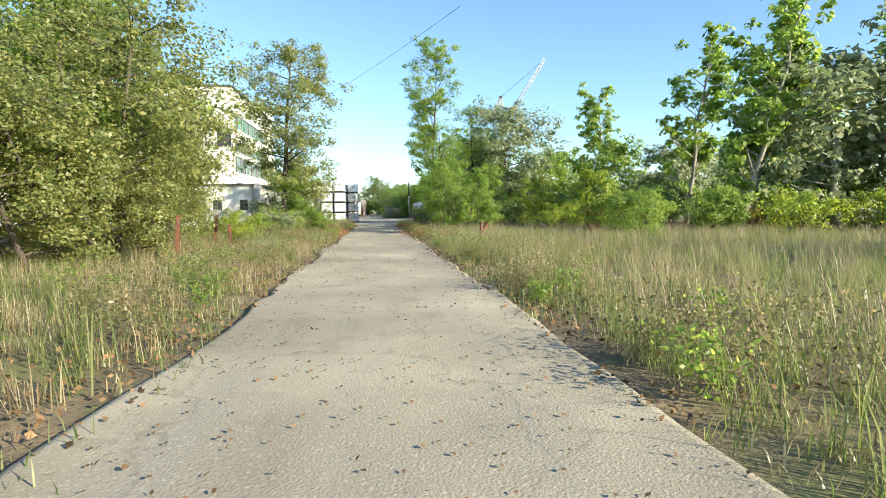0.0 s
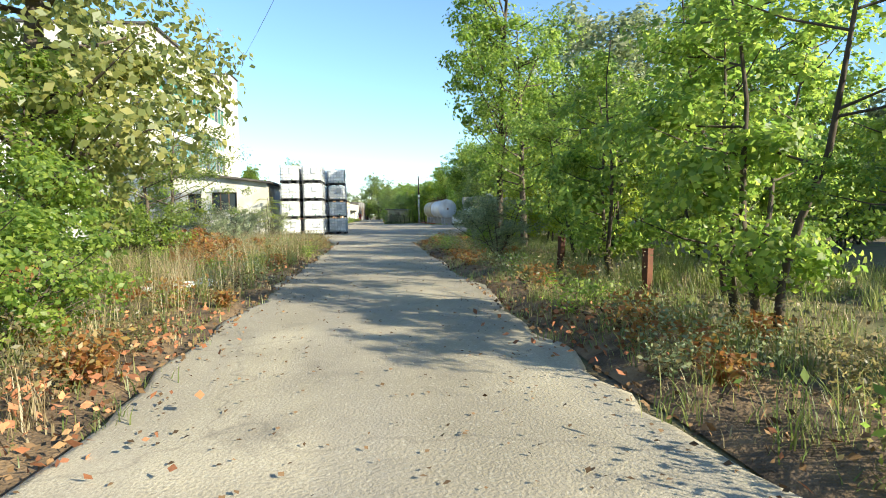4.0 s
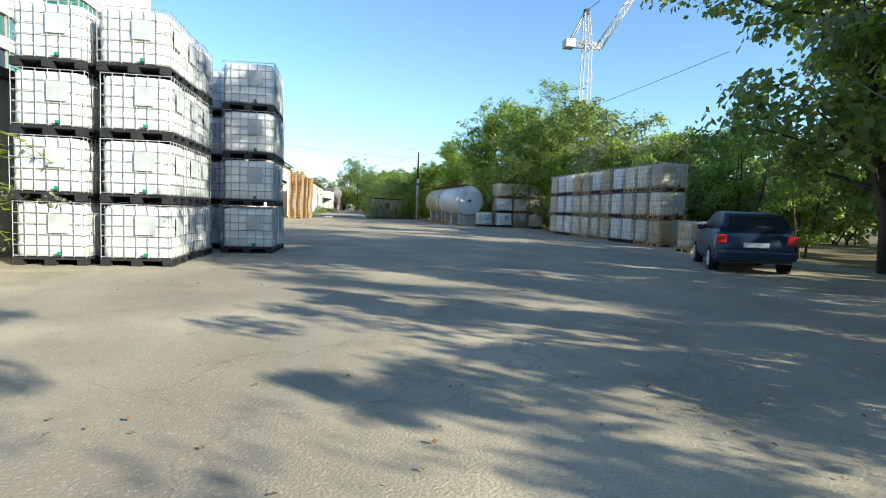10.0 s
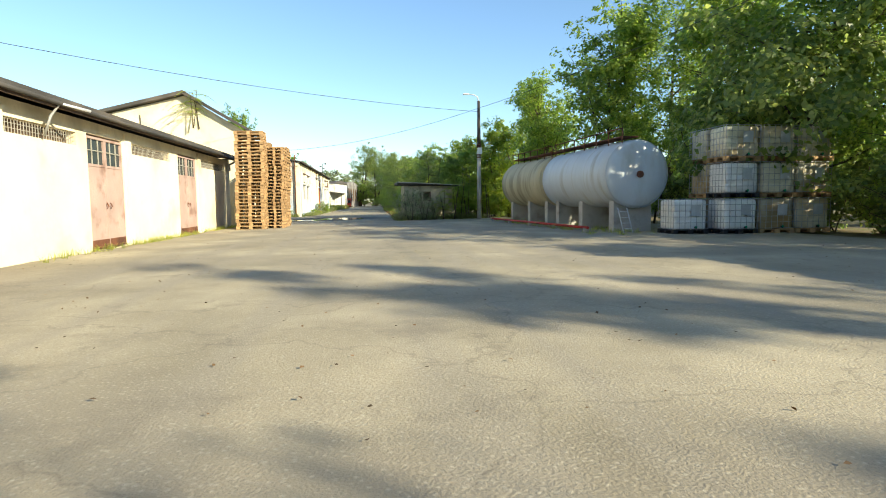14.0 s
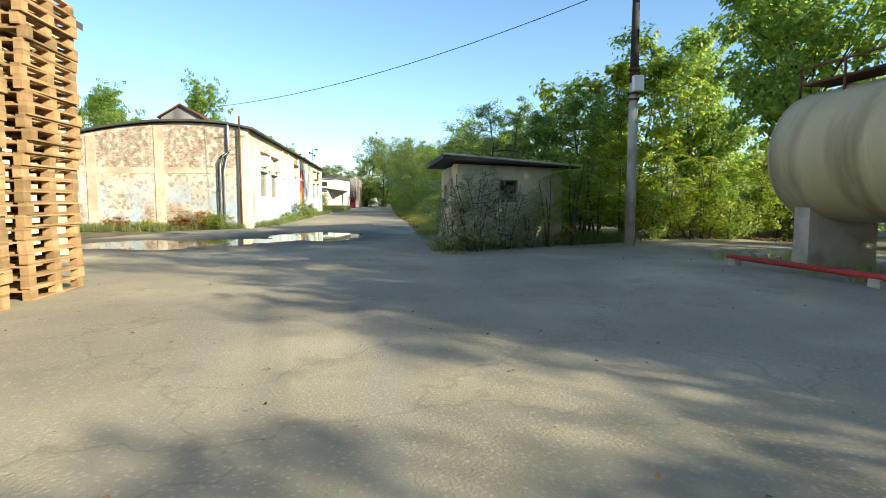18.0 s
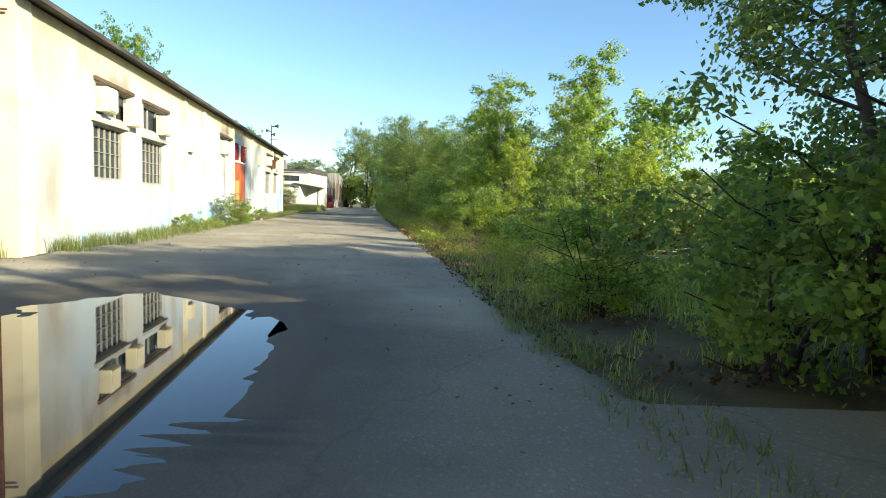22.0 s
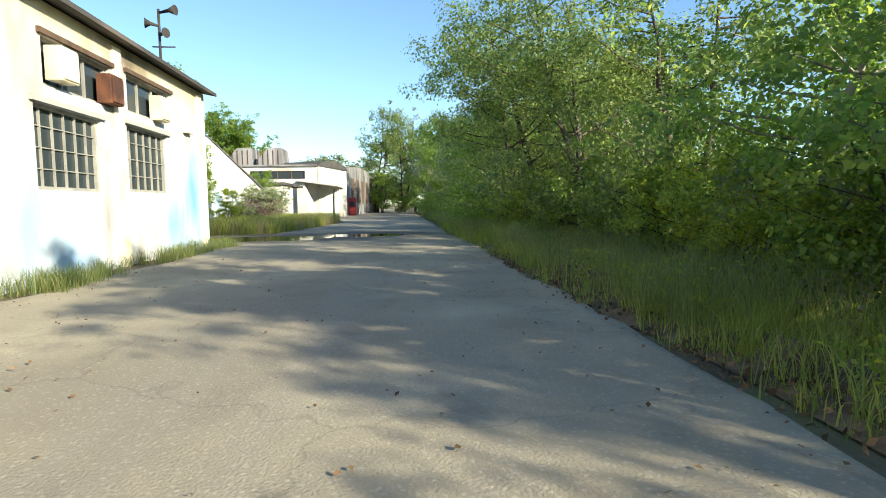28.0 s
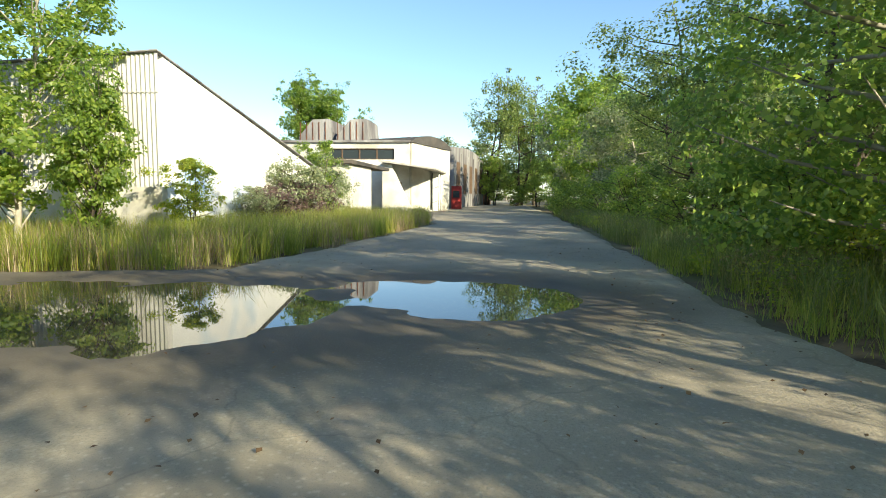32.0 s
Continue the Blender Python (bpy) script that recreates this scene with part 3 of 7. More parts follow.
def make_tree(name, label, h, width, base, trunk_r, leaves, leaf, leaf_material, bark, seed, shape="round", stems=1, limbs=16, lean=0.25, fill=1.0):
    """A tapered trunk with limbs; leaves in clumps along the limbs, so that gaps stay."""
    rng = random.Random(seed)
    nr = np.random.default_rng(seed)
    root = thing(name, label, "tree" if h > 3 else "bush")
    bm = bmesh.new()
    tips = []
    for s in range(stems):
        off = Vector((rng.uniform(-1, 1), rng.uniform(-1, 1), 0)) * (0.12 * width if stems > 1 else 0)
        dirn = Vector((rng.uniform(-1, 1) * lean, rng.uniform(-1, 1) * lean, 1)) + off * (0.6 / max(width, 1))
        top = h * rng.uniform(0.86, 1.0)
        pts, p = [], off.copy()
        steps = 7
        for i in range(steps + 1):
            pts.append(p.copy())
            p = p + dirn.normalized() * (top * 0.97 / steps) + Vector((rng.uniform(-1, 1), rng.uniform(-1, 1), 0)) * (0.02 if lean > 0.1 else 0.006) * h
        tube(pts, [max(0.012, trunk_r * (1 - 0.92 * i / steps)) for i in range(steps + 1)], 7, bm)
        for k in range(limbs // stems):
            f = base / h + (0.97 - base / h) * (k + rng.random()) / (limbs // stems)
            seg = min(int(f * steps), steps - 1)
            start = pts[seg].lerp(pts[seg + 1], f * steps - seg)
            rel = (f - base / h) / (1 - base / h)
            if shape == "column":
                reach, rise = width * 0.5 * (0.55 + 0.6 * math.sin(math.pi * min(1, rel * 0.9 + 0.1))), 1.5
            elif shape == "cone":
                reach, rise = width * 0.5 * (1.08 - rel), 0.55
            else:
                reach, rise = width * 0.5 * math.sqrt(max(0.08, 1 - (1.75 * rel - 0.75) ** 2)), 0.45
            reach *= rng.uniform(0.65, 1.12)
            ang = rng.uniform(0, 2 * math.pi)
            out = Vector((math.cos(ang), math.sin(ang), rise * rng.uniform(0.4, 1.2)))
            end = start + out * reach / max(1, out.xy.length * 1.0)
            mid = start.lerp(end, 0.5) + Vector((0, 0, -0.05 * reach))
            tube([start, mid, end], [trunk_r * 0.32 * (1 - 0.6 * f) + 0.006, trunk_r * 0.17 * (1 - 0.5 * f) + 0.005, 0.006], 5, bm, caps=False)
            tips += [(start, mid, end, reach)] * max(1, int(reach * 3))
        tips += [(pts[-2], pts[-2].lerp(pts[-1], 0.5), pts[-1], width * 0.15)] * 3
    part("trunk", bm, bark, root)
    cl = []
    count = int((64 + 11 * width * math.sqrt(h)) * fill)
    for c in range(count):
        st, mi, en, reach = tips[rng.randrange(len(tips))]
        f = 1.08 - 0.75 * rng.random() ** 1.5
        q = st.lerp(mi, f * 2) if f < 0.5 else mi.lerp(en, f * 2 - 1)
        q = q + Vector((rng.gauss(0, 1), rng.gauss(0, 1), rng.gauss(0, 0.8))) * (0.16 * reach + 0.02 * width)
        cl.append((q, max(0.10, min(0.085 * width + 0.1, 0.24 * reach + 0.05 * width)) * rng.uniform(0.55, 1.25)))
    per = max(4, leaves // len(cl))
    cents, facing = [], []
    axis = np.array((0.0, 0.0, base + 0.35 * (h - base)))
    for q, r in cl:
        q = np.array(q)
        u = nr.normal(size=(per, 3))
        u /= np.linalg.norm(u, axis=1)[:, None]
        ball = u * (nr.random((per, 1)) ** 0.45) * np.array([1.15, 1.15, 0.72])
        away = q - axis
        away /= np.linalg.norm(away) + 0.3
        cents.append(q + ball * r)
        facing.append(ball * 0.9 + away * 0.55 + np.array((0.0, 0.0, 0.45)))
    cents, facing = np.concatenate(cents), np.concatenate(facing)
    keep = cents[:, 2] > 0.08
    crown = new("crown", leaf_mesh(name + "_crown", cents[keep], leaf * 1.2, leaf_material, seed, facing=facing[keep]))
    crown.parent = root
    return root


FAR = {}


def put_tree(proto, x, y, s=1.0, rz=0.0, sz=None, z=-0.05):
    if abs(x) > 19 or y > 236 or y < 32:
        proto = FAR.get(proto.name, proto)
    return copy_thing(proto, Matrix.LocRotScale((x, y, z), Euler((0, 0, rz)), (s, s, sz or s)))


P = {}


def species(key, name, label, h, width, base, trunk_r, leaves, leaf, leaf_material, bark, seed, shape="round", stems=1, limbs=16, lean=0.25, far=True, fill=1.0):
    """A detailed plant, and a lighter one of the same shape for the distance."""
    P[key] = make_tree(name, label, h, width, base, trunk_r, leaves, leaf, leaf_material, bark, seed, shape, stems, limbs, lean, fill)
    if far:
        P[key + "_far"] = make_tree(name, label, h, width, base, trunk_r, leaves // 2, leaf * 1.45, leaf_material, bark, seed, shape, stems, limbs, lean, fill)
        FAR[P[key].name] = P[key + "_far"]


species("poplar", "poplar_tree", "tall narrow poplar with pale trunk and green leaves", 12, 3.2, 1.5, 0.16, 9000, 0.11, M_LEAF, M_PALEBARK, 11, "column", limbs=34)
species("aspen", "aspen_tree", "broad aspen with grey bark and loose green crown", 11, 6.5, 2.2, 0.2, 13500, 0.115, M_LEAF, M_PALEBARK, 12, "round", limbs=36)
species("darktree", "broadleaf_tree", "wide broadleaf tree with dark green crown", 11, 8.0, 1.6, 0.24, 17000, 0.125, M_LEAFD, M_BARK, 13, "round", limbs=40)
species("greytree", "silver_poplar_tree", "grey-green silver poplar with loose crown", 9, 6.0, 1.2, 0.18, 12000, 0.11, M_LEAFG, M_PALEBARK, 14, "round", limbs=34)
species("young", "young_tree", "young thin-stemmed tree with bright green leaves", 5.5, 3.0, 0.7, 0.06, 12000, 0.056, M_LEAF, M_BARK, 15, "round", stems=3, limbs=27)
species("yellow", "yellowing_tree", "young tree with yellow-green autumn leaves", 5.0, 2.8, 0.5, 0.05, 7500, 0.07, M_LEAFY, M_BARK, 16, "round", stems=3, limbs=27)
species("bush", "bush", "dense green leafy bush beside the lane", 2.2, 2.6, 0.1, 0.03, 8500, 0.045, M_LEAF, M_BARK, 17, "round", stems=6, limbs=36, lean=0.8)
species("greybush", "bush", "grey-green straggly roadside bush with pale leaves", 2.4, 2.4, 0.1, 0.03, 7500, 0.04, M_LEAFG, M_BARK, 18, "round", stems=6, limbs=36, lean=0.7)
species("yellowbush", "bush", "yellow-green bush with small bright leaves", 1.9, 2.6, 0.1, 0.025, 7500, 0.042, M_LEAFY, M_BARK, 19, "round", stems=6, limbs=36, lean=0.8)
species("redbush", "bush", "low reddish-brown bush in autumn colour", 1.2, 2.0, 0.05, 0.02, 2200, 0.055, M_LEAFR, M_BARK, 20, "round", stems=6, limbs=30, lean=0.9, far=False)
species("plumbush", "bush", "dusky plum-leaved bush against the shed wall", 1.7, 1.8, 0.1, 0.025, 4200, 0.045, M_PLUM, M_BARK, 39, "round", stems=6, limbs=36, lean=0.5, far=False)
species("column", "young_poplar", "young bushy poplar leafy down to the ground", 3.3, 1.6, 0.12, 0.04, 13000, 0.052, M_LEAF, M_BARK, 23, "column", limbs=70, far=False, fill=3.0)
species("densepoplar", "poplar_tree", "tall dense poplar with an even green crown", 14, 5.0, 2.0, 0.2, 20000, 0.125, M_LEAF, M_BARK, 35, "column", limbs=70, far=False, fill=2.6)
species("fine", "bush", "sparse grey-leaved shrub with thin twigs", 2.6, 2.6, 0.2, 0.022, 2600, 0.055, M_LEAFG, M_BARK, 24, "round", stems=7, limbs=42, lean=0.7, far=False)
species("hutshrub", "bush", "sparse grey-leaved shrub in front of the hut", 2.3, 1.7, 0.15, 0.02, 3000, 0.034, M_LEAFG, M_BARK, 26, "round", stems=6, limbs=42, lean=0.28, far=False)
species("olive", "broadleaf_tree", "olive-leaved tree with dusty crown beside the lane", 7.0, 5.0, 0.5, 0.11, 20000, 0.06, M_OLIVE, M_BARK, 36, "round", stems=2, limbs=44)
species("olivetall", "broadleaf_tree", "tall olive-leaved tree before the white wall", 13, 6.2, 1.0, 0.22, 26000, 0.085, M_OLIVE, M_BARK, 37, "round", limbs=50, lean=0.08)
species("tallpoplar", "poplar_tree", "tall slender poplar with pale trunk at the lane", 16, 4.2, 2.6, 0.14, 17000, 0.085, M_LEAF, M_BARK, 38, "column", limbs=50, lean=0.05)
species("big", "aspen_tree", "tall aspen with dark trunk and open green crown", 13, 5.6, 3.0, 0.2, 12000, 0.085, M_LEAF, M_BARK, 25, "round", limbs=40, lean=0.05)
species("lane", "aspen_tree", "leafy aspen at the lane's edge with small leaves", 7.5, 4.8, 0.5, 0.11, 24000, 0.048, M_LEAF, M_PALEBARK, 27, "round", stems=2, limbs=44)
species("lanedark", "aspen_tree", "tall dark-leaved aspen at the lane's edge", 8.5, 5.0, 0.6, 0.13, 22000, 0.054, M_LEAFD, M_BARK, 29, "round", stems=2, limbs=44)
species("youngpoplar", "young_poplar", "slender young poplar with vivid green leaves", 7.0, 2.3, 0.3, 0.07, 14000, 0.055, M_LEAF, M_PALEBARK, 33, "column", limbs=50, fill=1.6)
species("goldpoplar", "young_poplar", "slender young poplar turning yellow", 6.4, 2.1, 0.3, 0.07, 8000, 0.07, M_LEAFY, M_PALEBARK, 34, "column", limbs=50, fill=1.6)
species("darkbush", "bush", "dense dark green thicket behind the yard", 2.6, 2.8, 0.1, 0.03, 3200, 0.085, M_LEAFD, M_BARK, 28, "round", stems=6, limbs=36, lean=0.7)


def make_ailanthus(h, seed, label):
    """Thin stems with long fronds of paired leaflets."""
    rng = random.Random(seed)
    root = thing("ailanthus", label, "tree")
    lv = bmesh.new()
    for s in range(3):
        bm = bmesh.new()
        x, y = rng.uniform(-0.2, 0.2), rng.uniform(-0.2, 0.2)
        top = Vector((x + rng.uniform(-0.3, 0.3), y + rng.uniform(-0.3, 0.3), h * rng.uniform(0.7, 1.0)))
        tube([(x, y, 0), Vector((x, y, 0)).lerp(top, 0.5) + Vector((0.04, 0, 0)), top], [0.035, 0.025, 0.012], 6, bm)
        part("stem", bm, M_BARK, root)
        for k in range(9):
            st = Vector((x, y, 0)).lerp(top, rng.uniform(0.45, 1.0))
            a = rng.uniform(0, 6.28)
            ln = rng.uniform(0.7, 1.2)
            out = Vector((math.cos(a), math.sin(a), 0))
            p = [st + out * (ln * f) + Vector((0, 0, ln * (0.45 * f - 0.75 * f * f))) for f in [i / 9 for i in range(10)]]
            tube(p[::3], 0.006, 4, lv, caps=False)
            side = Vector((-out.y, out.x, 0))
            for i in range(1, 10):
                for sg in (-1, 1):
                    d = (side * sg + out * 0.45 + Vector((0, 0, -0.25))).normalized()
                    w = out * 0.04
                    l_ = 0.24 * (1 - 0.05 * i)
                    q = [lv.verts.new(v) for v in (p[i], p[i] + d * l_ * 0.4 + w, p[i] + d * l_, p[i] + d * l_ * 0.4 - w)]
                    lv.faces.new(q)
    part("fronds", lv, M_LEAFY, root)
    return root


P["ailanthus"] = make_ailanthus(2.2, 31, "bright green ailanthus sapling with long fronds")
PROTOS = list(P.values())

prng = random.Random(5)


def scatter(kinds, spots, smin=0.85, smax=1.15):
    for (x, y, *s) in spots:
        k = kinds[prng.randrange(len(kinds))]
        base = s[0] if s else 1.0
        put_tree(P[k], x, y, base * prng.uniform(smin, smax), prng.uniform(0, 6.28))


# ---- containers, pallets, tanks ----


def make_ibc(old, brown=False):
    """A bulk container: moulded bottle in a tube cage on a pallet; origin at the base's centre, 1.2 wide in x, 1.0 deep in y."""
    root = thing("bulk_container", "brown-stained caged bulk liquid container on a pallet" if brown else "yellowed caged bulk liquid container on a pallet" if old else "milky white caged bulk liquid container on a black pallet", "container",
                 "bulk containers in stacks")
    bm = bmesh.new()
    w, d = 0.565, 0.465
    levels = [(0.15, 0.94), (0.17, 1.0), (0.40, 1.0), (0.42, 0.985), (0.45, 0.985), (0.47, 1.0), (0.68, 1.0), (0.70, 0.985), (0.73, 0.985), (0.75, 1.0), (1.02, 1.0), (1.08, 0.95), (1.10, 0.8)]
    rings = []
    for z, f in levels:
        ring = []
        for sx, sy, a0 in ((1, 1, 0), (-1, 1, 90), (-1, -1, 180), (1, -1, 270)):
            for k in range(4):
                a = radians(a0 + k * 30)
                r = 0.10
                ring.append(bm.verts.new((f * (sx * (w - r) + r * math.cos(a)), f * (sy * (d - r) + r * math.sin(a)), z)))
        rings.append(ring)
    n = len(rings[0])
    for r0, r1 in zip(rings, rings[1:]):
        for k in range(n):
            bm.faces.new((r0[k], r0[(k + 1) % n], r1[(k + 1) % n], r1[k])).smooth = True
    bm.faces.new(rings[-1])
    bm.faces.new(rings[0][::-1])
    bottle = part("bottle", bm, M_IBCBROWN if brown else M_IBCOLD if old else M_IBC, root)
    cap = part("cap", tube([(0, 0, 1.09), (0, 0, 1.135)], 0.09, 12), M_BLACKP, bottle, "black screw cap")
    cage = bmesh.new()
    w2, d2 = 0.59, 0.49
    for z in (0.17, 0.36, 0.55, 0.74, 0.93, 1.12):
        loop = [(-w2, -d2), (w2, -d2), (w2, d2), (-w2, d2), (-w2, -d2)]
        for (ax, ay), (bx, by) in zip(loop, loop[1:]):
            tube([(ax, ay, z), (bx, by, z)], 0.008, 5, cage, caps=False)
    for i in range(7):
        x = -w2 + 2 * w2 * i / 6
        for yy in (-d2, d2):
            tube([(x, yy, 0.14), (x, yy, 1.13)], 0.008, 5, cage, caps=False)
    for i in range(1, 6):
        yy = -d2 + 2 * d2 * i / 6
        for x in (-w2, w2):
            tube([(x, yy, 0.14), (x, yy, 1.13)], 0.008, 5, cage, caps=False)
    part("cage", cage, M_IBCCAGE, root, "galvanised tube cage")
    pal = bmesh.new()
    box(-0.6, 0.6, -0.5, 0.5, 0.105, 0.145, pal)
    for x0, x1 in ((-0.6, -0.44), (-0.09, 0.09), (0.44, 0.6)):
        for y0, y1 in ((-0.5, -0.36), (-0.08, 0.08), (0.36, 0.5)):
            box(x0, x1, y0, y1, 0.022, 0.105, pal)
        box(x0, x1, -0.5, 0.5, 0.0, 0.022, pal)
    part("pallet", pal, M_WOOD if old else M_BLACKP, root)
    part("label_plate", bbox(-0.02, 0.32, -0.508, -0.502, 0.58, 0.92, 0.001), M_LABEL, root, "grey label plate")
    part("label_plate", bbox(0.602, 0.608, -0.22, 0.22, 0.56, 0.9, 0.001), M_LABEL, root, "grey label plate")
    valve = tube([(0.16, -0.44, 0.2), (0.16, -0.53, 0.2)], 0.035, 8)
    v = part("valve", valve, M_BLACKP, root)
    part("handle", bbox(0.13, 0.19, -0.545, -0.53, 0.19, 0.25, 0.004), M_VALVE, v, "green valve handle")
    return root


IBC_NEW, IBC_OLD, IBC_BROWN = make_ibc(False), make_ibc(True), make_ibc(True, True)
irng = random.Random(3)


def ibc_stack(proto, x, y, n, rz=0.0, z0=0.0):
    for k in range(n):
        pick = irng.random()
        kind = proto if proto is IBC_NEW else IBC_BROWN if pick < 0.12 else IBC_NEW if pick > 0.88 else IBC_OLD
        copy_thing(kind, pose(x + irng.uniform(-0.03, 0.03), y + irng.uniform(-0.03, 0.03), z0 + 0.012 + k * 1.152, 0, 0, math.degrees(rz) + irng.uniform(-1.2, 1.2)))


# the white stacks beside the annex: two columns in front, then the block behind
for i, x in enumerate((-5.25, -3.86)):
    for j in range(3):
        ibc_stack(IBC_NEW, x, 98.55 + j * 1.06, 4)
for j in range(2):
    ibc_stack(IBC_NEW, -2.5, 101.95 + j * 1.06, 4)
    ibc_stack(IBC_NEW, -3.8, 103.1 + j * 1.06, 4)
for j in range(3):
    ibc_stack(IBC_NEW, -5.0, 106.7 + j * 1.06, 4)
ibc_stack(IBC_NEW, -5.0, 110.0, 3, 0, 1.152)
# the yellowed stacks along the trees
for j in range(11):
    ibc_stack(IBC_NEW if j in (1, 2, 7) else IBC_OLD, 12.7 + 0.02 * j, 120.4 - j * 1.15, 3)
for i in range(3):
    for j in range(2):
        ibc_stack(IBC_OLD, 11.85 + i * 1.26, 130.85 + j * 1.05, 3)
ibc_stack(IBC_NEW, 10.35, 131.2, 1)
IBC_BROWN.matrix_basis = pose(13.9, 105.7, 0.012)
for ob in (IBC_NEW, IBC_OLD):
    ob.matrix_basis = pose(-5.0 if ob is IBC_NEW else 12.2, 110.0 if ob is IBC_NEW else 105.6, 0.012)


def make_pallet():
    root = thing("wooden_pallet", "weathered wooden transport pallet in a tall stack", "pallet", "stacked wooden pallets")
    for i in range(5):
        y = -0.4 + 0.05 + i * 0.175
        part("board", box(-0.6, 0.6, y - 0.05, y + 0.05, 0.122, 0.144), M_WOOD, root)
    for y in (-0.35, 0.0, 0.35):
        part("board", box(-0.6, 0.6, y - 0.05, y + 0.05, 0.0, 0.022), M_WOOD, root)
    for x in (-0.53, 0.0, 0.53):
        part("crossboard", box(x - 0.07, x + 0.07, -0.4, 0.4, 0.1, 0.122), M_WOOD, root)
        for y in (-0.35, 0.0, 0.35):
            part("block", box(x - 0.07, x + 0.07, y - 0.05, y + 0.05, 0.022, 0.1), M_WOOD, root)
    return root


PALLET = make_pallet()


def pallet_stack(x, y, n, rz):
    for k in range(n):
        if (x, y, k) == (-5.0, 139.45, 0):
            PALLET.matrix_basis = pose(x, y, 0.02, 0, 0, rz)
            continue
        copy_thing(PALLET, pose(x + irng.uniform(-0.025, 0.025) + (0.06 if k > n * 0.45 else 0), y + irng.uniform(-0.025, 0.025), 0.02 + k * 0.1455, 0, 0, rz + irng.uniform(-1.5, 1.5)))


pallet_stack(-5.0, 139.45, 29, 0)
pallet_stack(-4.12, 140.6, 25, 90)
pallet_stack(-4.2, 142.3, 26, 90)
pallet_stack(-5.05, 141.4, 27, 0)


def make_tank(name, material, label, y0, y1, x0, x1, feet, r=1.18, z=2.02):
    root = thing(name, label, "storage tank", "horizontal tanks in the yard")
    a, b = Vector((x0, y0, z)), Vector((x1, y1, z))
    d = (b - a).normalized()
    pts = [a - d * 0.16, a - d * 0.13, a - d * 0.07, a, *[a.lerp(b, k / 8) for k in range(1, 8)], b, b + d * 0.07, b + d * 0.13, b + d * 0.16]
    rad = [0.3 * r, 0.62 * r, 0.9 * r, r, *[r] * 7, r, 0.9 * r, 0.62 * r, 0.3 * r]
    part("shell", tube(pts, rad, 40), material, root)
    for k in range(0, 9, 4):
        p = a.lerp(b, k / 8 if 0 < k < 8 else (0.002 if k == 0 else 0.998))
        part("weld_band", tube([p - d * 0.03, p + d * 0.03], r + 0.008, 40, caps=False), material, root)
    side = Vector((d.y, -d.x, 0))
    for f in feet:
        p = a.lerp(b, f)
        bm = bmesh.new()
        prof = [(-0.72, 0.0), (0.72, 0.0), (0.72, 1.09)] + [(1.16 * math.sin(t), z - 1.16 * math.cos(t)) for t in [0.64 - 1.28 * i / 14 for i in range(15)]] + [(-0.72, 1.09)]
        lo = [bm.verts.new(p.xy.to_3d() + side * u - d * 0.17 + Vector((0, 0, w))) for u, w in prof]
        hi = [bm.verts.new(p.xy.to_3d() + side * u + d * 0.17 + Vector((0, 0, w))) for u, w in prof]
        m = len(prof)
        for i in range(m):
            bm.faces.new((lo[i], lo[(i + 1) % m], hi[(i + 1) % m], hi[i]))
        bm.faces.new(lo[::-1])
        bm.faces.new(hi)
        bmesh.ops.recalc_face_normals(bm, faces=bm.faces[:])
        part("saddle", bm, M_CONC, root, "rough concrete saddle")
    rail = part("catwalk", bbox(-0.3, 0.3, 0, (b - a).length, 0, 0.04, 0.005), M_RUST, root, "rusty steel catwalk")
    rail.matrix_local = Matrix.Translation((a.x - 0.25, a.y, z + r + 0.08)) @ Matrix.Rotation(math.atan2(-d.x, d.y), 4, "Z")
    for k in range(7):
        p = a.lerp(b, k / 6)
        part("rail_post", tube([(p.x - 0.55, p.y, z + r - 0.15), (p.x - 0.55, p.y, z + r + 0.38)], 0.022, 6), M_RUST, root)
    p, q = a, b
    part("handrail", tube([(p.x - 0.55, p.y, z + r + 0.38), (q.x - 0.55, q.y, z + r + 0.38)], 0.022, 6), M_RUST, root)
    hatch = part("hatch", tube([(a.lerp(b, .5).x + 0.3, a.lerp(b, .5).y, z + r - 0.06), (a.lerp(b, .5).x + 0.3, a.lerp(b, .5).y, z + r + 0.16)], 0.3, 16), material, root)
    return root


TANK1 = make_tank("storage_tank", M_TANKG, "pale grey horizontal steel tank on concrete saddles", 132.45, 138.3, 9.35, 8.95, (0.07, 0.5, 0.9))
TANK2 = make_tank("storage_tank", M_TANKB, "beige rain-streaked horizontal steel tank on concrete saddles", 138.75, 144.3, 8.92, 8.52, (0.05, 0.46, 0.94))
bm = bmesh.new()
part("flange", tube([(9.37, 132.26, 2.0), (9.37, 132.2, 2.0)], 0.12, 12), M_RUST, TANK1, "small rusty flange")
lad = thing("ladder", "short grey steel ladder leaning on the tank", "ladder")
for s in (-0.16, 0.16):
    part("rail", tube([(8.75 + s, 131.75, 0.02), (8.75 + s, 132.25, 0.85)], 0.02, 6), M_CAGE, lad)
for k in range(4):
    f = (k + 0.7) / 4.4
    part("rung", tube([(8.59, 131.75 + 0.5 * f, 0.02 + 0.83 * f), (8.91, 131.75 + 0.5 * f, 0.02 + 0.83 * f)], 0.014, 6), M_CAGE, lad)
pipe = thing("red_pipe", "red painted pipe run along the tank saddles", "pipe")
part("pipe_run", tube([(7.75, 132.8, 0.16), (6.9, 144.6, 0.16)], 0.05, 8), M_REDP, pipe)
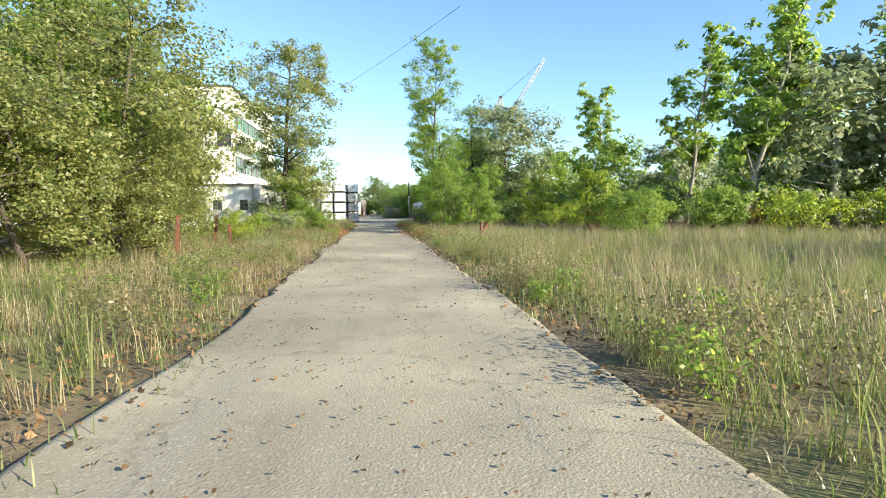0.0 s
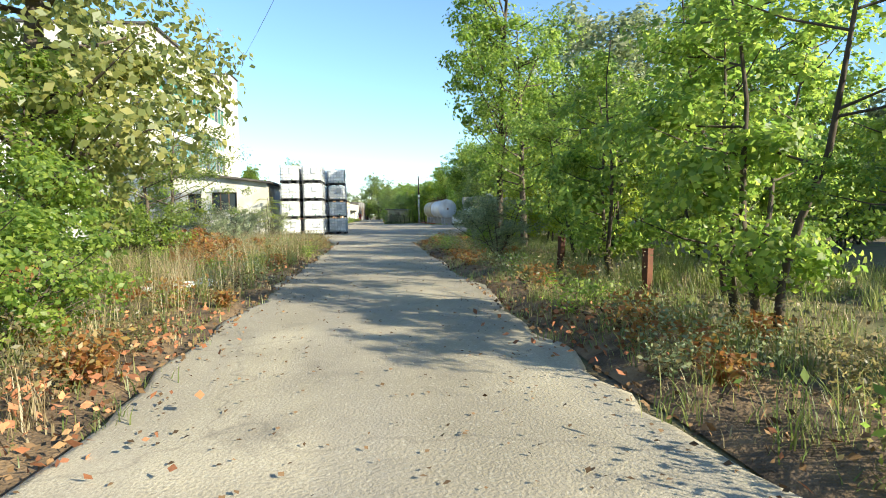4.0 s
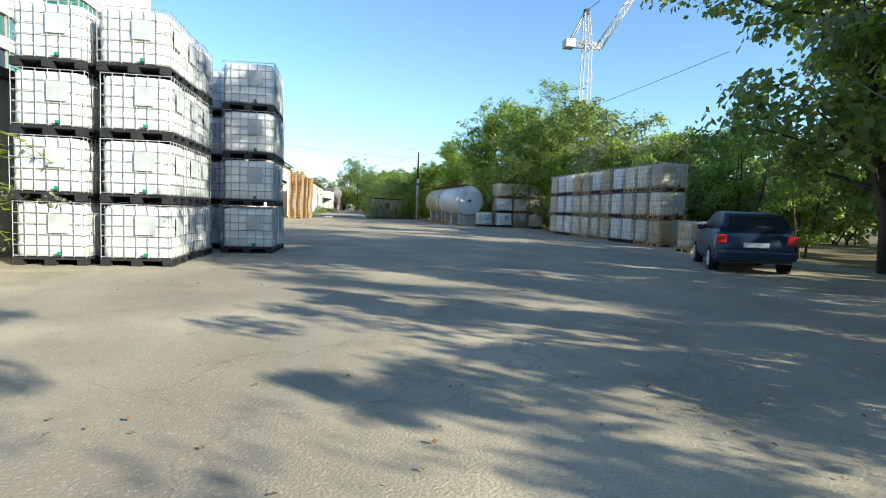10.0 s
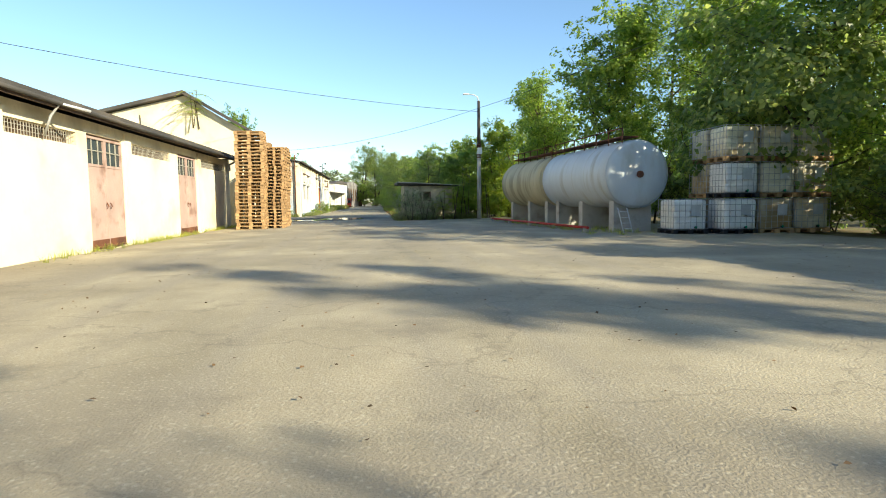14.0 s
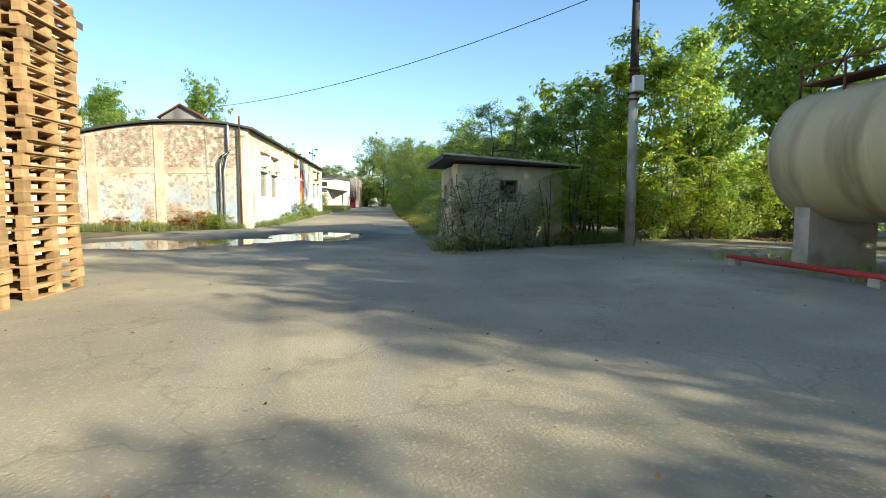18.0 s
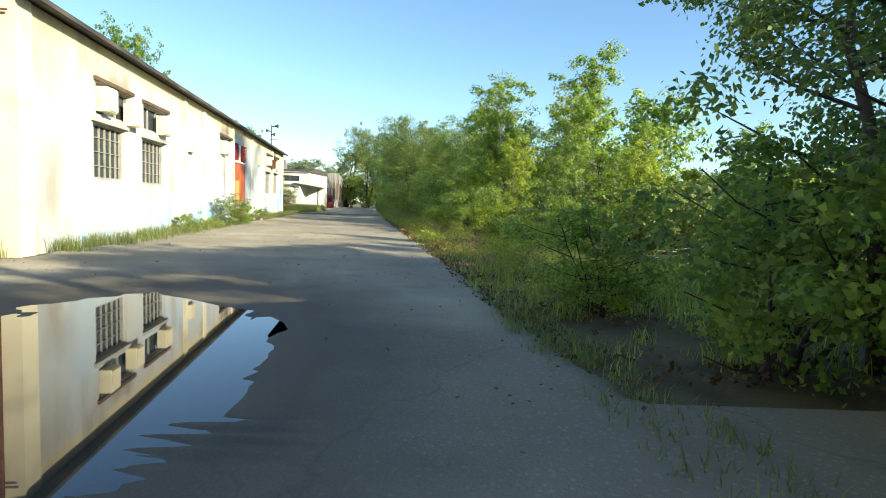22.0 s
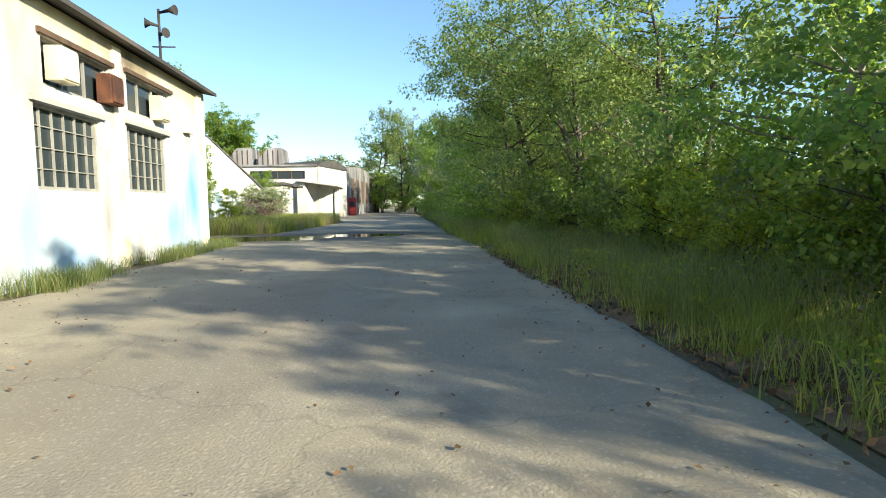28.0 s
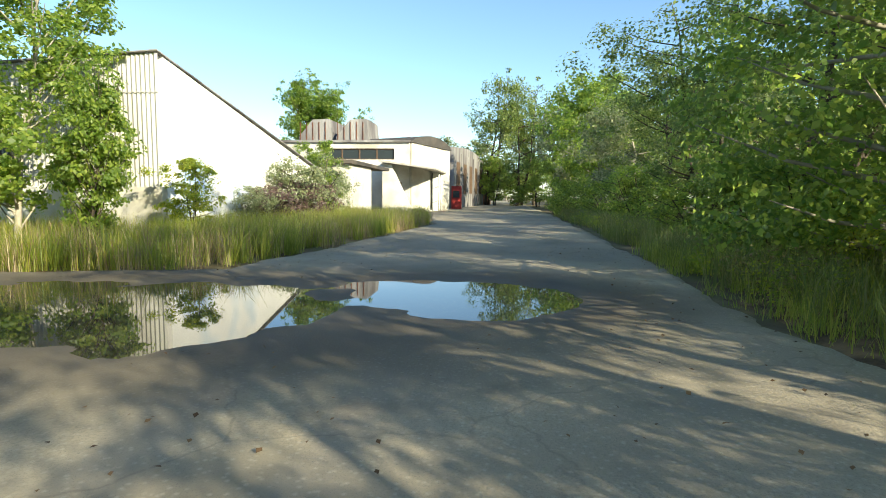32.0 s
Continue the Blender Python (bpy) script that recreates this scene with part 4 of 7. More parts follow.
for k in range(5):
    f = k / 4
    part("pipe_foot", bbox(7.68 - 0.85 * f, 7.82 - 0.85 * f, 132.9 + 11.4 * f, 133.1 + 11.4 * f, 0.0, 0.13, 0.01), M_CONC, pipe)

# ---- poles and wires ----


def make_lamp_pole(x, y):
    root = thing("street_lamp", "concrete lamp pole with tarred top and curved arm", "street lamp")
    bm = bmesh.new()
    prof = [(0.15, 0.0), (0.105, 4.4)]
    part("pole_shaft", tube([(x, y, -0.1), (x, y, 2.2), (x, y, 4.5)], [0.15, 0.135, 0.12], 4), M_CONC, root)
    part("pole_top", tube([(x, y, 4.3), (x, y, 7.35)], [0.125, 0.085], 8), M_TAR, root, "tarred dark upper pole")
    part("arm", tube([(x, y, 7.3), (x - 0.08, y, 7.6), (x - 0.3, y, 7.72), (x - 0.75, y - 0.05, 7.76)], 0.035, 8), M_CAGE, root)
    part("lamp_head", bbox(x - 1.0, x - 0.62, y - 0.12, y + 0.02, 7.71, 7.8, 0.03), M_CAGE, root)
    bx = part("meter_box", bbox(x - 0.12, x + 0.14, y - 0.3, y - 0.12, 4.05, 4.45, 0.015), M_WHITEP, root, "white electric box")
    for z in (3.85, 4.0, 4.5, 4.62):
        part("clamp", tube([(x, y, z), (x, y, z + 0.05)], 0.16, 8), M_RUST, root)
    return root


make_lamp_pole(7.0, 149.1)


def wire(name, pts, label, r=0.012):
    ob = new(name, mesh(name, tube(pts, r, 5), M_WIRE))
    return tagged(ob, label, "cable")


def sag(a, b, s, n=14):
    a, b = Vector(a), Vector(b)
    return [a.lerp(b, k / n) - Vector((0, 0, s * 4 * (k / n) * (1 - k / n))) for k in range(n + 1)]


wire("cable", sag((6.95, 149.1, 6.9), (-6.6, 160.5, 5.3), 0.5), "black overhead cable from the pole to the warehouse")
wire("cable", sag((6.95, 149.1, 6.7), (-20, 131, 7.6), 0.6), "black overhead cable crossing the yard")
wire("cable", sag((6.95, 149.1, 6.9), (16, 110, 8.5), 0.7), "black overhead cable along the trees")
wire("cable", sag((-19.4, 139, 18.5), (4.5, 62, 11.5), 1.5), "black overhead cable from the factory block")
wire("cable", sag((-30, 186, 11.0), (-10.5, 204.9, 4.75), 0.8), "black overhead cable to the shed gable")

# ---- guard hut ----


def window_unit(root, plane, at, u0, u1, z0, z1, cols, rws, frame_mat, glass=M_GLASS, bar=0.03, deep=0.12, name="window"):
    """A window set in an opening: plane 'x' faces +x at x=at, 'y' faces -y at y=at."""
    w = new(name)
    w.parent = root
    def b(u_0, u_1, z_0, z_1, d0, d1, bm=None):
        return box(at - d1, at - d0, u_0, u_1, z_0, z_1, bm) if plane == "x" else box(u_0, u_1, at + d0, at + d1, z_0, z_1, bm)
    fr = bmesh.new()
    t = 0.06
    for a in ((u0, u1, z0, z0 + t), (u0, u1, z1 - t, z1), (u0, u0 + t, z0 + t, z1 - t), (u1 - t, u1, z0 + t, z1 - t)):
        b(*a, deep - 0.05, deep + 0.03, fr)
    part("frame", fr, frame_mat, w)
    for i in range(1, cols):
        u = u0 + (u1 - u0) * i / cols
        part("bar", b(u - bar / 2, u + bar / 2, z0 + t, z1 - t, deep - 0.03, deep + 0.012), frame_mat, w)
    for i in range(1, rws):
        z = z0 + (z1 - z0) * i / rws
        part("bar", b(u0 + t, u1 - t, z - bar / 2, z + bar / 2, deep - 0.022, deep + 0.012), frame_mat, w)
    for i in range(cols):
        ua, ub = u0 + (u1 - u0) * i / cols, u0 + (u1 - u0) * (i + 1) / cols
        part("pane", b(ua + 0.01, ub - 0.01, z0 + 0.02, z1 - 0.02, deep + 0.014, deep + 0.024), glass, w)
    return w


hut = thing("guard_hut", "small abandoned render-walled guard hut with flat felt roof", "hut")
HX, HZ = 2.23, 2.12
HA, HB, HC, HD = (HX, 148.5), (5.45, 150.15), (5.45, 153.6), (HX, 152.05)
SKEW = math.atan2(HB[1] - HA[1], HB[0] - HA[0])
HLEN = math.hypot(HB[0] - HA[0], HB[1] - HA[1])


def turned(ob, x, y, a):
    """Sets a part at (x, y), turned by a about the vertical."""
    ob.matrix_local = Matrix.Translation((x, y, 0)) @ Matrix.Rotation(a, 4, "Z")
    return ob


turned(part("wall", wall_y(0, 0.2, 0.0, HLEN, -0.05, HZ, [(1.36, 1.97, 1.18, 1.76)]), M_HUT, hut), *HA, SKEW)
part("wall", wall_x(HX + 0.2, 0.2, HA[1] + 0.24, HD[1], -0.05, HZ, [(149.15, 149.76, 0.02, 1.8), (150.66, 151.3, 1.1, 1.67)]), M_HUT, hut)
part("wall", box(HB[0] - 0.2, HB[0] - 0.002, HB[1] + 0.14, HC[1], -0.05, HZ), M_HUT, hut)
turned(part("wall", box(0.1, HLEN - 0.1, -0.2, 0.0, -0.05, HZ), M_HUT, hut), *HD, SKEW)
bm = bmesh.new()
lo = [bm.verts.new((x, y, -0.04)) for x, y in (HA, HB, HC, HD)]
hi = [bm.verts.new((x, y, 0.03)) for x, y in (HA, HB, HC, HD)]
bm.faces.new(hi)
for k in range(4):
    bm.faces.new((lo[k], lo[(k + 1) % 4], hi[(k + 1) % 4], hi[k]))
slab = part("floor_slab", bm, M_CONC, hut)
slab.matrix_local = Matrix.Translation((3.8, 151, 0)) @ Matrix.Diagonal((0.9, 0.9, 1, 1)) @ Matrix.Translation((-3.8, -151, 0))
bm = bmesh.new()
outer = ((HX - 0.42, 147.95, 0.06), (HB[0] + 0.5, 149.9, -0.1), (HB[0] + 0.5, 154.2, -0.04), (HX - 0.42, 152.6, 0.1))
lo = [bm.verts.new((x, y, HZ + 0.015 + max(0.0, z))) for x, y, z in outer]
hi = [bm.verts.new((x, y, HZ + 0.16 + z)) for x, y, z in outer]
bm.faces.new(hi)
bm.faces.new(lo[::-1])
for k in range(4):
    bm.faces.new((lo[k], lo[(k + 1) % 4], hi[(k + 1) % 4], hi[k]))
bmesh.ops.recalc_face_normals(bm, faces=bm.faces[:])
bmesh.ops.bevel(bm, geom=bm.edges[:], offset=0.02, segments=1, affect="EDGES")
part("roof", bm, M_ROOF, hut, "black felt roof slab with overhang")
part("roof_edging", tube([(HX - 0.40, 147.93, HZ + 0.2), (HB[0] + 0.5, 149.88, HZ + 0.05)], 0.03, 6), M_CONC, hut, "pale crumbling mortar edge")
part("door_frame", wall_x(HX + 0.19, 0.05, 149.151, 149.759, 0.031, 1.799, [(149.19, 149.72, 0.031, 1.76)]), M_DKFRAME, hut)
part("lintel", bbox(HX - 0.012, HX + 0.1, 149.08, 149.86, 1.8, 1.88, 0.008), M_CONC, hut, "cracked concrete lintel")
window_unit(hut, "x", HX + 0.2, 150.66, 151.3, 1.1, 1.67, 2, 1, M_DKFRAME, glass_mat("pale_dusty_glass", (0.25, 0.33, 0.33), 0.2), bar=0.07, deep=0.1)
turned(part("window_frame", wall_y(0.05, 0.06, 1.361, 1.969, 1.181, 1.759, [(1.41, 1.92, 1.23, 1.71)]), M_DKFRAME, hut), *HA, SKEW)
for y0, z0, y1, z1 in ((150.2, 0.0, 150.95, 0.42), (149.86, 0.0, 149.95, 0.45), (150.4, 0.0, 151.2, 0.25)):
    plank = thing("broken_board", "weathered grey board leaning on the hut wall", "board")
    ln = math.hypot(y1 - y0, z1 - z0)
    board = part("plank", bbox(-0.015, 0.015, 0.0, ln, -0.06, 0.06, 0.004), M_PALEBARK, plank)
    board.matrix_local = Matrix.Translation((HX - 0.16, y0, z0 + 0.06)) @ Matrix.Rotation(math.atan2(z1 - z0, y1 - y0), 4, "X") @ Matrix.Rotation(0.2, 4, "Y")

# ---- garages ----
GX = -6.65
gar = thing("garage_row", "long low cream garage building with maroon gates and felt roof", "garage building")
gates = [(113.2, 116.0, 0.0, 2.75), (120.96, 124.98, 0.0, 2.85), (128.6, 130.6, 0.0, 2.9), (135.2, 137.3, 0.0, 2.95)]
vents = [(116.6, 119.6, 2.55, 2.85), (125.4, 128.1, 2.55, 2.85), (131.2, 134.4, 2.6, 2.9), (138.0, 141.6, 2.62, 2.95)]
part("front_wall", wall_x(GX, 0.3, 110.5, 142.4, -0.05, 3.2, gates + vents), M_CREAM, gar)
part("end_wall", box(-13.0, GX, 142.4, 142.7, -0.05, 3.3), M_CREAM, gar)
part("end_wall", box(-13.0, GX, 110.2, 110.5, -0.05, 3.3), M_CREAM, gar)
part("back_wall", box(-13.3, -13.0, 110.2, 142.7, -0.05, 3.9), M_CREAM, gar)
part("roof", prism([(GX + 0.45, 3.28), (GX + 0.45, 3.40), (-13.5, 4.1), (-13.5, 3.95)], "y", 110.0, 142.9), M_ROOF, gar, "black felt roof with sagging edge")
part("fascia", box(GX + 0.40, GX + 0.44, 110.0, 142.9, 3.16, 3.30), M_DKFRAME, gar)
part("gutter", tube([(GX + 0.5, 110.0, 3.27), (GX + 0.5, 142.9, 3.23)], 0.05, 8), M_ROOF, gar)
part("downpipe", tube([(GX + 0.5, 142.2, 3.2), (GX + 0.12, 142.3, 3.0), (GX + 0.12, 142.3, 2.75), (GX - 0.2, 142.55, 2.6)], 0.05, 8), M_CAGE, gar)
for y in (111.2, 116.3, 119.9, 125.15, 130.9, 137.65):
    part("pilaster", box(GX, GX + 0.05, y - 0.2, y + 0.2, -0.05, 3.15), M_CREAM, gar)
for v in vents:
    g = bmesh.new()
    box(GX - 0.25, GX - 0.22, v[0], v[1], v[2], v[3], g)
    part("vent_back", g, M_DKFRAME, gar)
    bars = bmesh.new()
    for k in range(int((v[1] - v[0]) / 0.1)):
        yy = v[0] + 0.05 + k * 0.1
        box(GX - 0.05, GX - 0.038, yy - 0.006, yy + 0.006, v[2], v[3], bars)
    for k in range(1, 3):
        z = v[2] + (v[3] - v[2]) * k / 3
        box(GX - 0.05, GX - 0.04, v[0], v[1], z - 0.006, z + 0.006, bars)
    part("vent_grille", bars, M_FRAME, gar, "wire mesh grille")


def leaf_gate(y0, y1, z1, material, ang, hinge_lo, glazed, label):
    """One gate leaf with frame, panel and a glazed upper part, hinged on the wall."""
    w = y1 - y0
    root = thing("gate_leaf", label, "gate", "garage gates")
    def rb(u0, u1, za, zb, d0, d1):
        return box(d0, d1, u0, u1, za, zb)
    part("panel", rb(0.05, w - 0.05, 0.06, z1 * (0.62 if glazed else 0.74), -0.015, 0.015), material, root)
    for a in ((0, 0.06, 0.04, z1), (w - 0.06, w, 0.04, z1), (0.06, w - 0.06, 0.04, 0.11), (0.06, w - 0.06, z1 - 0.06, z1), (0.06, w - 0.06, z1 * (0.62 if glazed else 0.74), z1 * (0.62 if glazed else 0.74) + 0.06)):
        part("rail", rb(*a, -0.03, 0.03), material, root)
    zl = z1 * (0.62 if glazed else 0.74) + 0.06
    for k in range(1, 3):
        u = w * k / 3
        part("bar", rb(u - 0.012, u + 0.012, zl, z1 - 0.06, -0.012, 0.012), M_FRAME, root)
    part("bar", rb(0.06, w - 0.06, (zl + z1) / 2 - 0.012, (zl + z1) / 2 + 0.012, -0.012, 0.012), M_FRAME, root)
    part("pane", rb(0.06, w - 0.06, zl, z1 - 0.06, -0.03, -0.022), M_GLASS, root)
    part("kick_plate", rb(0.02, w - 0.02, 0.04, 0.26, 0.031, 0.036), M_RUST, root, "dark rusty kick plate")
    part("handle", tube([(0.05, w * 0.9, 1.05), (0.09, w * 0.9, 1.1), (0.05, w * 0.9, 1.2)], 0.015, 6), M_RUST, root)
    root.matrix_basis = Matrix.Translation((GX - 0.05, y0 if hinge_lo else y1, 0)) @ Matrix.Rotation(radians(ang), 4, "Z") @ (Matrix.Identity(4) if hinge_lo else Matrix.Diagonal((1, -1, 1, 1)))
    return root


leaf_gate(113.2, 114.6, 2.7, M_REDGATE, 0, True, False, "closed bright red steel gate leaf")
leaf_gate(114.6, 116.0, 2.7, M_REDGATE, 0, False, False, "closed bright red steel gate leaf")
lg = leaf_gate(121.0, 122.75, 2.8, M_MAROON, 0, True, True, "maroon gate leaf with glazed top and a notice")
part("notice", box(0.032, 0.036, 0.9, 1.15, 1.35, 1.7), M_WHITEP, lg, "small white paper notice")
lg = leaf_gate(122.79, 124.95, 2.7, M_OLDGATE, 1, False, True, "rusty brown gate leaf with white-framed glazing, slightly ajar")
for u0, u1, z0, z1 in ((0.0, 2.1, 1.66, 1.74), (0.0, 2.1, 2.62, 2.7), (0.0, 0.07, 1.74, 2.62), (2.03, 2.1, 1.74, 2.62)):
    part("glazing_frame", box(0.032, 0.045, u0, u1, z0, z1), M_WHITEP, lg, "white window frame")
leaf_gate(128.6, 129.6, 2.85, M_PINKDOOR, 0, True, False, "closed pinkish-grey door leaf")
leaf_gate(129.6, 130.6, 2.85, M_PINKDOOR, 0, False, False, "closed pinkish-grey door leaf")
leaf_gate(135.2, 136.25, 2.9, M_PINKDOOR, 0, True, False, "closed pinkish-grey door leaf")
leaf_gate(136.25, 137.3, 2.9, M_PINKDOOR, 0, False, False, "closed pinkish-grey door leaf")
for y, w, h in ((112.5, 2.2, 0.3), (123.0, 2.6, 0.35), (126.8, 2.0, 0.3)):
    part("roof_cowl", prism([(-9.6, 3.7), (-9.2, 3.75 + h), (-8.2, 3.7 + h), (-7.7, 3.5)], "y", y, y + w), M_ROOF, gar)
part("bent_pipe", tube([(GX + 0.1, 126.6, 2.6), (GX + 0.3, 126.5, 3.0), (GX + 0.5, 126.5, 3.25), (GX + 0.9, 126.9, 3.15)], 0.03, 6), M_CAGE, gar)
part("inner_floor", box(-12.9, GX - 0.4, 110.6, 142.3, -0.04, 0.015), M_CONC, gar)

# ---- gabled hall behind the garages ----
hall = thing("gabled_hall", "cream rendered hall with a low-pitched dark roof", "hall")
part("gable_wall", prism([(-5.85, -0.05), (-5.85, 4.95), (-8.7, 6.7), (-15.5, 5.0), (-15.5, -0.05)], "y", 144.8, 145.1), M_CREAM, hall)
part("side_wall", box(-6.15, -5.85, 145.1, 147.6, -0.05, 4.95), M_CREAM, hall)
part("roof", prism([(-5.5, 4.85), (-5.5, 5.0), (-8.7, 6.92), (-15.9, 5.1), (-15.9, 4.98), (-8.7, 6.72)], "y", 144.45, 147.9), M_ROOF, hall)
part("cable_drop", tube([(-10.9, 144.76, 5.7), (-10.85, 144.74, 4.2), (-10.7, 144.74, 3.6)], 0.02, 5), M_WIRE, hall)
part("back_wall", box(-15.5, -6.15, 147.3, 147.6, -0.05, 4.9), M_CREAM, hall)

hall.location.x = -0.5

# ---- brick warehouse ----
WX, WY0, WY1, WZ = -5.55, 161.2, 194.75, 4.42
wh = thing("warehouse", "long limewashed brick warehouse with blue-stained foot and felt roof", "warehouse")
wins = [(164.0, 165.75, 1.42, 2.7), (166.85, 168.65, 1.4, 2.65), (164.15, 166.1, 2.88, 3.6), (166.95, 168.85, 2.88, 3.57),
        (175.4, 177.5, 2.9, 3.7), (186.9, 188.95, 1.44, 2.8), (190.0, 192.15, 1.48, 2.88), (187.2, 189.4, 3.1, 3.88), (190.1, 192.4, 3.15, 3.93)]
door = (178.25, 181.07, 0.0, 3.69)


def lime_mat():
    """White limewash over brick: cream at the top, blue wash, bare brick and some painted shade low down, in worn
    patches.
    """
    m = mat("limewashed_wall", (0.57, 0.56, 0.53), 0.92, var=0.1, scale=0.9, fine=14, bump=0.4, stain=(0.38, 0.34, 0.28), stain_amt=0.6, stain_scale=0.9, stretch=(1, 1, 0.55))
    n, l = m.node_tree.nodes, m.node_tree.links
    b = n["Principled BSDF"]
    src = b.inputs["Base Color"].links[0].from_socket
    geo = n.new("ShaderNodeNewGeometry")
    sep = n.new("ShaderNodeSeparateXYZ")
    l.new(geo.outputs["Position"], sep.inputs[0])
    tex = n.new("ShaderNodeTexNoise")
    tex.inputs["Scale"].default_value, tex.inputs["Detail"].default_value = 0.7, 5
    l.new(geo.outputs["Position"], tex.inputs["Vector"])
    def band(lo, hi, wob):
        a = n.new("ShaderNodeMath")
        a.operation = "MULTIPLY_ADD"
        l.new(tex.outputs["Fac"], a.inputs[0])
        a.inputs[1].default_value = wob
        l.new(sep.outputs["Z"], a.inputs[2])
        r = n.new("ShaderNodeMapRange")
        r.inputs["From Min"].default_value, r.inputs["From Max"].default_value = lo, hi
        l.new(a.outputs[0], r.inputs["Value"])
        return r.outputs[0]
    def mixin(prev, col, fac):
        x = n.new("ShaderNodeMix")
        x.data_type = "RGBA"
        l.new(fac, x.inputs[0])
        l.new(prev, x.inputs[6])
        x.inputs[7].default_value = (*col, 1)
        return x.outputs[2]
    c = mixin(src, (0.66, 0.55, 0.33), band(4.35, 4.7, 0.9))
    t2 = n.new("ShaderNodeTexNoise")
    t2.inputs["Scale"].default_value, t2.inputs["Detail"].default_value = 0.45, 6
    l.new(geo.outputs["Position"], t2.inputs["Vector"])
    low = band(1.75, 1.0, 1.3)
    mul = n.new("ShaderNodeMath")
    mul.operation = "MULTIPLY"
    r2 = n.new("ShaderNodeMapRange")
    r2.inputs["From Min"].default_value, r2.inputs["From Max"].default_value = 0.5, 0.62
    l.new(t2.outputs["Fac"], r2.inputs["Value"])
    l.new(low, mul.inputs[0])
    l.new(r2.outputs[0], mul.inputs[1])
    def both(a, c_, amount):
        q = n.new("ShaderNodeMath")
        q.operation = "MULTIPLY"
        l.new(a, q.inputs[0])
        l.new(c_, q.inputs[1])
        w = n.new("ShaderNodeMath")
        w.operation = "MULTIPLY"
        l.new(q.outputs[0], w.inputs[0])
        w.inputs[1].default_value = amount
        return w.outputs[0]
    def patch(scale, lo, hi, stretch):
        mp = n.new("ShaderNodeMapping")
        mp.inputs["Scale"].default_value = stretch
        l.new(geo.outputs["Position"], mp.inputs["Vector"])
        t = n.new("ShaderNodeTexNoise")
        t.inputs["Scale"].default_value, t.inputs["Detail"].default_value = scale, 7
        l.new(mp.outputs[0], t.inputs["Vector"])
        r = n.new("ShaderNodeMapRange")
        r.inputs["From Min"].default_value, r.inputs["From Max"].default_value = lo, hi
        l.new(t.outputs["Fac"], r.inputs["Value"])
        return r.outputs[0]
    c = mixin(c, (0.44, 0.53, 0.62), both(band(4.3, 3.2, 1.0), patch(0.35, 0.36, 0.56, (1, 1, 0.8)), 0.8))
    c = mixin(c, (0.26, 0.43, 0.62), mul.outputs[0])
    c = mixin(c, (0.30, 0.24, 0.16), both(band(2.6, 4.6, 0.6), patch(1.1, 0.53, 0.7, (1, 1, 0.16)), 0.75))
    c = mixin(c, (0.33, 0.29, 0.23), both(band(1.3, 0.2, 0.5), patch(1.6, 0.48, 0.66, (1, 1, 0.5)), 0.7))
    # stains; the blue far-end foot and the near corner hold painted-in shade too
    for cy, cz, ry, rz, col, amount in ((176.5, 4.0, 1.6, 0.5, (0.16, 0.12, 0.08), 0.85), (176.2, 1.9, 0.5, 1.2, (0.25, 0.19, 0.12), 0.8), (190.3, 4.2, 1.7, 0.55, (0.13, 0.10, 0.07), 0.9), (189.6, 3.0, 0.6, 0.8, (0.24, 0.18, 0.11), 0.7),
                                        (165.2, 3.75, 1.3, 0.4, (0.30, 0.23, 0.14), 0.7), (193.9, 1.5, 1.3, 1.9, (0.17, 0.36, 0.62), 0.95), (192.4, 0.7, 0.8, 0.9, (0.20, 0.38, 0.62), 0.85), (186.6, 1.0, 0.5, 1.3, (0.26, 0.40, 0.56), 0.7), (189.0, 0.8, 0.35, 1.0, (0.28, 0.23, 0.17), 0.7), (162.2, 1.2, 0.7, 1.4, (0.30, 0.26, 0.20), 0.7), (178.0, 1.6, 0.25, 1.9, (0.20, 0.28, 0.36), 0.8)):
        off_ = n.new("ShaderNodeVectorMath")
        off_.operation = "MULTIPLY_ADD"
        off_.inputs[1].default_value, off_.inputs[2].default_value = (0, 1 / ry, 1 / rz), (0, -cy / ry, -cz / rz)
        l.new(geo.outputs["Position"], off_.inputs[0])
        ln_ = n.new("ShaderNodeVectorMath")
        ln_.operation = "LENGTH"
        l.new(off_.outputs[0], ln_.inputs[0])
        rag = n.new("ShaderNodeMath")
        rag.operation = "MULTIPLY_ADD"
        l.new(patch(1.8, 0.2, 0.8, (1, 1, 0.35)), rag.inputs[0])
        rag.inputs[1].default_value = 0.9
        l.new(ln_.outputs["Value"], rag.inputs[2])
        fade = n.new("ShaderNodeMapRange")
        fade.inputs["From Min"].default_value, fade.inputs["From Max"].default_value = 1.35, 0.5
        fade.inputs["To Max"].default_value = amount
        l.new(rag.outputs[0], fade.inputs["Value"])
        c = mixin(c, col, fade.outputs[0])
    l.new(c, b.inputs["Base Color"])
    return m


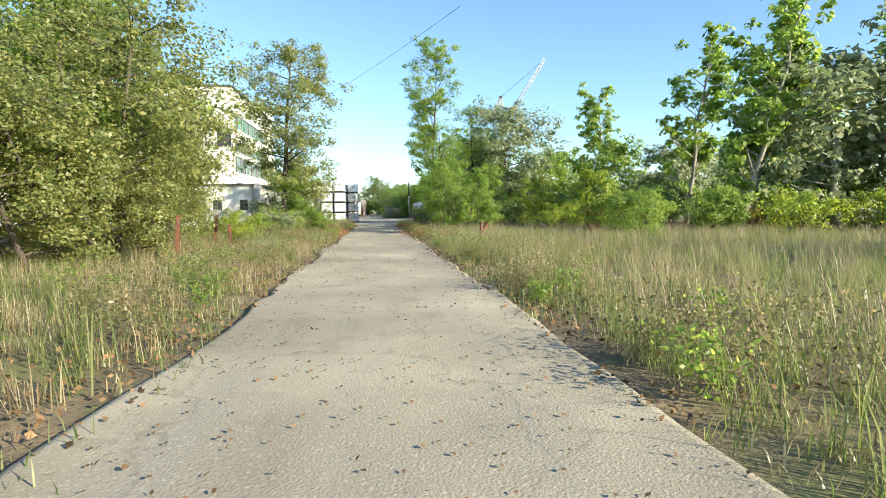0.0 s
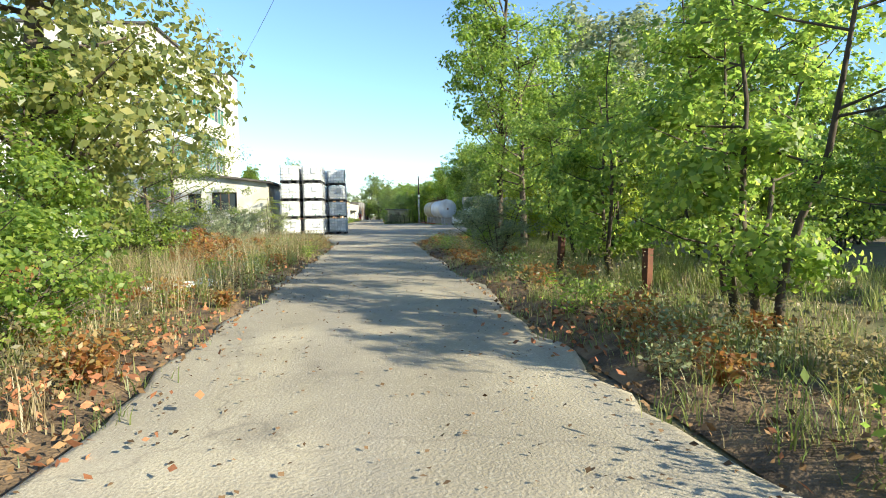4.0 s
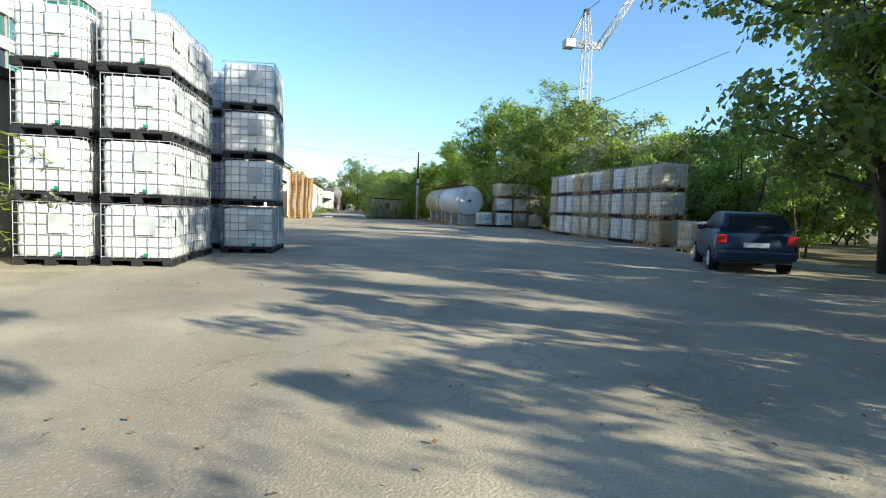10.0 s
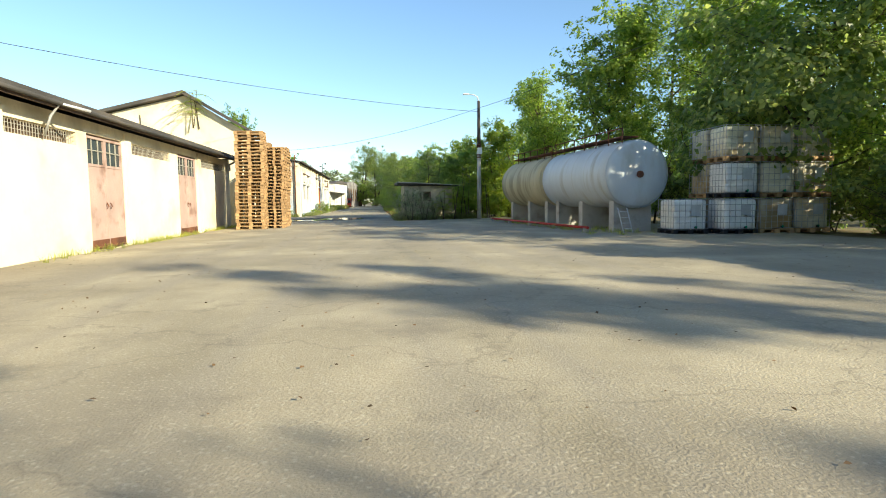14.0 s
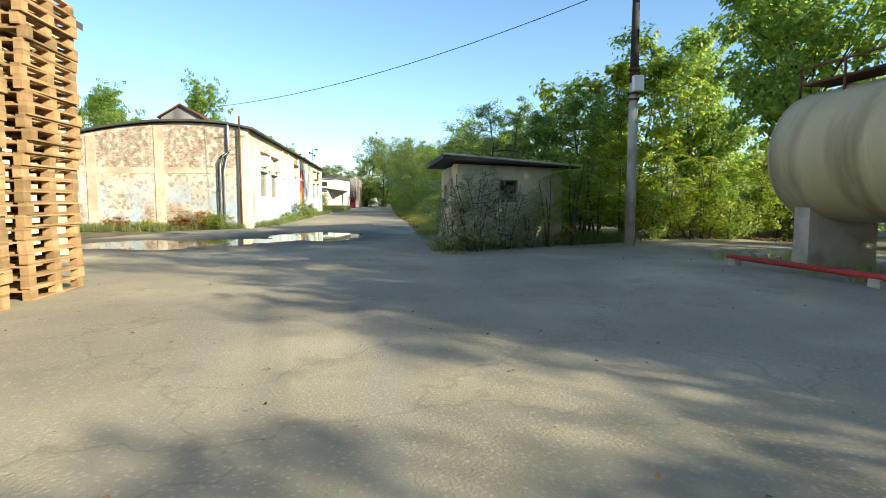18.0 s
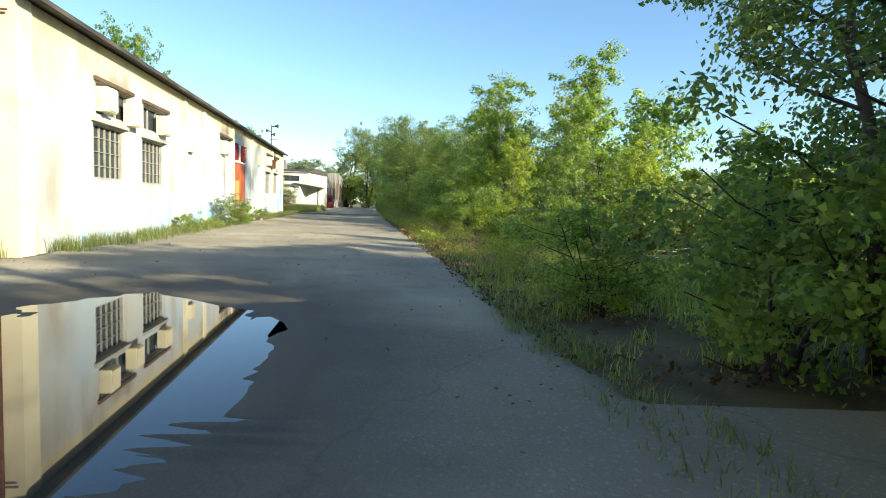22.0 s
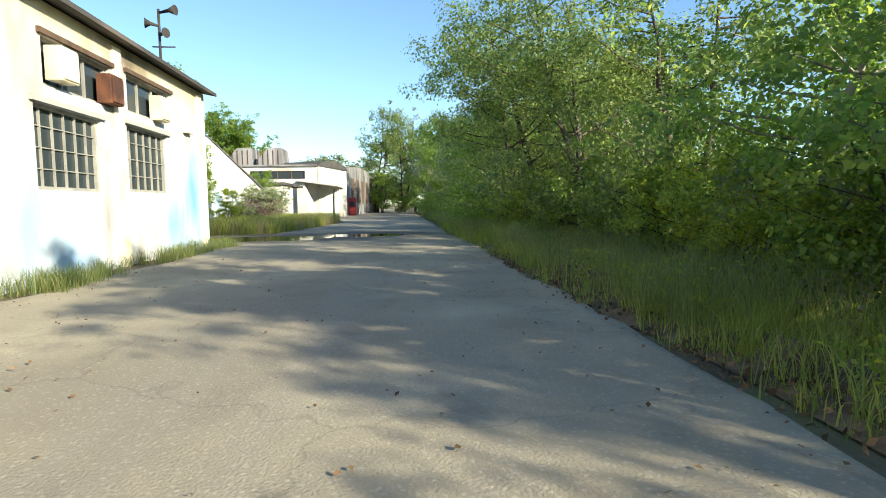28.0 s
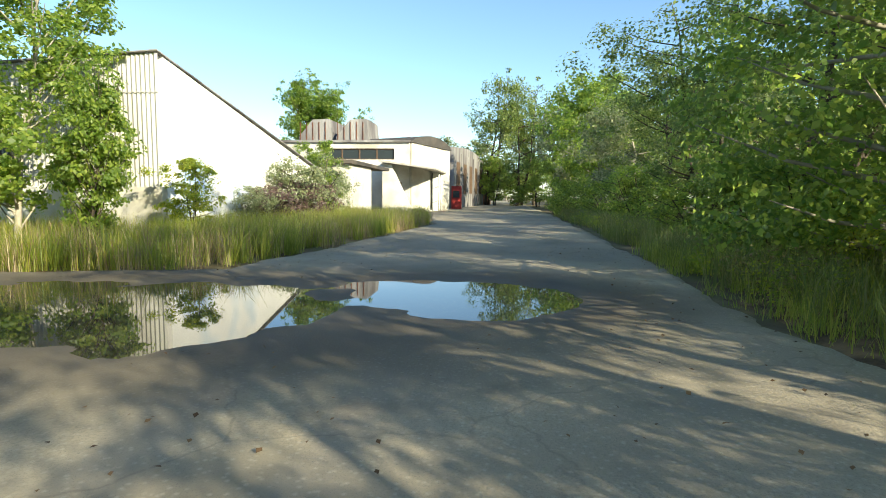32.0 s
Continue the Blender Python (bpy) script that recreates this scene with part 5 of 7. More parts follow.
def brick_wall_mat(pieces):
    """Brick courses under worn limewash: bare red-brown in patches high up, blue wash low down."""
    m = bpy.data.materials.new("limewashed_brickwork")
    m.use_nodes = True
    n, l = m.node_tree.nodes, m.node_tree.links
    b = n["Principled BSDF"]
    b.inputs["Roughness"].default_value = 0.92
    geo = n.new("ShaderNodeNewGeometry")
    sep = n.new("ShaderNodeSeparateXYZ")
    l.new(geo.outputs["Position"], sep.inputs[0])
    com = n.new("ShaderNodeCombineXYZ")
    l.new(sep.outputs["X"], com.inputs[0])
    l.new(sep.outputs["Z"], com.inputs[1])
    br = n.new("ShaderNodeTexBrick")
    br.inputs["Scale"].default_value = 1.0
    br.inputs["Brick Width"].default_value, br.inputs["Row Height"].default_value, br.inputs["Mortar Size"].default_value = 0.26, 0.077, 0.011
    br.inputs["Color1"].default_value, br.inputs["Color2"].default_value, br.inputs["Mortar"].default_value = (0.50, 0.38, 0.29, 1), (0.42, 0.29, 0.21, 1), (0.46, 0.42, 0.35, 1)
    l.new(com.outputs[0], br.inputs["Vector"])
    def noise_at(scale, detail=6.0):
        t = n.new("ShaderNodeTexNoise")
        t.inputs["Scale"].default_value, t.inputs["Detail"].default_value = scale, detail
        l.new(geo.outputs["Position"], t.inputs["Vector"])
        return t.outputs["Fac"]
    def rng_(v, lo, hi, top=1.0):
        r = n.new("ShaderNodeMapRange")
        r.inputs["From Min"].default_value, r.inputs["From Max"].default_value, r.inputs["To Max"].default_value = lo, hi, top
        l.new(v, r.inputs["Value"])
        return r.outputs[0]
    def mix(fac, a, col):
        x = n.new("ShaderNodeMix")
        x.data_type = "RGBA"
        l.new(fac, x.inputs[0])
        l.new(a, x.inputs[6])
        if hasattr(col, "links"):
            l.new(col, x.inputs[7])
        else:
            x.inputs[7].default_value = (*col, 1)
        return x.outputs[2]
    def mul(a, c_):
        q = n.new("ShaderNodeMath")
        q.operation = "MULTIPLY"
        l.new(a, q.inputs[0])
        l.new(c_, q.inputs[1])
        return q.outputs[0]
    bare_col = br.outputs["Color"]
    if pieces:
        bare_col = n.new("ShaderNodeMix")
        bare_col.data_type = "RGBA"
        bare_col.inputs[6].default_value, bare_col.inputs[7].default_value = (0.44, 0.36, 0.28, 1), (0.24, 0.165, 0.115, 1)
        l.new(rng_(noise_at(6.0, 2.0), 0.35, 0.65), bare_col.inputs[0])
        bare_col = bare_col.outputs[2]
    wash = n.new("ShaderNodeMix")
    wash.data_type = "RGBA"
    wash.inputs[6].default_value, wash.inputs[7].default_value = (0.60, 0.56, 0.48, 1), (0.48, 0.42, 0.33, 1)
    l.new(rng_(noise_at(2.2), 0.4, 0.7), wash.inputs[0])
    high = n.new("ShaderNodeMath")
    high.operation = "MULTIPLY_ADD"
    l.new(rng_(sep.outputs["Z"], 2.2, 3.0, 1.0), high.inputs[0])
    high.inputs[1].default_value = 0.12
    l.new(noise_at(5.5, 12.0), high.inputs[2])
    worn = rng_(high.outputs[0], 0.62, 0.50, 0.9)
    c_ = mix(worn, bare_col, wash.outputs[2])
    blue = mul(rng_(sep.outputs["Z"], 2.4, 1.0), rng_(noise_at(0.7), 0.40, 0.58, 0.8))
    c_ = mix(blue, c_, (0.36, 0.47, 0.60))
    bare = mul(rng_(sep.outputs["Z"], 1.5, 0.8), rng_(noise_at(0.42, 8.0), 0.50, 0.58))
    c_ = mix(bare, c_, bare_col)
    l.new(c_, b.inputs["Base Color"])
    bp = n.new("ShaderNodeBump")
    bp.inputs["Strength"].default_value, bp.inputs["Distance"].default_value = 0.5, 0.012
    if pieces:
        l.new(noise_at(40.0), bp.inputs["Height"])
    else:
        bp.invert = True
        l.new(br.outputs["Fac"], bp.inputs["Height"])
    l.new(bp.outputs[0], b.inputs["Normal"])
    return m


M_GABLE = brick_wall_mat(False)
M_GBRICK = brick_wall_mat(True)
M_LIME = lime_mat()
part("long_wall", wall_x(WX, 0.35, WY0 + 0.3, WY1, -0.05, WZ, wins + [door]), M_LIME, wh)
# end wall with an arched head
arc = [(WX, WZ)] + [(x, 4.68 - 0.028 * (x + 8.2) ** 2) for x in [WX - 0.9 - 0.75 * k for k in range(16)]]
part("end_wall", prism([(WX, -0.05)] + arc + [(arc[-1][0], -0.05)], "y", WY0, WY0 + 0.3), M_GABLE, wh)
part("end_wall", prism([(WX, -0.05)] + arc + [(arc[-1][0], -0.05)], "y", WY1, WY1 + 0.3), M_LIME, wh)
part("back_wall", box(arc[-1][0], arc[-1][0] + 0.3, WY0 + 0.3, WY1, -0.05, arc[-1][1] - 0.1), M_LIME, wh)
top = [(WX + 0.32, WZ - 0.02)] + [(x, z + 0.05) for x, z in arc[1:]] + [(arc[-1][0] - 0.3, arc[-1][1] - 0.1)]
part("roof", prism([(x, z + 0.09) for x, z in top] + [(x, z) for x, z in top[::-1]], "y", WY0 - 0.22, WY1 + 0.5), M_ROOF, wh, "dark curved felt roof")
for x in (-9.35, -12.2, -15.2):
    part("pier", box(x - 0.2, x + 0.2, WY0 - 0.03, WY0 - 0.001, -0.05, 4.5 - 0.028 * (x + 8.2) ** 2), M_PIER, wh, "cream brick pier")
part("lintel_band", box(-16.8, WX - 0.5, WY0 - 0.022, WY0 - 0.001, 2.45, 2.7), M_PIER, wh, "cream plaster band")
part("corner_pier", box(WX - 0.45, WX + 0.03, WY0 - 0.05, WY0 + 0.45, -0.05, WZ), M_CREAM, wh)
for y in (170.6, 173.0, 177.75, 182.4, 189.65, 194.5):
    part("pier", box(WX, WX + 0.045, y - 0.17, y + 0.17, -0.05, WZ - 0.1), M_CREAM, wh)
for k, w in enumerate(wins):
    low = w[2] < 2
    window_unit(wh, "x", WX, w[0], w[1], w[2], w[3], 6 if low else 3, 4 if low else 1, M_FRAME, bar=0.016 if low else 0.05, deep=0.14)
    part("lintel", box(WX, WX + 0.06, w[0] - 0.1, w[1] + 0.1, w[3], w[3] + 0.09), M_DKFRAME if not low else M_CONC, wh)
for y, z in ((164.25, 2.95), (165.75, 2.82), (168.05, 2.86), (175.6, 2.95), (187.35, 3.2), (188.95, 3.12), (191.3, 3.15)):
    fan = new("extractor_box")
    fan.parent = wh
    tagged(fan, "cream metal extractor box")
    part("housing", bbox(WX - 0.05, WX + 0.22, y, y + 0.5, z, z + 0.55, 0.015), M_CREAM if y != 188.95 else M_RUST, fan)
    part("flap", bbox(WX + 0.222, WX + 0.25, y + 0.04, y + 0.46, z + 0.03, z + 0.5, 0.008), M_CREAM if y != 188.95 else M_RUST, fan)
for y, z in ((170.9, 2.62), (184.2, 3.0), (193.2, 3.1)):
    part("meter_box", bbox(WX, WX + 0.14, y, y + 0.45, z, z + 0.5, 0.01), M_CREAM, wh, "cream metal box")
gate = new("gate")
gate.parent = wh
tagged(gate, "orange-red steel gate with a plywood wicket and louvred transom")
part("panel", box(WX - 0.14, WX - 0.10, 178.29, 179.65, 0.02, 2.8), M_REDDOOR, gate)
part("panel", box(WX - 0.14, WX - 0.10, 179.67, 181.03, 0.02, 2.8), M_REDDOOR, gate)
for y in (178.33, 179.6, 179.72, 180.98):
    part("stile", box(WX - 0.098, WX - 0.075, y - 0.035, y + 0.035, 0.02, 2.8), M_REDDOOR, gate)
part("wicket", box(WX - 0.072, WX - 0.045, 178.6, 179.5, 0.1, 1.95), M_PLYWOOD, gate, "raw plywood wicket door")
for y0, y1 in ((178.29, 179.4), (179.75, 181.03)):
    for k in range(9):
        part("louvre", box(WX - 0.14, WX - 0.06 + 0.02 * (k % 2), y0, y1, 2.96 + k * 0.075, 3.005 + k * 0.075), M_REDP, gate)
part("transom", box(WX - 0.15, WX - 0.05, 178.25, 181.07, 2.81, 2.9), M_WHITEP, gate)
part("louvre_post", box(WX - 0.12, WX - 0.04, 179.42, 179.73, 2.9, 3.69), M_WHITEP, gate)
# pipes on the corner, monitors on the roof
for k in range(4):
    x = -6.55 - 0.09 * k
    part("cable_run", tube([(x, WY0 - 0.1, 0.1), (x, WY0 - 0.1, 2.6 + 0.12 * k), (x + 0.12, WY0 - 0.1, 3.2), (-6.25, WY0 - 0.1, 3.5)], 0.028, 6), M_TAR if k % 2 else M_CAGE, wh)
part("downpipe", tube([(-5.85, WY0 - 0.14, 0.0), (-5.85, WY0 - 0.14, 5.0)], 0.045, 8), M_RUST, wh, "rusty standpipe")
part("downpipe", tube([(-6.35, WY0 - 0.12, 3.4), (-6.35, WY0 - 0.12, 4.7)], 0.05, 8), M_CAGE, wh)
part("bracket", tube([(-6.8, WY0 - 0.12, 4.1), (-5.6, WY0 - 0.12, 4.12)], 0.02, 6), M_RUST, wh)


def monitor(x, y, w, d, h, z):
    """A gabled roof light with glazed sides."""
    root = new("roof_monitor")
    root.parent = wh
    part("glazed_front", prism([(x - w / 2, z), (x - w / 2, z + h * 0.55), (x, z + h), (x + w / 2, z + h * 0.55), (x + w / 2, z)], "y", y, y + d), M_GREYOLD, root)
    part("roof_sheet", prism([(x - w / 2 - 0.15, z + h * 0.52), (x, z + h + 0.02), (x + w / 2 + 0.15, z + h * 0.52), (x + w / 2 + 0.15, z + h * 0.52 + 0.06), (x, z + h + 0.1), (x - w / 2 - 0.15, z + h * 0.52 + 0.06)], "y", y - 0.15, y + d + 0.15), M_RUST, root)
    for k in range(5):
        u = x - w / 2 + w * k / 4
        part("bar", box(u - 0.03, u + 0.03, y - 0.04, y - 0.005, z, z + h * 0.5), M_RUST, root)


monitor(-9.4, 164.4, 1.9, 3.0, 1.3, 4.62)
monitor(-8.4, 173.0, 1.8, 3.0, 1.1, 4.62)
mast = thing("siren_mast", "thin steel mast with horn loudspeakers on the warehouse roof", "mast")
part("mast_tube", tube([(-6.3, 194.0, 4.5), (-6.3, 194.0, 6.5)], 0.035, 6), M_TAR, mast)
for dx, dz in ((0.28, 1.55), (-0.2, 1.2), (0.12, 0.95)):
    part("horn", tube([(-6.3, 194.0, 4.85 + dz), (-6.3 + dx, 193.95, 4.9 + dz), (-6.3 + dx * 1.7, 193.9, 4.9 + dz)], [0.03, 0.05, 0.14], 10), M_TAR, mast)
part("bracket", tube([(-6.5, 194.0, 5.5), (-5.9, 194.0, 5.5)], 0.02, 6), M_TAR, mast)

# ---- sheet-clad shed, office, far sheds ----
# the blue patches put the bushes' shadow into the wall's colour
M_SHEDW = mat("white_wall_with_blue_shade", (0.80, 0.79, 0.76), 0.92, var=0.05, scale=0.9, fine=14, bump=0.3, stain=(0.38, 0.52, 0.68), stain_amt=0.35, stain_scale=0.35)
shed = thing("sheet_shed", "white shed with grey corrugated gable and blue shade painted on its wall", "shed")
SX, SY = -9.0, 206.1
part("side_wall", prism([(SY + 0.25, -0.05), (SY + 0.25, 4.56), (213.75, 3.08), (219.8, 1.9), (219.8, -0.05)], "x", SX - 0.25, SX), M_SHEDW, shed)
part("base_wall", box(-24.0, SX, SY, SY + 0.25, -0.05, 1.35), M_PLASTER, shed)
sheet = bmesh.new()
prev = None
for k in range(int(14.4 / 0.06) + 1):
    x = SX - k * 0.06
    yy = SY + (0.0 if k % 2 else 0.035)
    top = 4.6 - 0.05 * (SX - x)
    cur = (sheet.verts.new((x, yy, 1.35)), sheet.verts.new((x, yy, top)))
    if prev:
        sheet.faces.new((prev[0], cur[0], cur[1], prev[1]))
    prev = cur
part("gable_sheet", sheet, M_SHEET, shed, "grey corrugated cladding")
part("sheet_seam", box(-24.0, SX + 0.02, SY - 0.02, SY - 0.008, 3.65, 3.67), M_SHEET, shed)
part("gable_backing", prism([(SX - 0.26, 1.35), (SX - 0.26, 4.55), (-24.0, 3.8), (-24.0, 1.35)], "y", SY + 0.06, SY + 0.25), M_GREYOLD, shed)
bm = bmesh.new()
q = [bm.verts.new((x, y, z + dz)) for dz in (0.0, 0.03) for x, y, z in ((SX + 0.06, SY - 0.08, 4.63), (SX + 0.15, 220.0, 1.95), (-24.2, 220.0, 1.2), (-24.2, SY - 0.08, 3.88))]
for f in ((0, 3, 2, 1), (4, 5, 6, 7), (0, 1, 5, 4), (1, 2, 6, 5), (2, 3, 7, 6), (3, 0, 4, 7)):
    bm.faces.new([q[i] for i in f])
part("roof", bm, M_GREYOLD, shed, "thin grey sheet roof")
w = window_unit(shed, "y", SY - 0.02, -13.9, -12.8, 1.55, 2.7, 2, 2, M_DKFRAME, deep=0.02)

off = thing("office_building", "low white office with canopy porch and clerestory windows", "office building")
OX, OY = -7.3, 221.2
part("front_wall", wall_y(OY, 0.25, -17.0, -8.3, -0.05, 2.75, [(-9.7, -8.75, 1.1, 2.25), (-13.2, -11.6, 1.1, 2.25)]), M_PLASTER, off)
window_unit(off, "y", OY, -9.7, -8.75, 1.1, 2.25, 2, 2, M_WHITEP, bar=0.06)
window_unit(off, "y", OY, -13.2, -11.6, 1.1, 2.25, 3, 1, M_WHITEP, bar=0.06)
part("flat_roof", box(-17.3, -8.1, OY - 0.25, 230.5, 2.76, 2.95), M_ROOF, off)
part("side_wall", box(-8.55, -8.3, OY + 0.25, 226.0, -0.05, 2.75), M_PLASTER, off)
HALL = (-7.3, 233.8)
part("hall_front", wall_y(HALL[1], 0.3, -19.0, HALL[0], -0.05, 5.1, [(-13.6, -8.4, 3.75, 4.55)]), M_PLASTER, off)
window_unit(off, "y", HALL[1], -13.6, -8.4, 3.75, 4.55, 4, 1, M_DKFRAME, bar=0.1)
arc2 = [(0.32, 5.1)] + [(6.0 * k / 10, 5.1 + 0.55 * math.sin(math.pi * k / 10)) for k in range(1, 10)] + [(6.0, 4.9)]
GABLE_TURN = radians(-24)
turned(part("arched_side", prism([(0.32, -0.05)] + arc2 + [(6.0, -0.05)], "x", -0.3, 0.0), M_PLASTER, off), *HALL, GABLE_TURN)
turned(part("hall_roof", prism([(0.1, 5.02), (0.1, 5.12)] + [(y_, z_ + 0.03) for y_, z_ in arc2] + [(6.1, 4.9), (6.1, 4.8)], "x", -11.0, 0.12), M_ROOF, off), *HALL, GABLE_TURN)
part("cornice", box(-19.0, HALL[0] + 0.1, HALL[1] - 0.2, HALL[1] - 0.002, 4.98, 5.14), M_GREYOLD, off)
part("canopy", prism([(-9.1, 3.48), (-9.1, 3.6), (-5.1, 3.06), (-5.1, 2.94)], "y", 231.6, 241.0), M_CONC, off, "sloping concrete porch canopy")
part("porch_wall", prism([(-8.9, -0.05), (-8.9, 3.4), (-8.3, 3.3), (-6.7, -0.05)], "y", 232.0, 232.3), M_PLASTER, off)
part("porch_back", box(-8.95, -8.7, 232.3, 233.6, -0.05, 3.4), M_PLASTER, off)
part("porch_door", box(-7.9, -7.84, 233.0, 233.75, 0.02, 2.1), M_DKFRAME, off)
for y in (236.4, 237.9, 239.4, 240.8):
    part("porch_post", tube([(-5.4, y, 0), (-5.4, y, 3.0)], 0.06, 8), M_WHITEP, off)
for z in (0.9, 2.0):
    part("porch_rail", tube([(-5.4, 236.4, z), (-5.4, 240.8, z)], 0.03, 6), M_WHITEP, off)
part("porch_glazing", box(-5.95, -5.92, 236.4, 240.8, 0.1, 2.9), M_GLASS, off)
for x in (-15.2, -12.2):
    part("skylight", prism([(x - 1.3, 5.1), (x - 1.3, 5.7), (x - 0.2, 7.0), (x + 1.1, 7.05), (x + 1.3, 5.1)], "y", 236.5, 240.5), M_GREYOLD, off)
    for k in range(5):
        part("skylight_bar", box(x - 1.2 + 0.5 * k, x - 1.14 + 0.5 * k, 236.44, 236.49, 5.1, 6.8), M_RUST, off)
kiosk = thing("red_vending_machine", "red metal vending cabinet beside the porch", "cabinet")
part("cabinet_body", bbox(-4.95, -4.1, 242.2, 243.0, 0.0, 2.0, 0.03), M_REDP, kiosk)
part("door_panel", bbox(-4.85, -4.2, 242.17, 242.2, 0.15, 1.85, 0.01), M_REDP, kiosk)
part("window_strip", bbox(-4.8, -4.25, 242.15, 242.17, 1.0, 1.6, 0.005), M_GLASS, kiosk)

far = thing("dark_shed", "dark streaked plaster shed with curved roof", "shed", at=Matrix.Translation((-4.9, 243.8, 0)) @ Matrix.Rotation(radians(-5), 4, "Z"))
arc3 = [(0.0, 5.5)] + [(22.0 * k / 10, 5.5 + 0.5 * math.sin(math.pi * k / 10)) for k in range(1, 10)] + [(22.0, 5.4)]
part("side_wall", prism([(0.3, -0.05)] + [(max(0.3, y_), z_) for y_, z_ in arc3] + [(22.0, -0.05)], "x", -0.3, 0.0), M_GREYOLD, far)
part("front_wall", box(-10.0, 0.0, 0.0, 0.298, -0.05, 5.5), M_GREYOLD, far)
part("roof", prism([(y_, z_ + 0.04) for y_, z_ in arc3] + [(22.0, 5.25), (0.0, 5.3)], "x", -10.0, -0.32), M_ROOF, far)
for k in range(5):
    part("blind_window", box(0.0, 0.04, 1.5 + 4.2 * k, 3.4 + 4.2 * k, 1.4, 4.3), M_DKFRAME, far)
    part("pilaster", box(0.0, 0.12, 4.2 + 4.2 * k - 0.2, 4.2 + 4.2 * k + 0.2, -0.05, 5.2), M_GREYOLD, far)
brk = thing("brick_shed", "low red-brown brick shed at the end of the lane", "shed")
part("front_wall", wall_y(268.0, 0.3, -8.0, -2.2, -0.05, 3.9, [(-5.0, -4.0, 0.0, 2.2)]), M_BRICK, brk)
part("side_wall", box(-2.5, -2.2, 268.3, 278.0, -0.05, 3.9), M_BRICK, brk)
part("roof", box(-8.2, -2.0, 267.8, 278.2, 3.9, 4.1), M_RUST, brk)
part("door", box(-5.0, -4.0, 268.1, 268.15, 0.0, 2.2), M_REDP, brk)

# ---- annex and factory block ----
ann = thing("annex", "low white plaster annex with mono-pitch felt roof", "annex")
AY = 98.3
part("front_wall", wall_y(AY, 0.25, -13.0, -6.7, -0.05, 3.3, [(-11.6, -10.8, 1.56, 2.85), (-10.15, -8.6, 1.65, 2.92)]), M_PLASTER, ann)
part("gable_strip", prism([(-6.7, 3.3), (-6.7, 3.48), (-13.0, 4.28), (-13.0, 3.3)], "y", AY, AY + 0.25), M_PLASTER, ann)
part("side_wall", box(-6.95, -6.7, AY + 0.25, 109.0, -0.05, 3.45), M_PLASTER, ann)
part("left_wall", wall_y(AY - 0.15, 0.25, -24.0, -13.0, -0.05, 4.3, [(-14.75, -13.85, 1.55, 2.7), (-17.6, -16.6, 1.55, 2.7)]), M_PLASTER, ann)
part("roof", prism([(-6.35, 3.44), (-6.35, 3.56), (-13.1, 4.44), (-24.2, 4.46), (-24.2, 4.32), (-13.1, 4.30)], "y", AY - 0.4, 109.2), M_ROOF, ann)
for u0, u1, z0, z1, c in ((-11.6, -10.8, 1.56, 2.85, 2), (-10.15, -8.6, 1.65, 2.92, 3)):
    window_unit(ann, "y", AY, u0, u1, z0, z1, c, 1, M_DKFRAME, bar=0.06)
for u0, u1 in ((-14.75, -13.85), (-17.6, -16.6)):
    window_unit(ann, "y", AY - 0.15, u0, u1, 1.55, 2.7, 2, 1, M_DKFRAME, bar=0.06)
part("concrete_duct", bbox(-13.0, -12.4, AY - 0.6, AY - 0.28, -0.05, 3.9, 0.03), M_CONC, ann, "grey concrete duct")
part("duct_hood", prism([(-13.1, 3.9), (-12.95, 4.55), (-12.4, 4.4), (-12.15, 3.9)], "y", AY - 0.68, AY - 0.25), M_CONC, ann)
part("back_wall", box(-24.0, -6.95, 108.8, 109.0, -0.05, 3.6), M_PLASTER, ann)

BX, BY0, BY1 = -19.1, 114.2, 140.2
blk = thing("factory_block", "four-storey pale concrete factory block with green glazed bands", "factory")
bands = [(13.2, 15.15), (9.9, 11.15), (7.05, 9.25), (3.6, 5.6)]
part("side_wall", wall_x(BX, 0.35, BY0 + 0.4, BY1, -0.05, 18.4, [(115.7, 138.6, a, b) for a, b in bands]), M_BLOCK, blk)
part("front_wall", wall_y(BY0, 0.4, -60.0, BX, -0.05, 18.4, [(-21.1, -19.25, 10.3, 12.3), (-40.5, -36.5, 10.6, 13.0), (-52, -48, 10.6, 13)]), M_BLOCK, blk)
part("inner_back", box(BX - 3.0, BX - 2.8, BY0 + 0.4, BY1, 0, 18.2), M_DARK, blk)
part("roof", box(-60.0, BX + 0.25, BY0 - 0.2, BY1, 18.4, 18.6), M_ROOF, blk)
part("corner_strip", box(BX, BX + 0.08, BY0, BY0 + 0.7, -0.05, 18.4), M_BLOCK, blk)
part("stair_tower", box(-26.0, BX + 0.5, BY1, 144.0, -0.05, 20.4), M_BLOCK, blk)
part("tower_cap", box(-26.2, BX + 0.65, BY1 - 0.1, 144.2, 20.4, 20.55), M_ROOF, blk)
part("end_wall", box(-60.0, -26.0, BY1, BY1 + 0.4, -0.05, 18.4), M_BLOCK, blk)
frng = random.Random(8)
for bi, (a, b) in enumerate(bands):
    band = new("window_band")
    band.parent = blk
    n = 16
    for k in range(n):
        y0, y1 = 115.7 + 22.9 * k / n, 115.7 + 22.9 * (k + 1) / n
        part("pane", box(BX - 0.2, BX - 0.18, y0 + 0.04, y1 - 0.04, a + 0.05, b - 0.05), (M_GREEN if frng.random() < 0.72 else M_GLASS) if bi == 0 else (M_TEAL if frng.random() < 0.75 else M_GLASS), band)
        part("mullion", box(BX - 0.17, BX - 0.08, y0 - 0.04, y0 + 0.04, a, b), M_FRAME, band)
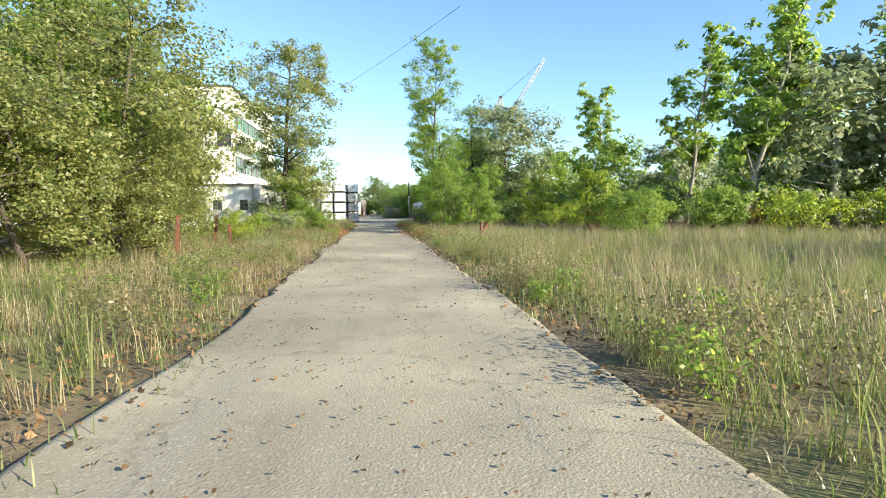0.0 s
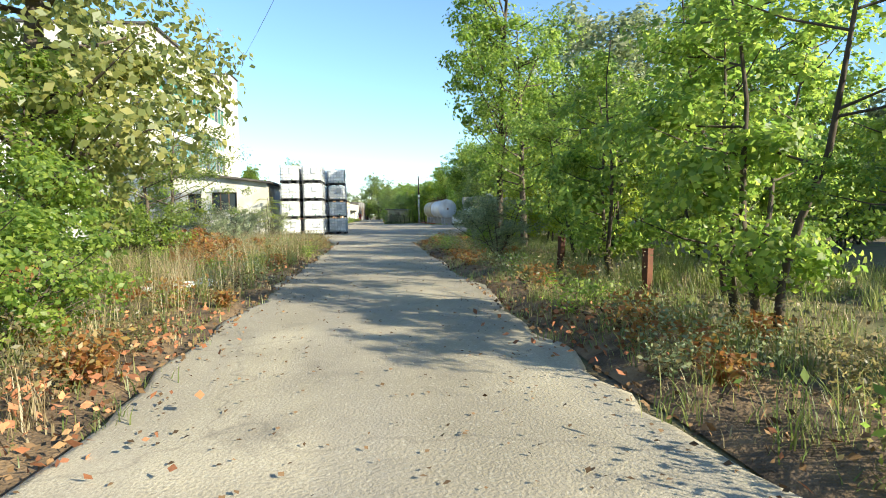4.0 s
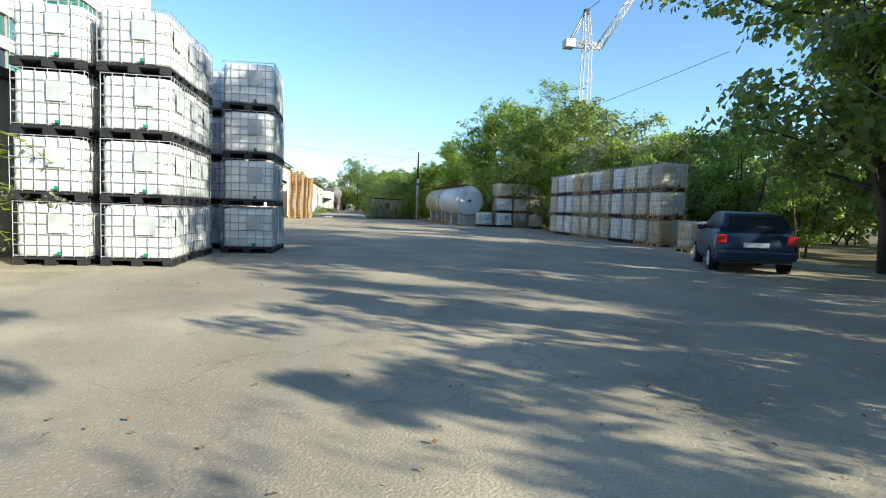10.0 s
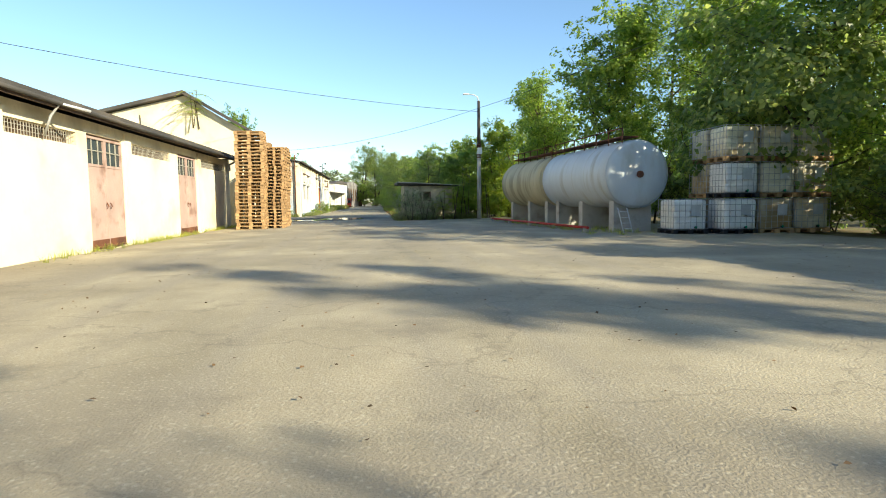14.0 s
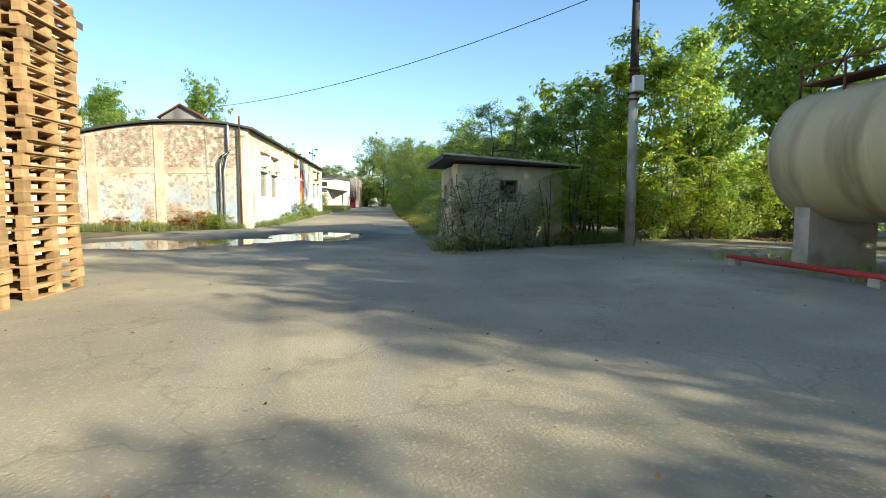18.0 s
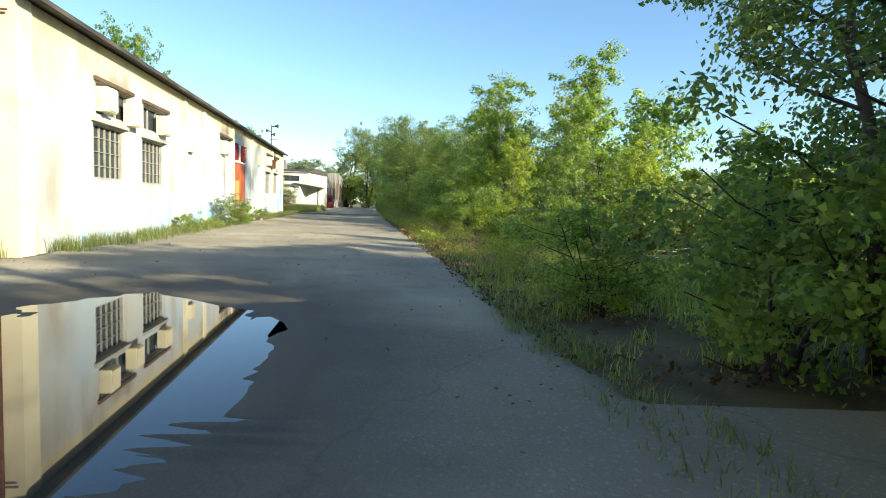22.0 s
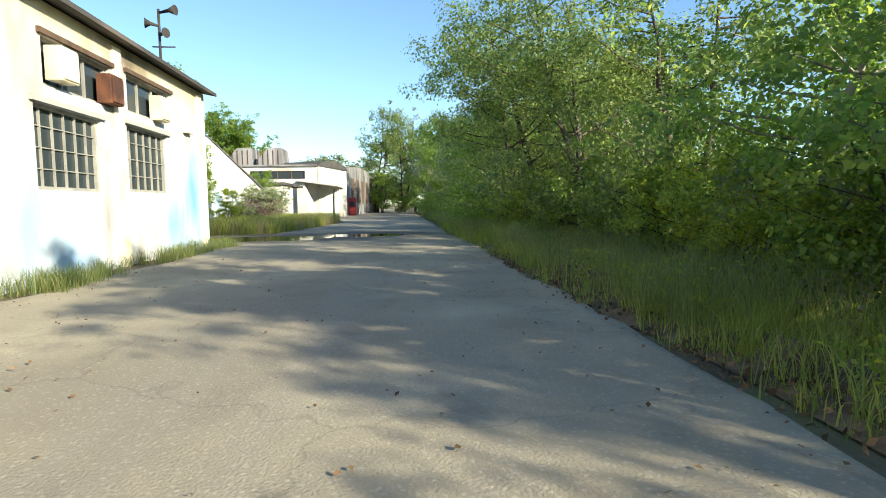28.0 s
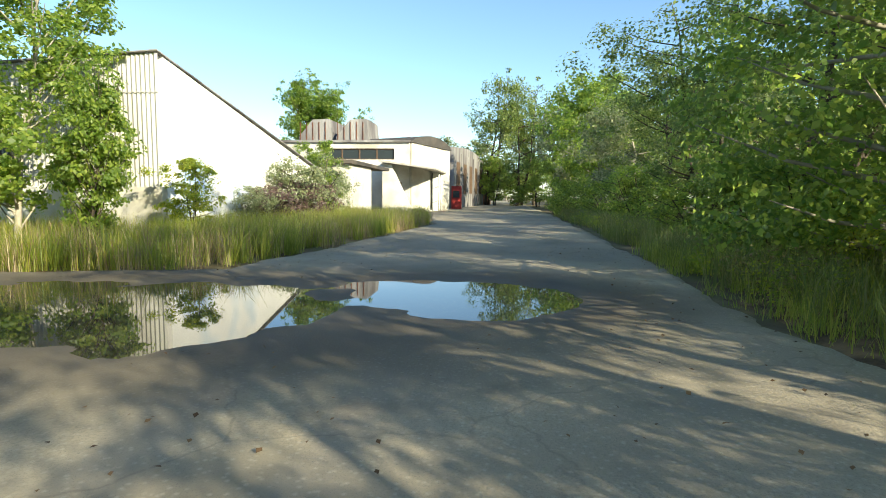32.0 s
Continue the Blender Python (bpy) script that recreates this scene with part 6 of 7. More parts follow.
for x0, x1 in ((-21.1, -19.25), (-40.5, -36.5), (-52, -48)):
    window_unit(blk, "y", BY0, x0, x1, 10.3 if x0 > -23 else 10.6, 12.3 if x0 > -23 else 13.0, 3, 2, M_DKFRAME, bar=0.1)
for z in (6.4, 12.0, 16.3):
    part("panel_joint", box(BX, BX + 0.012, BY0 + 0.7, BY1, z, z + 0.05), M_GREYOLD, blk)
for k in range(7):
    part("bolt_row", box(BX, BX + 0.02, 115.7 + 3.8 * k - 0.05, 115.7 + 3.8 * k + 0.05, 15.4, 18.2), M_BLOCK, blk)

# ---- parked car, crane, posts ----


def make_car(x, y):
    """A hatchback seen from behind; origin at the rear axle's middle on the ground, nose to +y."""
    root = thing("parked_car", "dark blue hatchback parked under the trees, rear seen", "car", at=pose(x, y, 0.0, 0, 0, -26))
    M_BODY = mat("dark_blue_car_paint", (0.02, 0.035, 0.07), 0.3, 0.2, var=0.06, scale=2, fine=30, bump=0.0, spec=0.6)
    M_TAIL = mat("red_tail_lamp", (0.5, 0.03, 0.025), 0.25, var=0.05, bump=0.0)
    M_TYRE = mat("tyre_rubber", (0.02, 0.02, 0.02), 0.85, var=0.1, bump=0.1)
    secs = [(-0.75, 0.35, 0.62, 0.76), (-0.72, 0.28, 0.92, 0.82), (-0.45, 0.25, 0.98, 0.84), (0.6, 0.22, 1.0, 0.85), (2.0, 0.22, 0.97, 0.85), (2.7, 0.24, 0.90, 0.83), (3.2, 0.3, 0.74, 0.74), (3.32, 0.36, 0.6, 0.62)]
    def loft(rows, material, name, label=""):
        bm = bmesh.new()
        rings = []
        for yy, zb, zt, w in rows:
            pr = [(-w * 0.9, zb), (-w, zb + 0.12), (-w, (zb + zt) / 2), (-w * 0.97, zt - 0.06), (-w * 0.9, zt), (w * 0.9, zt), (w * 0.97, zt - 0.06), (w, (zb + zt) / 2), (w, zb + 0.12), (w * 0.9, zb)]
            rings.append([bm.verts.new((px, yy, pz)) for px, pz in pr])
        k = len(rings[0])
        for r0, r1 in zip(rings, rings[1:]):
            for i in range(k):
                bm.faces.new((r0[i], r0[(i + 1) % k], r1[(i + 1) % k], r1[i])).smooth = True
        bm.faces.new(rings[0])
        bm.faces.new(rings[-1][::-1])
        bmesh.ops.recalc_face_normals(bm, faces=bm.faces[:])
        return part(name, bm, material, root, label)
    body = loft(secs, M_BODY, "body")
    loft([(-0.62, 0.95, 1.0, 0.74), (-0.35, 0.95, 1.36, 0.66), (0.2, 0.95, 1.43, 0.64), (1.2, 0.95, 1.42, 0.64), (1.75, 0.95, 1.25, 0.68), (2.15, 0.95, 1.0, 0.74)], M_BODY, "cabin")
    rear = bmesh.new()
    q = [rear.verts.new(p) for p in ((-0.58, -0.595, 1.04), (0.58, -0.595, 1.04), (0.52, -0.4, 1.32), (-0.52, -0.4, 1.32))]
    rear.faces.new(q)
    bmesh.ops.solidify(rear, geom=rear.faces[:], thickness=0.012)
    part("rear_window", rear, M_GLASS, root)
    part("bumper", bbox(-0.82, 0.82, -0.84, -0.66, 0.34, 0.55, 0.05), M_BODY, root)
    part("number_plate", bbox(-0.26, 0.26, -0.772, -0.755, 0.62, 0.73, 0.004), M_WHITEP, root, "white number plate")
    for s in (-1, 1):
        part("tail_lamp", bbox(s * 0.71 - 0.1, s * 0.71 + 0.1, -0.775, -0.68, 0.7, 0.9, 0.02), M_TAIL, root, "red tail lamp")
        for yy in (0.0, 2.5):
            w = part("wheel", tube([(s * 0.66, yy, 0.3), (s * 0.86, yy, 0.3)], 0.3, 20), M_TYRE, root)
            part("rim", tube([(s * 0.855, yy, 0.3), (s * 0.87, yy, 0.3)], 0.19, 16), M_CAGE, w)
        part("mirror", bbox(s * 0.86 - 0.07, s * 0.86 + 0.07, 1.6, 1.72, 0.95, 1.08, 0.02), M_BODY, root)
    return root


make_car(9.3, 99.2)

crane = thing("harbour_crane", "pale lattice crane jib far behind the trees", "crane")
def lattice(a, b, w, name):
    a, b = Vector(a), Vector(b)
    d = (b - a)
    u = d.cross(Vector((0, 1, 0))).normalized() * w / 2
    v = Vector((0, w / 2, 0))
    bm = bmesh.new()
    n = 12
    for s, t in ((1, 1), (1, -1), (-1, 1), (-1, -1)):
        tube([a + u * s + v * t, b + u * s * 0.6 + v * t * 0.6], 0.07, 4, bm)
    for k in range(n):
        f0, f1 = k / n, (k + 1) / n
        for t in (1, -1):
            s = 1 if k % 2 else -1
            tube([a + d * f0 + u * s + v * t, a + d * f1 - u * s + v * t], 0.04, 4, bm, caps=False)
    part(name, bm, M_SHEET, crane)
CX, CY = 27.3, 153.0
lattice((CX, CY, -0.2), (CX, CY, 21.3), 1.4, "mast")
lattice((CX, CY, 21.3), (CX - 0.3, CY, 25.2), 0.9, "tower")
lattice((CX - 2.3, CY, 21.4), (CX - 0.4, CY, 25.2), 0.3, "backstay")
lattice((CX + 1.4, CY, 21.2), (CX + 9.2, CY, 33.5), 0.7, "jib")
lattice((CX - 2.6, CY, 21.4), (CX + 1.8, CY, 21.4), 0.7, "platform")
part("cabin", bbox(CX - 2.9, CX - 1.7, CY - 0.7, CY + 0.7, 20.9, 21.9, 0.08), M_SHEET, crane)
part("sheave", bbox(CX - 0.6, CX, CY - 0.3, CY + 0.3, 25.0, 25.6, 0.1), M_TAR, crane)
part("stay_cable", tube([(CX - 0.3, CY, 25.4), (CX + 8.8, CY, 33)], 0.035, 4), M_WIRE, crane)


def post(x, y, h, tilt, tx=0.0):
    root = thing("rusty_post", "short rusty red steel fence post", "post", "rusty posts along the verge")
    root.matrix_basis = pose(x, y, -0.1, tilt, tx, 20)
    bm = bmesh.new()
    box(-0.055, 0.055, -0.055, -0.045, 0, h, bm)
    box(-0.055, -0.045, -0.045, 0.055, 0, h, bm)
    box(0.045, 0.055, -0.045, 0.055, 0, h, bm)
    part("channel", bm, M_RUST, root)
    part("cap_plate", bbox(-0.065, 0.065, -0.065, 0.065, h, h + 0.02, 0.004), M_RUST, root)


for p in ((-5.25, 49.1, 1.25, 4, 3), (-6.4, 57.0, 1.25, -5, 6), (-5.43, 67.3, 1.05, 2, 0), (4.3, 57.0, 1.0, 0, 38), (4.55, 56.9, 0.85, 0, 0), (4.05, 72.3, 0.8, 3, 2), (4.16, 68.6, 0.75, -2, 4), (-4.9, 53.5, 0.9, 6, -3)):
    post(*p)
rub = random.Random(12)
for k in range(26):
    x, y = [(-3.2 + rub.gauss(0, 0.4), 70.6 + rub.gauss(0, 0.6)), (3.6 + rub.gauss(0, 0.4), 57.4 + rub.gauss(0, 0.5)), (-5.0 + rub.gauss(0, 0.25), 181.5 + rub.gauss(0, 0.6)), (2.3 + rub.gauss(0, 0.25), 149.6 + rub.gauss(0, 0.5)), (8.2 + rub.gauss(0, 0.6), 146.0 + rub.gauss(0, 0.4))][k % 5]
    s = rub.uniform(0.05, 0.16)
    bm = bmesh.new()
    bmesh.ops.create_icosphere(bm, subdivisions=1, radius=s)
    for v in bm.verts:
        v.co *= rub.uniform(0.7, 1.2)
        v.co.z *= 0.6
    ob = new("rubble_stone", mesh("rubble_stone", bm, M_RUBBLE))
    ob.matrix_basis = pose(x, y, s * 0.3, 0, 0, rub.uniform(0, 360))
    tagged(ob, "pale broken lump of rubble on the ground", "rubble", "rubble lumps")
bm = bmesh.new()
bmesh.ops.create_grid(bm, x_segments=8, y_segments=8, size=0.3)
for v in bm.verts:
    v.co.z = 0.14 + 0.10 * noise.noise((v.co.x * 6, v.co.y * 6, 4)) - 0.35 * v.co.xy.length_squared
bmesh.ops.solidify(bm, geom=bm.faces[:], thickness=0.01)
ob = new("plastic_sack", mesh("plastic_sack", bm, M_WHITEP))
ob.matrix_basis = pose(-3.0, 70.9, 0.0)
tagged(ob, "crumpled white plastic sack on the verge", "sack")

# concrete panel fence behind the hut
fence = thing("concrete_fence", "low grey concrete panel fence under the trees", "fence")
for k in range(6):
    x = 9.9 + 2.05 * k
    part("panel", bbox(x + 0.08, x + 1.97, 152.5, 152.58, -0.05, 1.72 + 0.02 * (k % 3), 0.012), M_CONC, fence)
    part("post", bbox(x - 0.07, x + 0.07, 152.46, 152.62, -0.05, 1.85, 0.015), M_CONC, fence)

# ---- trees and bushes in their places ----
# right of the lane before the yard
scatter(["poplar"], [(26, 70, 1.15), (26, 78, 1.2), (20.5, 63, 1.1), (30, 66, 1.2), (12, 97, 0.85)])
scatter(["greytree"], [(15.2, 93.5, 1.45), (30, 90), (38, 95)])
put_tree(P["poplar"], 25.0, 97.0, 1.4, 1.0)
scatter(["aspen"], [(17, 98, 0.9), (21, 106), (35, 75), (28, 110), (24, 92)])
scatter(["young"], [(3.9, 65.9, 0.7), (4.2, 63.6, 0.58), (5.6, 62.6, 0.6), (5.6, 68.5, 0.85), (4.6, 71, 0.85), (7.2, 70, 0.75), (5.6, 75, 0.8), (8.2, 74, 0.7)])
scatter(["yellow"], [(11, 70, 0.9), (7.5, 77.5, 0.9), (13, 75, 0.9), (9.5, 80, 0.8), (6.8, 85.2, 0.95), (7.6, 88.4, 0.95), (12, 64, 0.7)])
put_tree(P["tallpoplar"], 5.0, 82.6, 1.0, 0.4)
put_tree(P["big"], 5.7, 81.4, 0.7, 2.4)
put_tree(P["big"], 10.6, 91.5, 0.95, 4.0)
put_tree(P["darktree"], 13.2, 99.2, 1.05, 1.1)
scatter(["bush", "yellowbush"], [(3.7, 79, 0.45), (14, 62), (12, 57), (17, 60), (20, 58), (23, 62), (10, 62), (26, 66), (15, 66), (18, 68), (21, 66), (16.5, 59.5, 0.9), (19, 62, 1.1), (12.5, 60, 0.9), (24, 58)])
scatter(["redbush"], [(12.5, 62.5, 1.0), (21.5, 63.5, 1.2)])
scatter(["yellowbush", "yellow"], [(7.2, 82.9, 0.9), (6.3, 87.0, 0.8), (9.8, 86.5, 0.9), (6.4, 83.6, 0.6)])
scatter(["greybush"], [(4.8, 86.4, 0.8), (5.8, 88.2, 0.95), (7.4, 90.0, 1.1), (9.4, 92.6, 1.1), (3.7, 77, 0.7)])
for k in range(46):
    put_tree(P["darkbush"], prng.uniform(27, 36), 48 + 3.6 * k, prng.uniform(1.3, 2.0), prng.uniform(0, 6.28))
for k in range(19):
    put_tree(P["darkbush"], 15.6 + prng.uniform(-0.4, 1.2), 107 + 1.9 * k, prng.uniform(0.9, 1.15), prng.uniform(0, 6.28))
for x, y, s in ((14, 88, 1.1), (16.5, 92, 1.2), (18, 96, 1.3), (15.5, 98, 1.1), (20, 90, 1.3), (22, 98, 1.4), (13.2, 84, 1.0), (18, 85, 1.3), (23, 84, 1.4), (17, 79, 1.2), (21, 75, 1.3),
                (11, 165, 0.7), (12.5, 162.5, 0.7), (10.5, 167.5, 0.9), (8.6, 165.5, 0.7), (13, 167, 1.0), (9, 178, 0.9), (11, 181, 1.0), (12.5, 176, 1.0), (10, 186, 0.9), (8.2, 183, 0.8), (12.5, 186, 1.0), (11.5, 171.5, 0.9), (13.5, 181.5, 1.1)):
    put_tree(P["darkbush"], x, y, s, 1.9 * x + y)
# left of the lane before the yard
scatter(["aspen"], [(-10.5, 53, 0.95), (-19, 55, 1.1), (-24, 46, 1.1)])
put_tree(P["olivetall"], -5.9, 71.2, 1.0, 5.2)
put_tree(P["lanedark"], -5.4, 75.5, 0.55, 1.8)
put_tree(P["olive"], -8.8, 57.0, 1.4, 3.2)
for kind, x, y, k, rz in (("olive", -8.0, 50.5, 1.15, 0.4), ("olive", -10.5, 54.5, 1.3, 1.4), ("olive", -6.9, 47.6, 0.85, 2.4), ("olive", -12.6, 49.0, 1.2, 3.4)):
    put_tree(P[kind], x, y, k, rz)
put_tree(P["aspen"], -17.5, 80.0, 0.9, 2.2)
put_tree(P["young"], -5.2, 70.0, 0.75, 2.2)
scatter(["olive", "yellow", "olive"], [(-6.0, 49.5, 0.65), (-7.6, 46.5, 0.75), (-11, 46.5, 0.8), (-7.4, 53.5, 0.7), (-17, 47), (-15.5, 52)])
scatter(["bush", "yellowbush"], [(-5.6, 57.5, 0.8), (-5.4, 65, 0.7), (-10, 60), (-13, 60)])
scatter(["fine", "redbush"], [(-4.8, 61.5, 0.6), (-5.6, 69.5, 0.7), (-7, 72, 0.8), (-5.0, 82, 0.6), (-6.5, 85, 0.7)])
scatter(["redbush", "bush"], [(-3.3, 66, 0.8), (-3.4, 73.4, 0.8), (-4.4, 76.2), (-3.6, 78.4, 0.7), (-5.8, 75.0), (-4.6, 62.8, 0.8)], 0.6, 0.9)
scatter(["fine"], [(-8.6, 96.9, 0.8), (-12.0, 96.8, 0.75), (-6.4, 95.8, 0.75), (-6.8, 90, 0.6), (-10.2, 96.2, 0.85), (-14.5, 94, 0.8), (-17, 93, 0.9), (-7.6, 94.5, 0.6)])
scatter(["yellow"], [(-10.3, 95.8, 0.5), (-18.5, 90, 0.8), (-15.5, 84, 0.8)])
# the wood behind the yard's far side
for kind, x, y, s, rz in (("darktree", 17, 113, 0.6, 0.3), ("greytree", 16.2, 118, 0.72, 1.3), ("darktree", 17.4, 123.5, 0.9, 2.3), ("big", 16.6, 129.5, 0.92, 3.0), ("aspen", 17.4, 134.5, 1.1, 4.1),
                          ("big", 15.6, 141.5, 0.85, 5.0), ("greytree", 15.6, 145.5, 0.42, 0.9), ("darktree", 24, 118, 0.7, 1.0), ("aspen", 25, 131, 0.9, 1.9), ("darktree", 27, 146, 0.7, 2.9),
                          ("darktree", 20, 105, 0.6, 3.3), ("young", 15.4, 104.5, 0.8, 4.4), ("aspen", 21, 150, 0.5, 5.4), ("young", 18, 157, 0.7, 1.2), ("poplar", 12.6, 156.5, 0.72, 0.4)):
    put_tree(P[kind], x, y, s, rz)
scatter(["bush", "young"], [(15.6, 108), (15.4, 113.5), (15.4, 118), (15.2, 122.5), (15.2, 126.5), (16.6, 129.5), (14.4, 136), (13.2, 139), (12.2, 141.5), (14.5, 147, 0.7), (15.9, 133.8, 0.9)])
for k, (x, y, s) in enumerate(((9.3, 154.6, 1.35), (11.2, 154.2, 1.4), (8.0, 154.6, 1.1), (15.5, 154.8, 0.8), (7.0, 153.4, 0.9), (13, 154.6, 0.9))):
    put_tree(P["yellow" if k % 3 == 0 else "young"], x, y, s, k * 1.7)
for kind, x, y, k, rz in (("densepoplar", 11.0, 147.0, 0.66, 0.7), ("densepoplar", 13.0, 143.6, 0.82, 3.7), ("big", 15.8, 137.5, 0.9, 2.7), ("darktree", 14.6, 131.5, 0.95, 4.7)):
    put_tree(P[kind], x, y, k, rz)
scatter(["hutshrub"], [(2.6, 147.8, 0.9), (3.35, 148.3, 0.8), (2.05, 147.95, 0.6), (4.1, 148.65, 0.5)], 0.95, 1.05)
put_tree(P["ailanthus"], 4.75, 149.0, 0.85, 0.6)
put_tree(P["ailanthus"], 5.45, 149.5, 1.05, 3.6)
put_tree(P["ailanthus"], 6.2, 150.0, 1.15, 2.6)
put_tree(P["ailanthus"], 7.9, 151.2, 1.1, 1.6)
put_tree(P["ailanthus"], 9.4, 152.0, 1.3, 2.6)
for kind, x, y, k in (("bush", 9.0, 151.6, 0.75), ("yellowbush", 10.2, 151.3, 0.85), ("ailanthus", 10.8, 151.7, 1.25), ("bush", 11.6, 151.4, 0.9), ("yellow", 12.4, 151.5, 0.55), ("ailanthus", 13.3, 151.5, 1.2), ("bush", 13.9, 151.2, 0.85), ("yellow", 8.3, 152.6, 0.7), ("bush", 15.2, 151.3, 1.0)):
    put_tree(P[kind], x, y, k, 2.3 * x)
put_tree(P["ailanthus"], -6.35, 97.55, 1.2, 0.3)
put_tree(P["ailanthus"], -8.6, 144.55, 0.9, 0.3, z=5.0)
scatter(["bush"], [(3.2, 154.0, 0.9), (2.9, 156.3, 0.6)])
put_tree(P["lane"], 6.2, 154.0, 0.7, 1.0)
put_tree(P["lanedark"], 4.3, 154.2, 0.62, 1.0)
# right of the lane beyond the hut
scatter(["young", "yellow", "yellow"], [(8.4, 166.5, 0.55), (12.5, 170, 0.7), (11.5, 163.5, 0.6), (5.2, 174.6, 0.6), (11.5, 176, 0.8)])
for kind, x, y, s, rz in (("lane", 5.2, 184.5, 0.95, 0.2), ("lanedark", 5.6, 188.5, 0.85, 1.2), ("lanedark", 5.0, 192.5, 0.95, 2.2), ("lanedark", 4.9, 197.2, 1.05, 3.2), ("lane", 4.9, 201.4, 1.15, 5.2), ("lane", 8.8, 194.5, 0.9, 4.2), ("greytree", 9.0, 200, 0.8, 2.7), ("lanedark", 5.9, 205.5, 1.1, 0.4)):
    put_tree(P[kind], x, y, s, rz)
scatter(["lanedark"], [(6.0, 211, 0.95), (6.4, 217, 0.85)])
scatter(["aspen", "greytree"], [(9, 213, 0.65), (6.6, 224, 0.75), (13, 206, 0.65), (6.2, 232, 1.0), (18, 196, 0.7), (6.7, 240, 1.1), (9, 250, 1.1), (12, 225, 0.8)])
scatter(["bush"], [(14, 163, 1.2), (15.5, 167, 1.3), (17, 171, 1.2), (17, 163, 1.3), (19, 168, 1.4), (20, 175, 1.4), (16.5, 178, 1.2), (12, 165, 1.0), (13.5, 168.5, 1.0), (22, 163, 1.4), (23, 170, 1.4), (21, 181, 1.4), (10.5, 164.5, 0.8), (11, 171, 0.9)])
scatter(["bush", "yellowbush", "bush"], [(4.9, 184, 0.8), (5.0, 187.6, 0.8), (5.0, 191, 0.9), (5.0, 195, 0.9), (4.8, 199, 0.9), (4.8, 203.5), (4.4, 208), (4.4, 214), (4.5, 221), (5.0, 182.5), (3.9, 173.5, 0.5), (4.4, 170.2, 0.6), (3.4, 177, 0.45), (4.2, 180), (4.8, 166, 0.5), (3.4, 161.5, 0.35), (4.0, 193, 0.5), (4.0, 197, 0.5), (6.0, 187, 1.2), (6.0, 194.5, 1.2), (3.0, 226), (3.2, 233)])
for k in range(30):
    y = 164.5 + 1.35 * k
    put_tree(P[("yellowbush", "bush", "yellowbush", "greybush")[k % 4]], 4.0 + 1.5 * prng.random() + (0.9 if y < 170 else 0.8 if y > 180 else 0.0), y, prng.uniform(0.45, 0.95), prng.uniform(0, 6.28))
for k in range(20):
    put_tree(P[("bush", "darkbush", "bush")[k % 3]], 6.4 + 2.4 * prng.random(), 167.5 + 1.55 * k, prng.uniform(0.6, 0.95), prng.uniform(0, 6.28))
scatter(["poplar"], [(6.5, 262, 1.1), (9, 258, 1.1), (10, 280, 1.2)], 0.97, 1.03)
for x, y, s, sz, rz in ((-2.4, 265, 1.45, 2.1, 0.3), (1.6, 264, 1.4, 2.0, 1.3), (3.6, 270, 1.4, 1.8, 2.3)):
    put_tree(P["lanedark"], x, y, s, rz, sz)
for x, y, s, sz, rz in ((-20.8, 250, 0.95, 1.0, 0.9), (-15.9, 250, 0.82, 0.9, 1.9)):
    put_tree(P["densepoplar"], x, y, s, rz, sz)
put_tree(P["densepoplar"], -17.3, 202.5, 0.7, 2.9, 1.08)
put_tree(P["densepoplar"], -28.6, 198.0, 0.7, 0.9, 0.95)
put_tree(P["densepoplar"], -26.2, 199.5, 0.7, 1.9, 1.0)
scatter(["bush", "young"], [(-1.5, 262, 1.0), (1.0, 260, 1.1), (3.5, 258, 1.2), (-3.4, 275, 1.2), (5, 252, 1.0)])
scatter(["aspen"], [(0.5, 320, 0.9), (-3, 326, 0.8), (4, 330, 1.0), (-10, 322, 0.9), (12, 318, 1.1), (20, 300, 1.2), (14, 290, 1.1)])
# left beyond the warehouse
put_tree(P["column"], -8.75, 203.2, 0.74, 0.7, 1.0)
put_tree(P["yellow"], -7.9, 205.6, 0.45, 0.5)
put_tree(P["youngpoplar"], -10.6, 203.5, 1.1, 2.0)
put_tree(P["young"], -10.9, 202.2, 0.5, 2.0)
scatter(["fine", "greybush"], [(-8.4, 212.5, 0.95), (-8.6, 210.2, 0.7), (-8.3, 214.6, 1.05), (-8.2, 216.6, 1.0), (-12.4, 220.2, 0.8), (-10.9, 220.3, 0.5)])
put_tree(P["young"], -9.0, 218.6, 0.72, 2.5)
put_tree(P["yellowbush"], -9.4, 219.9, 0.6, 2.5)
put_tree(P["plumbush"], -8.3, 211.6, 0.95, 0.5)
put_tree(P["plumbush"], -8.2, 213.6, 1.1, 2.5)
put_tree(P["poplar"], -21, 205, 0.8, 1.0)
scatter(["greytree"], [(-10.5, 285, 1.35), (-7, 292, 1.3), (-14, 290, 1.35)])
scatter(["poplar", "aspen"], [(-28, 150, 0.72), (-19, 176, 0.72), (-17.5, 182, 0.74), (-20.5, 190, 0.72), (-30, 170, 0.7)])
scatter(["bush"], [(-4.85, 174.9, 0.5), (-4.95, 182.6, 0.3), (-5.0, 169.3, 0.3)], 0.9, 1.1)
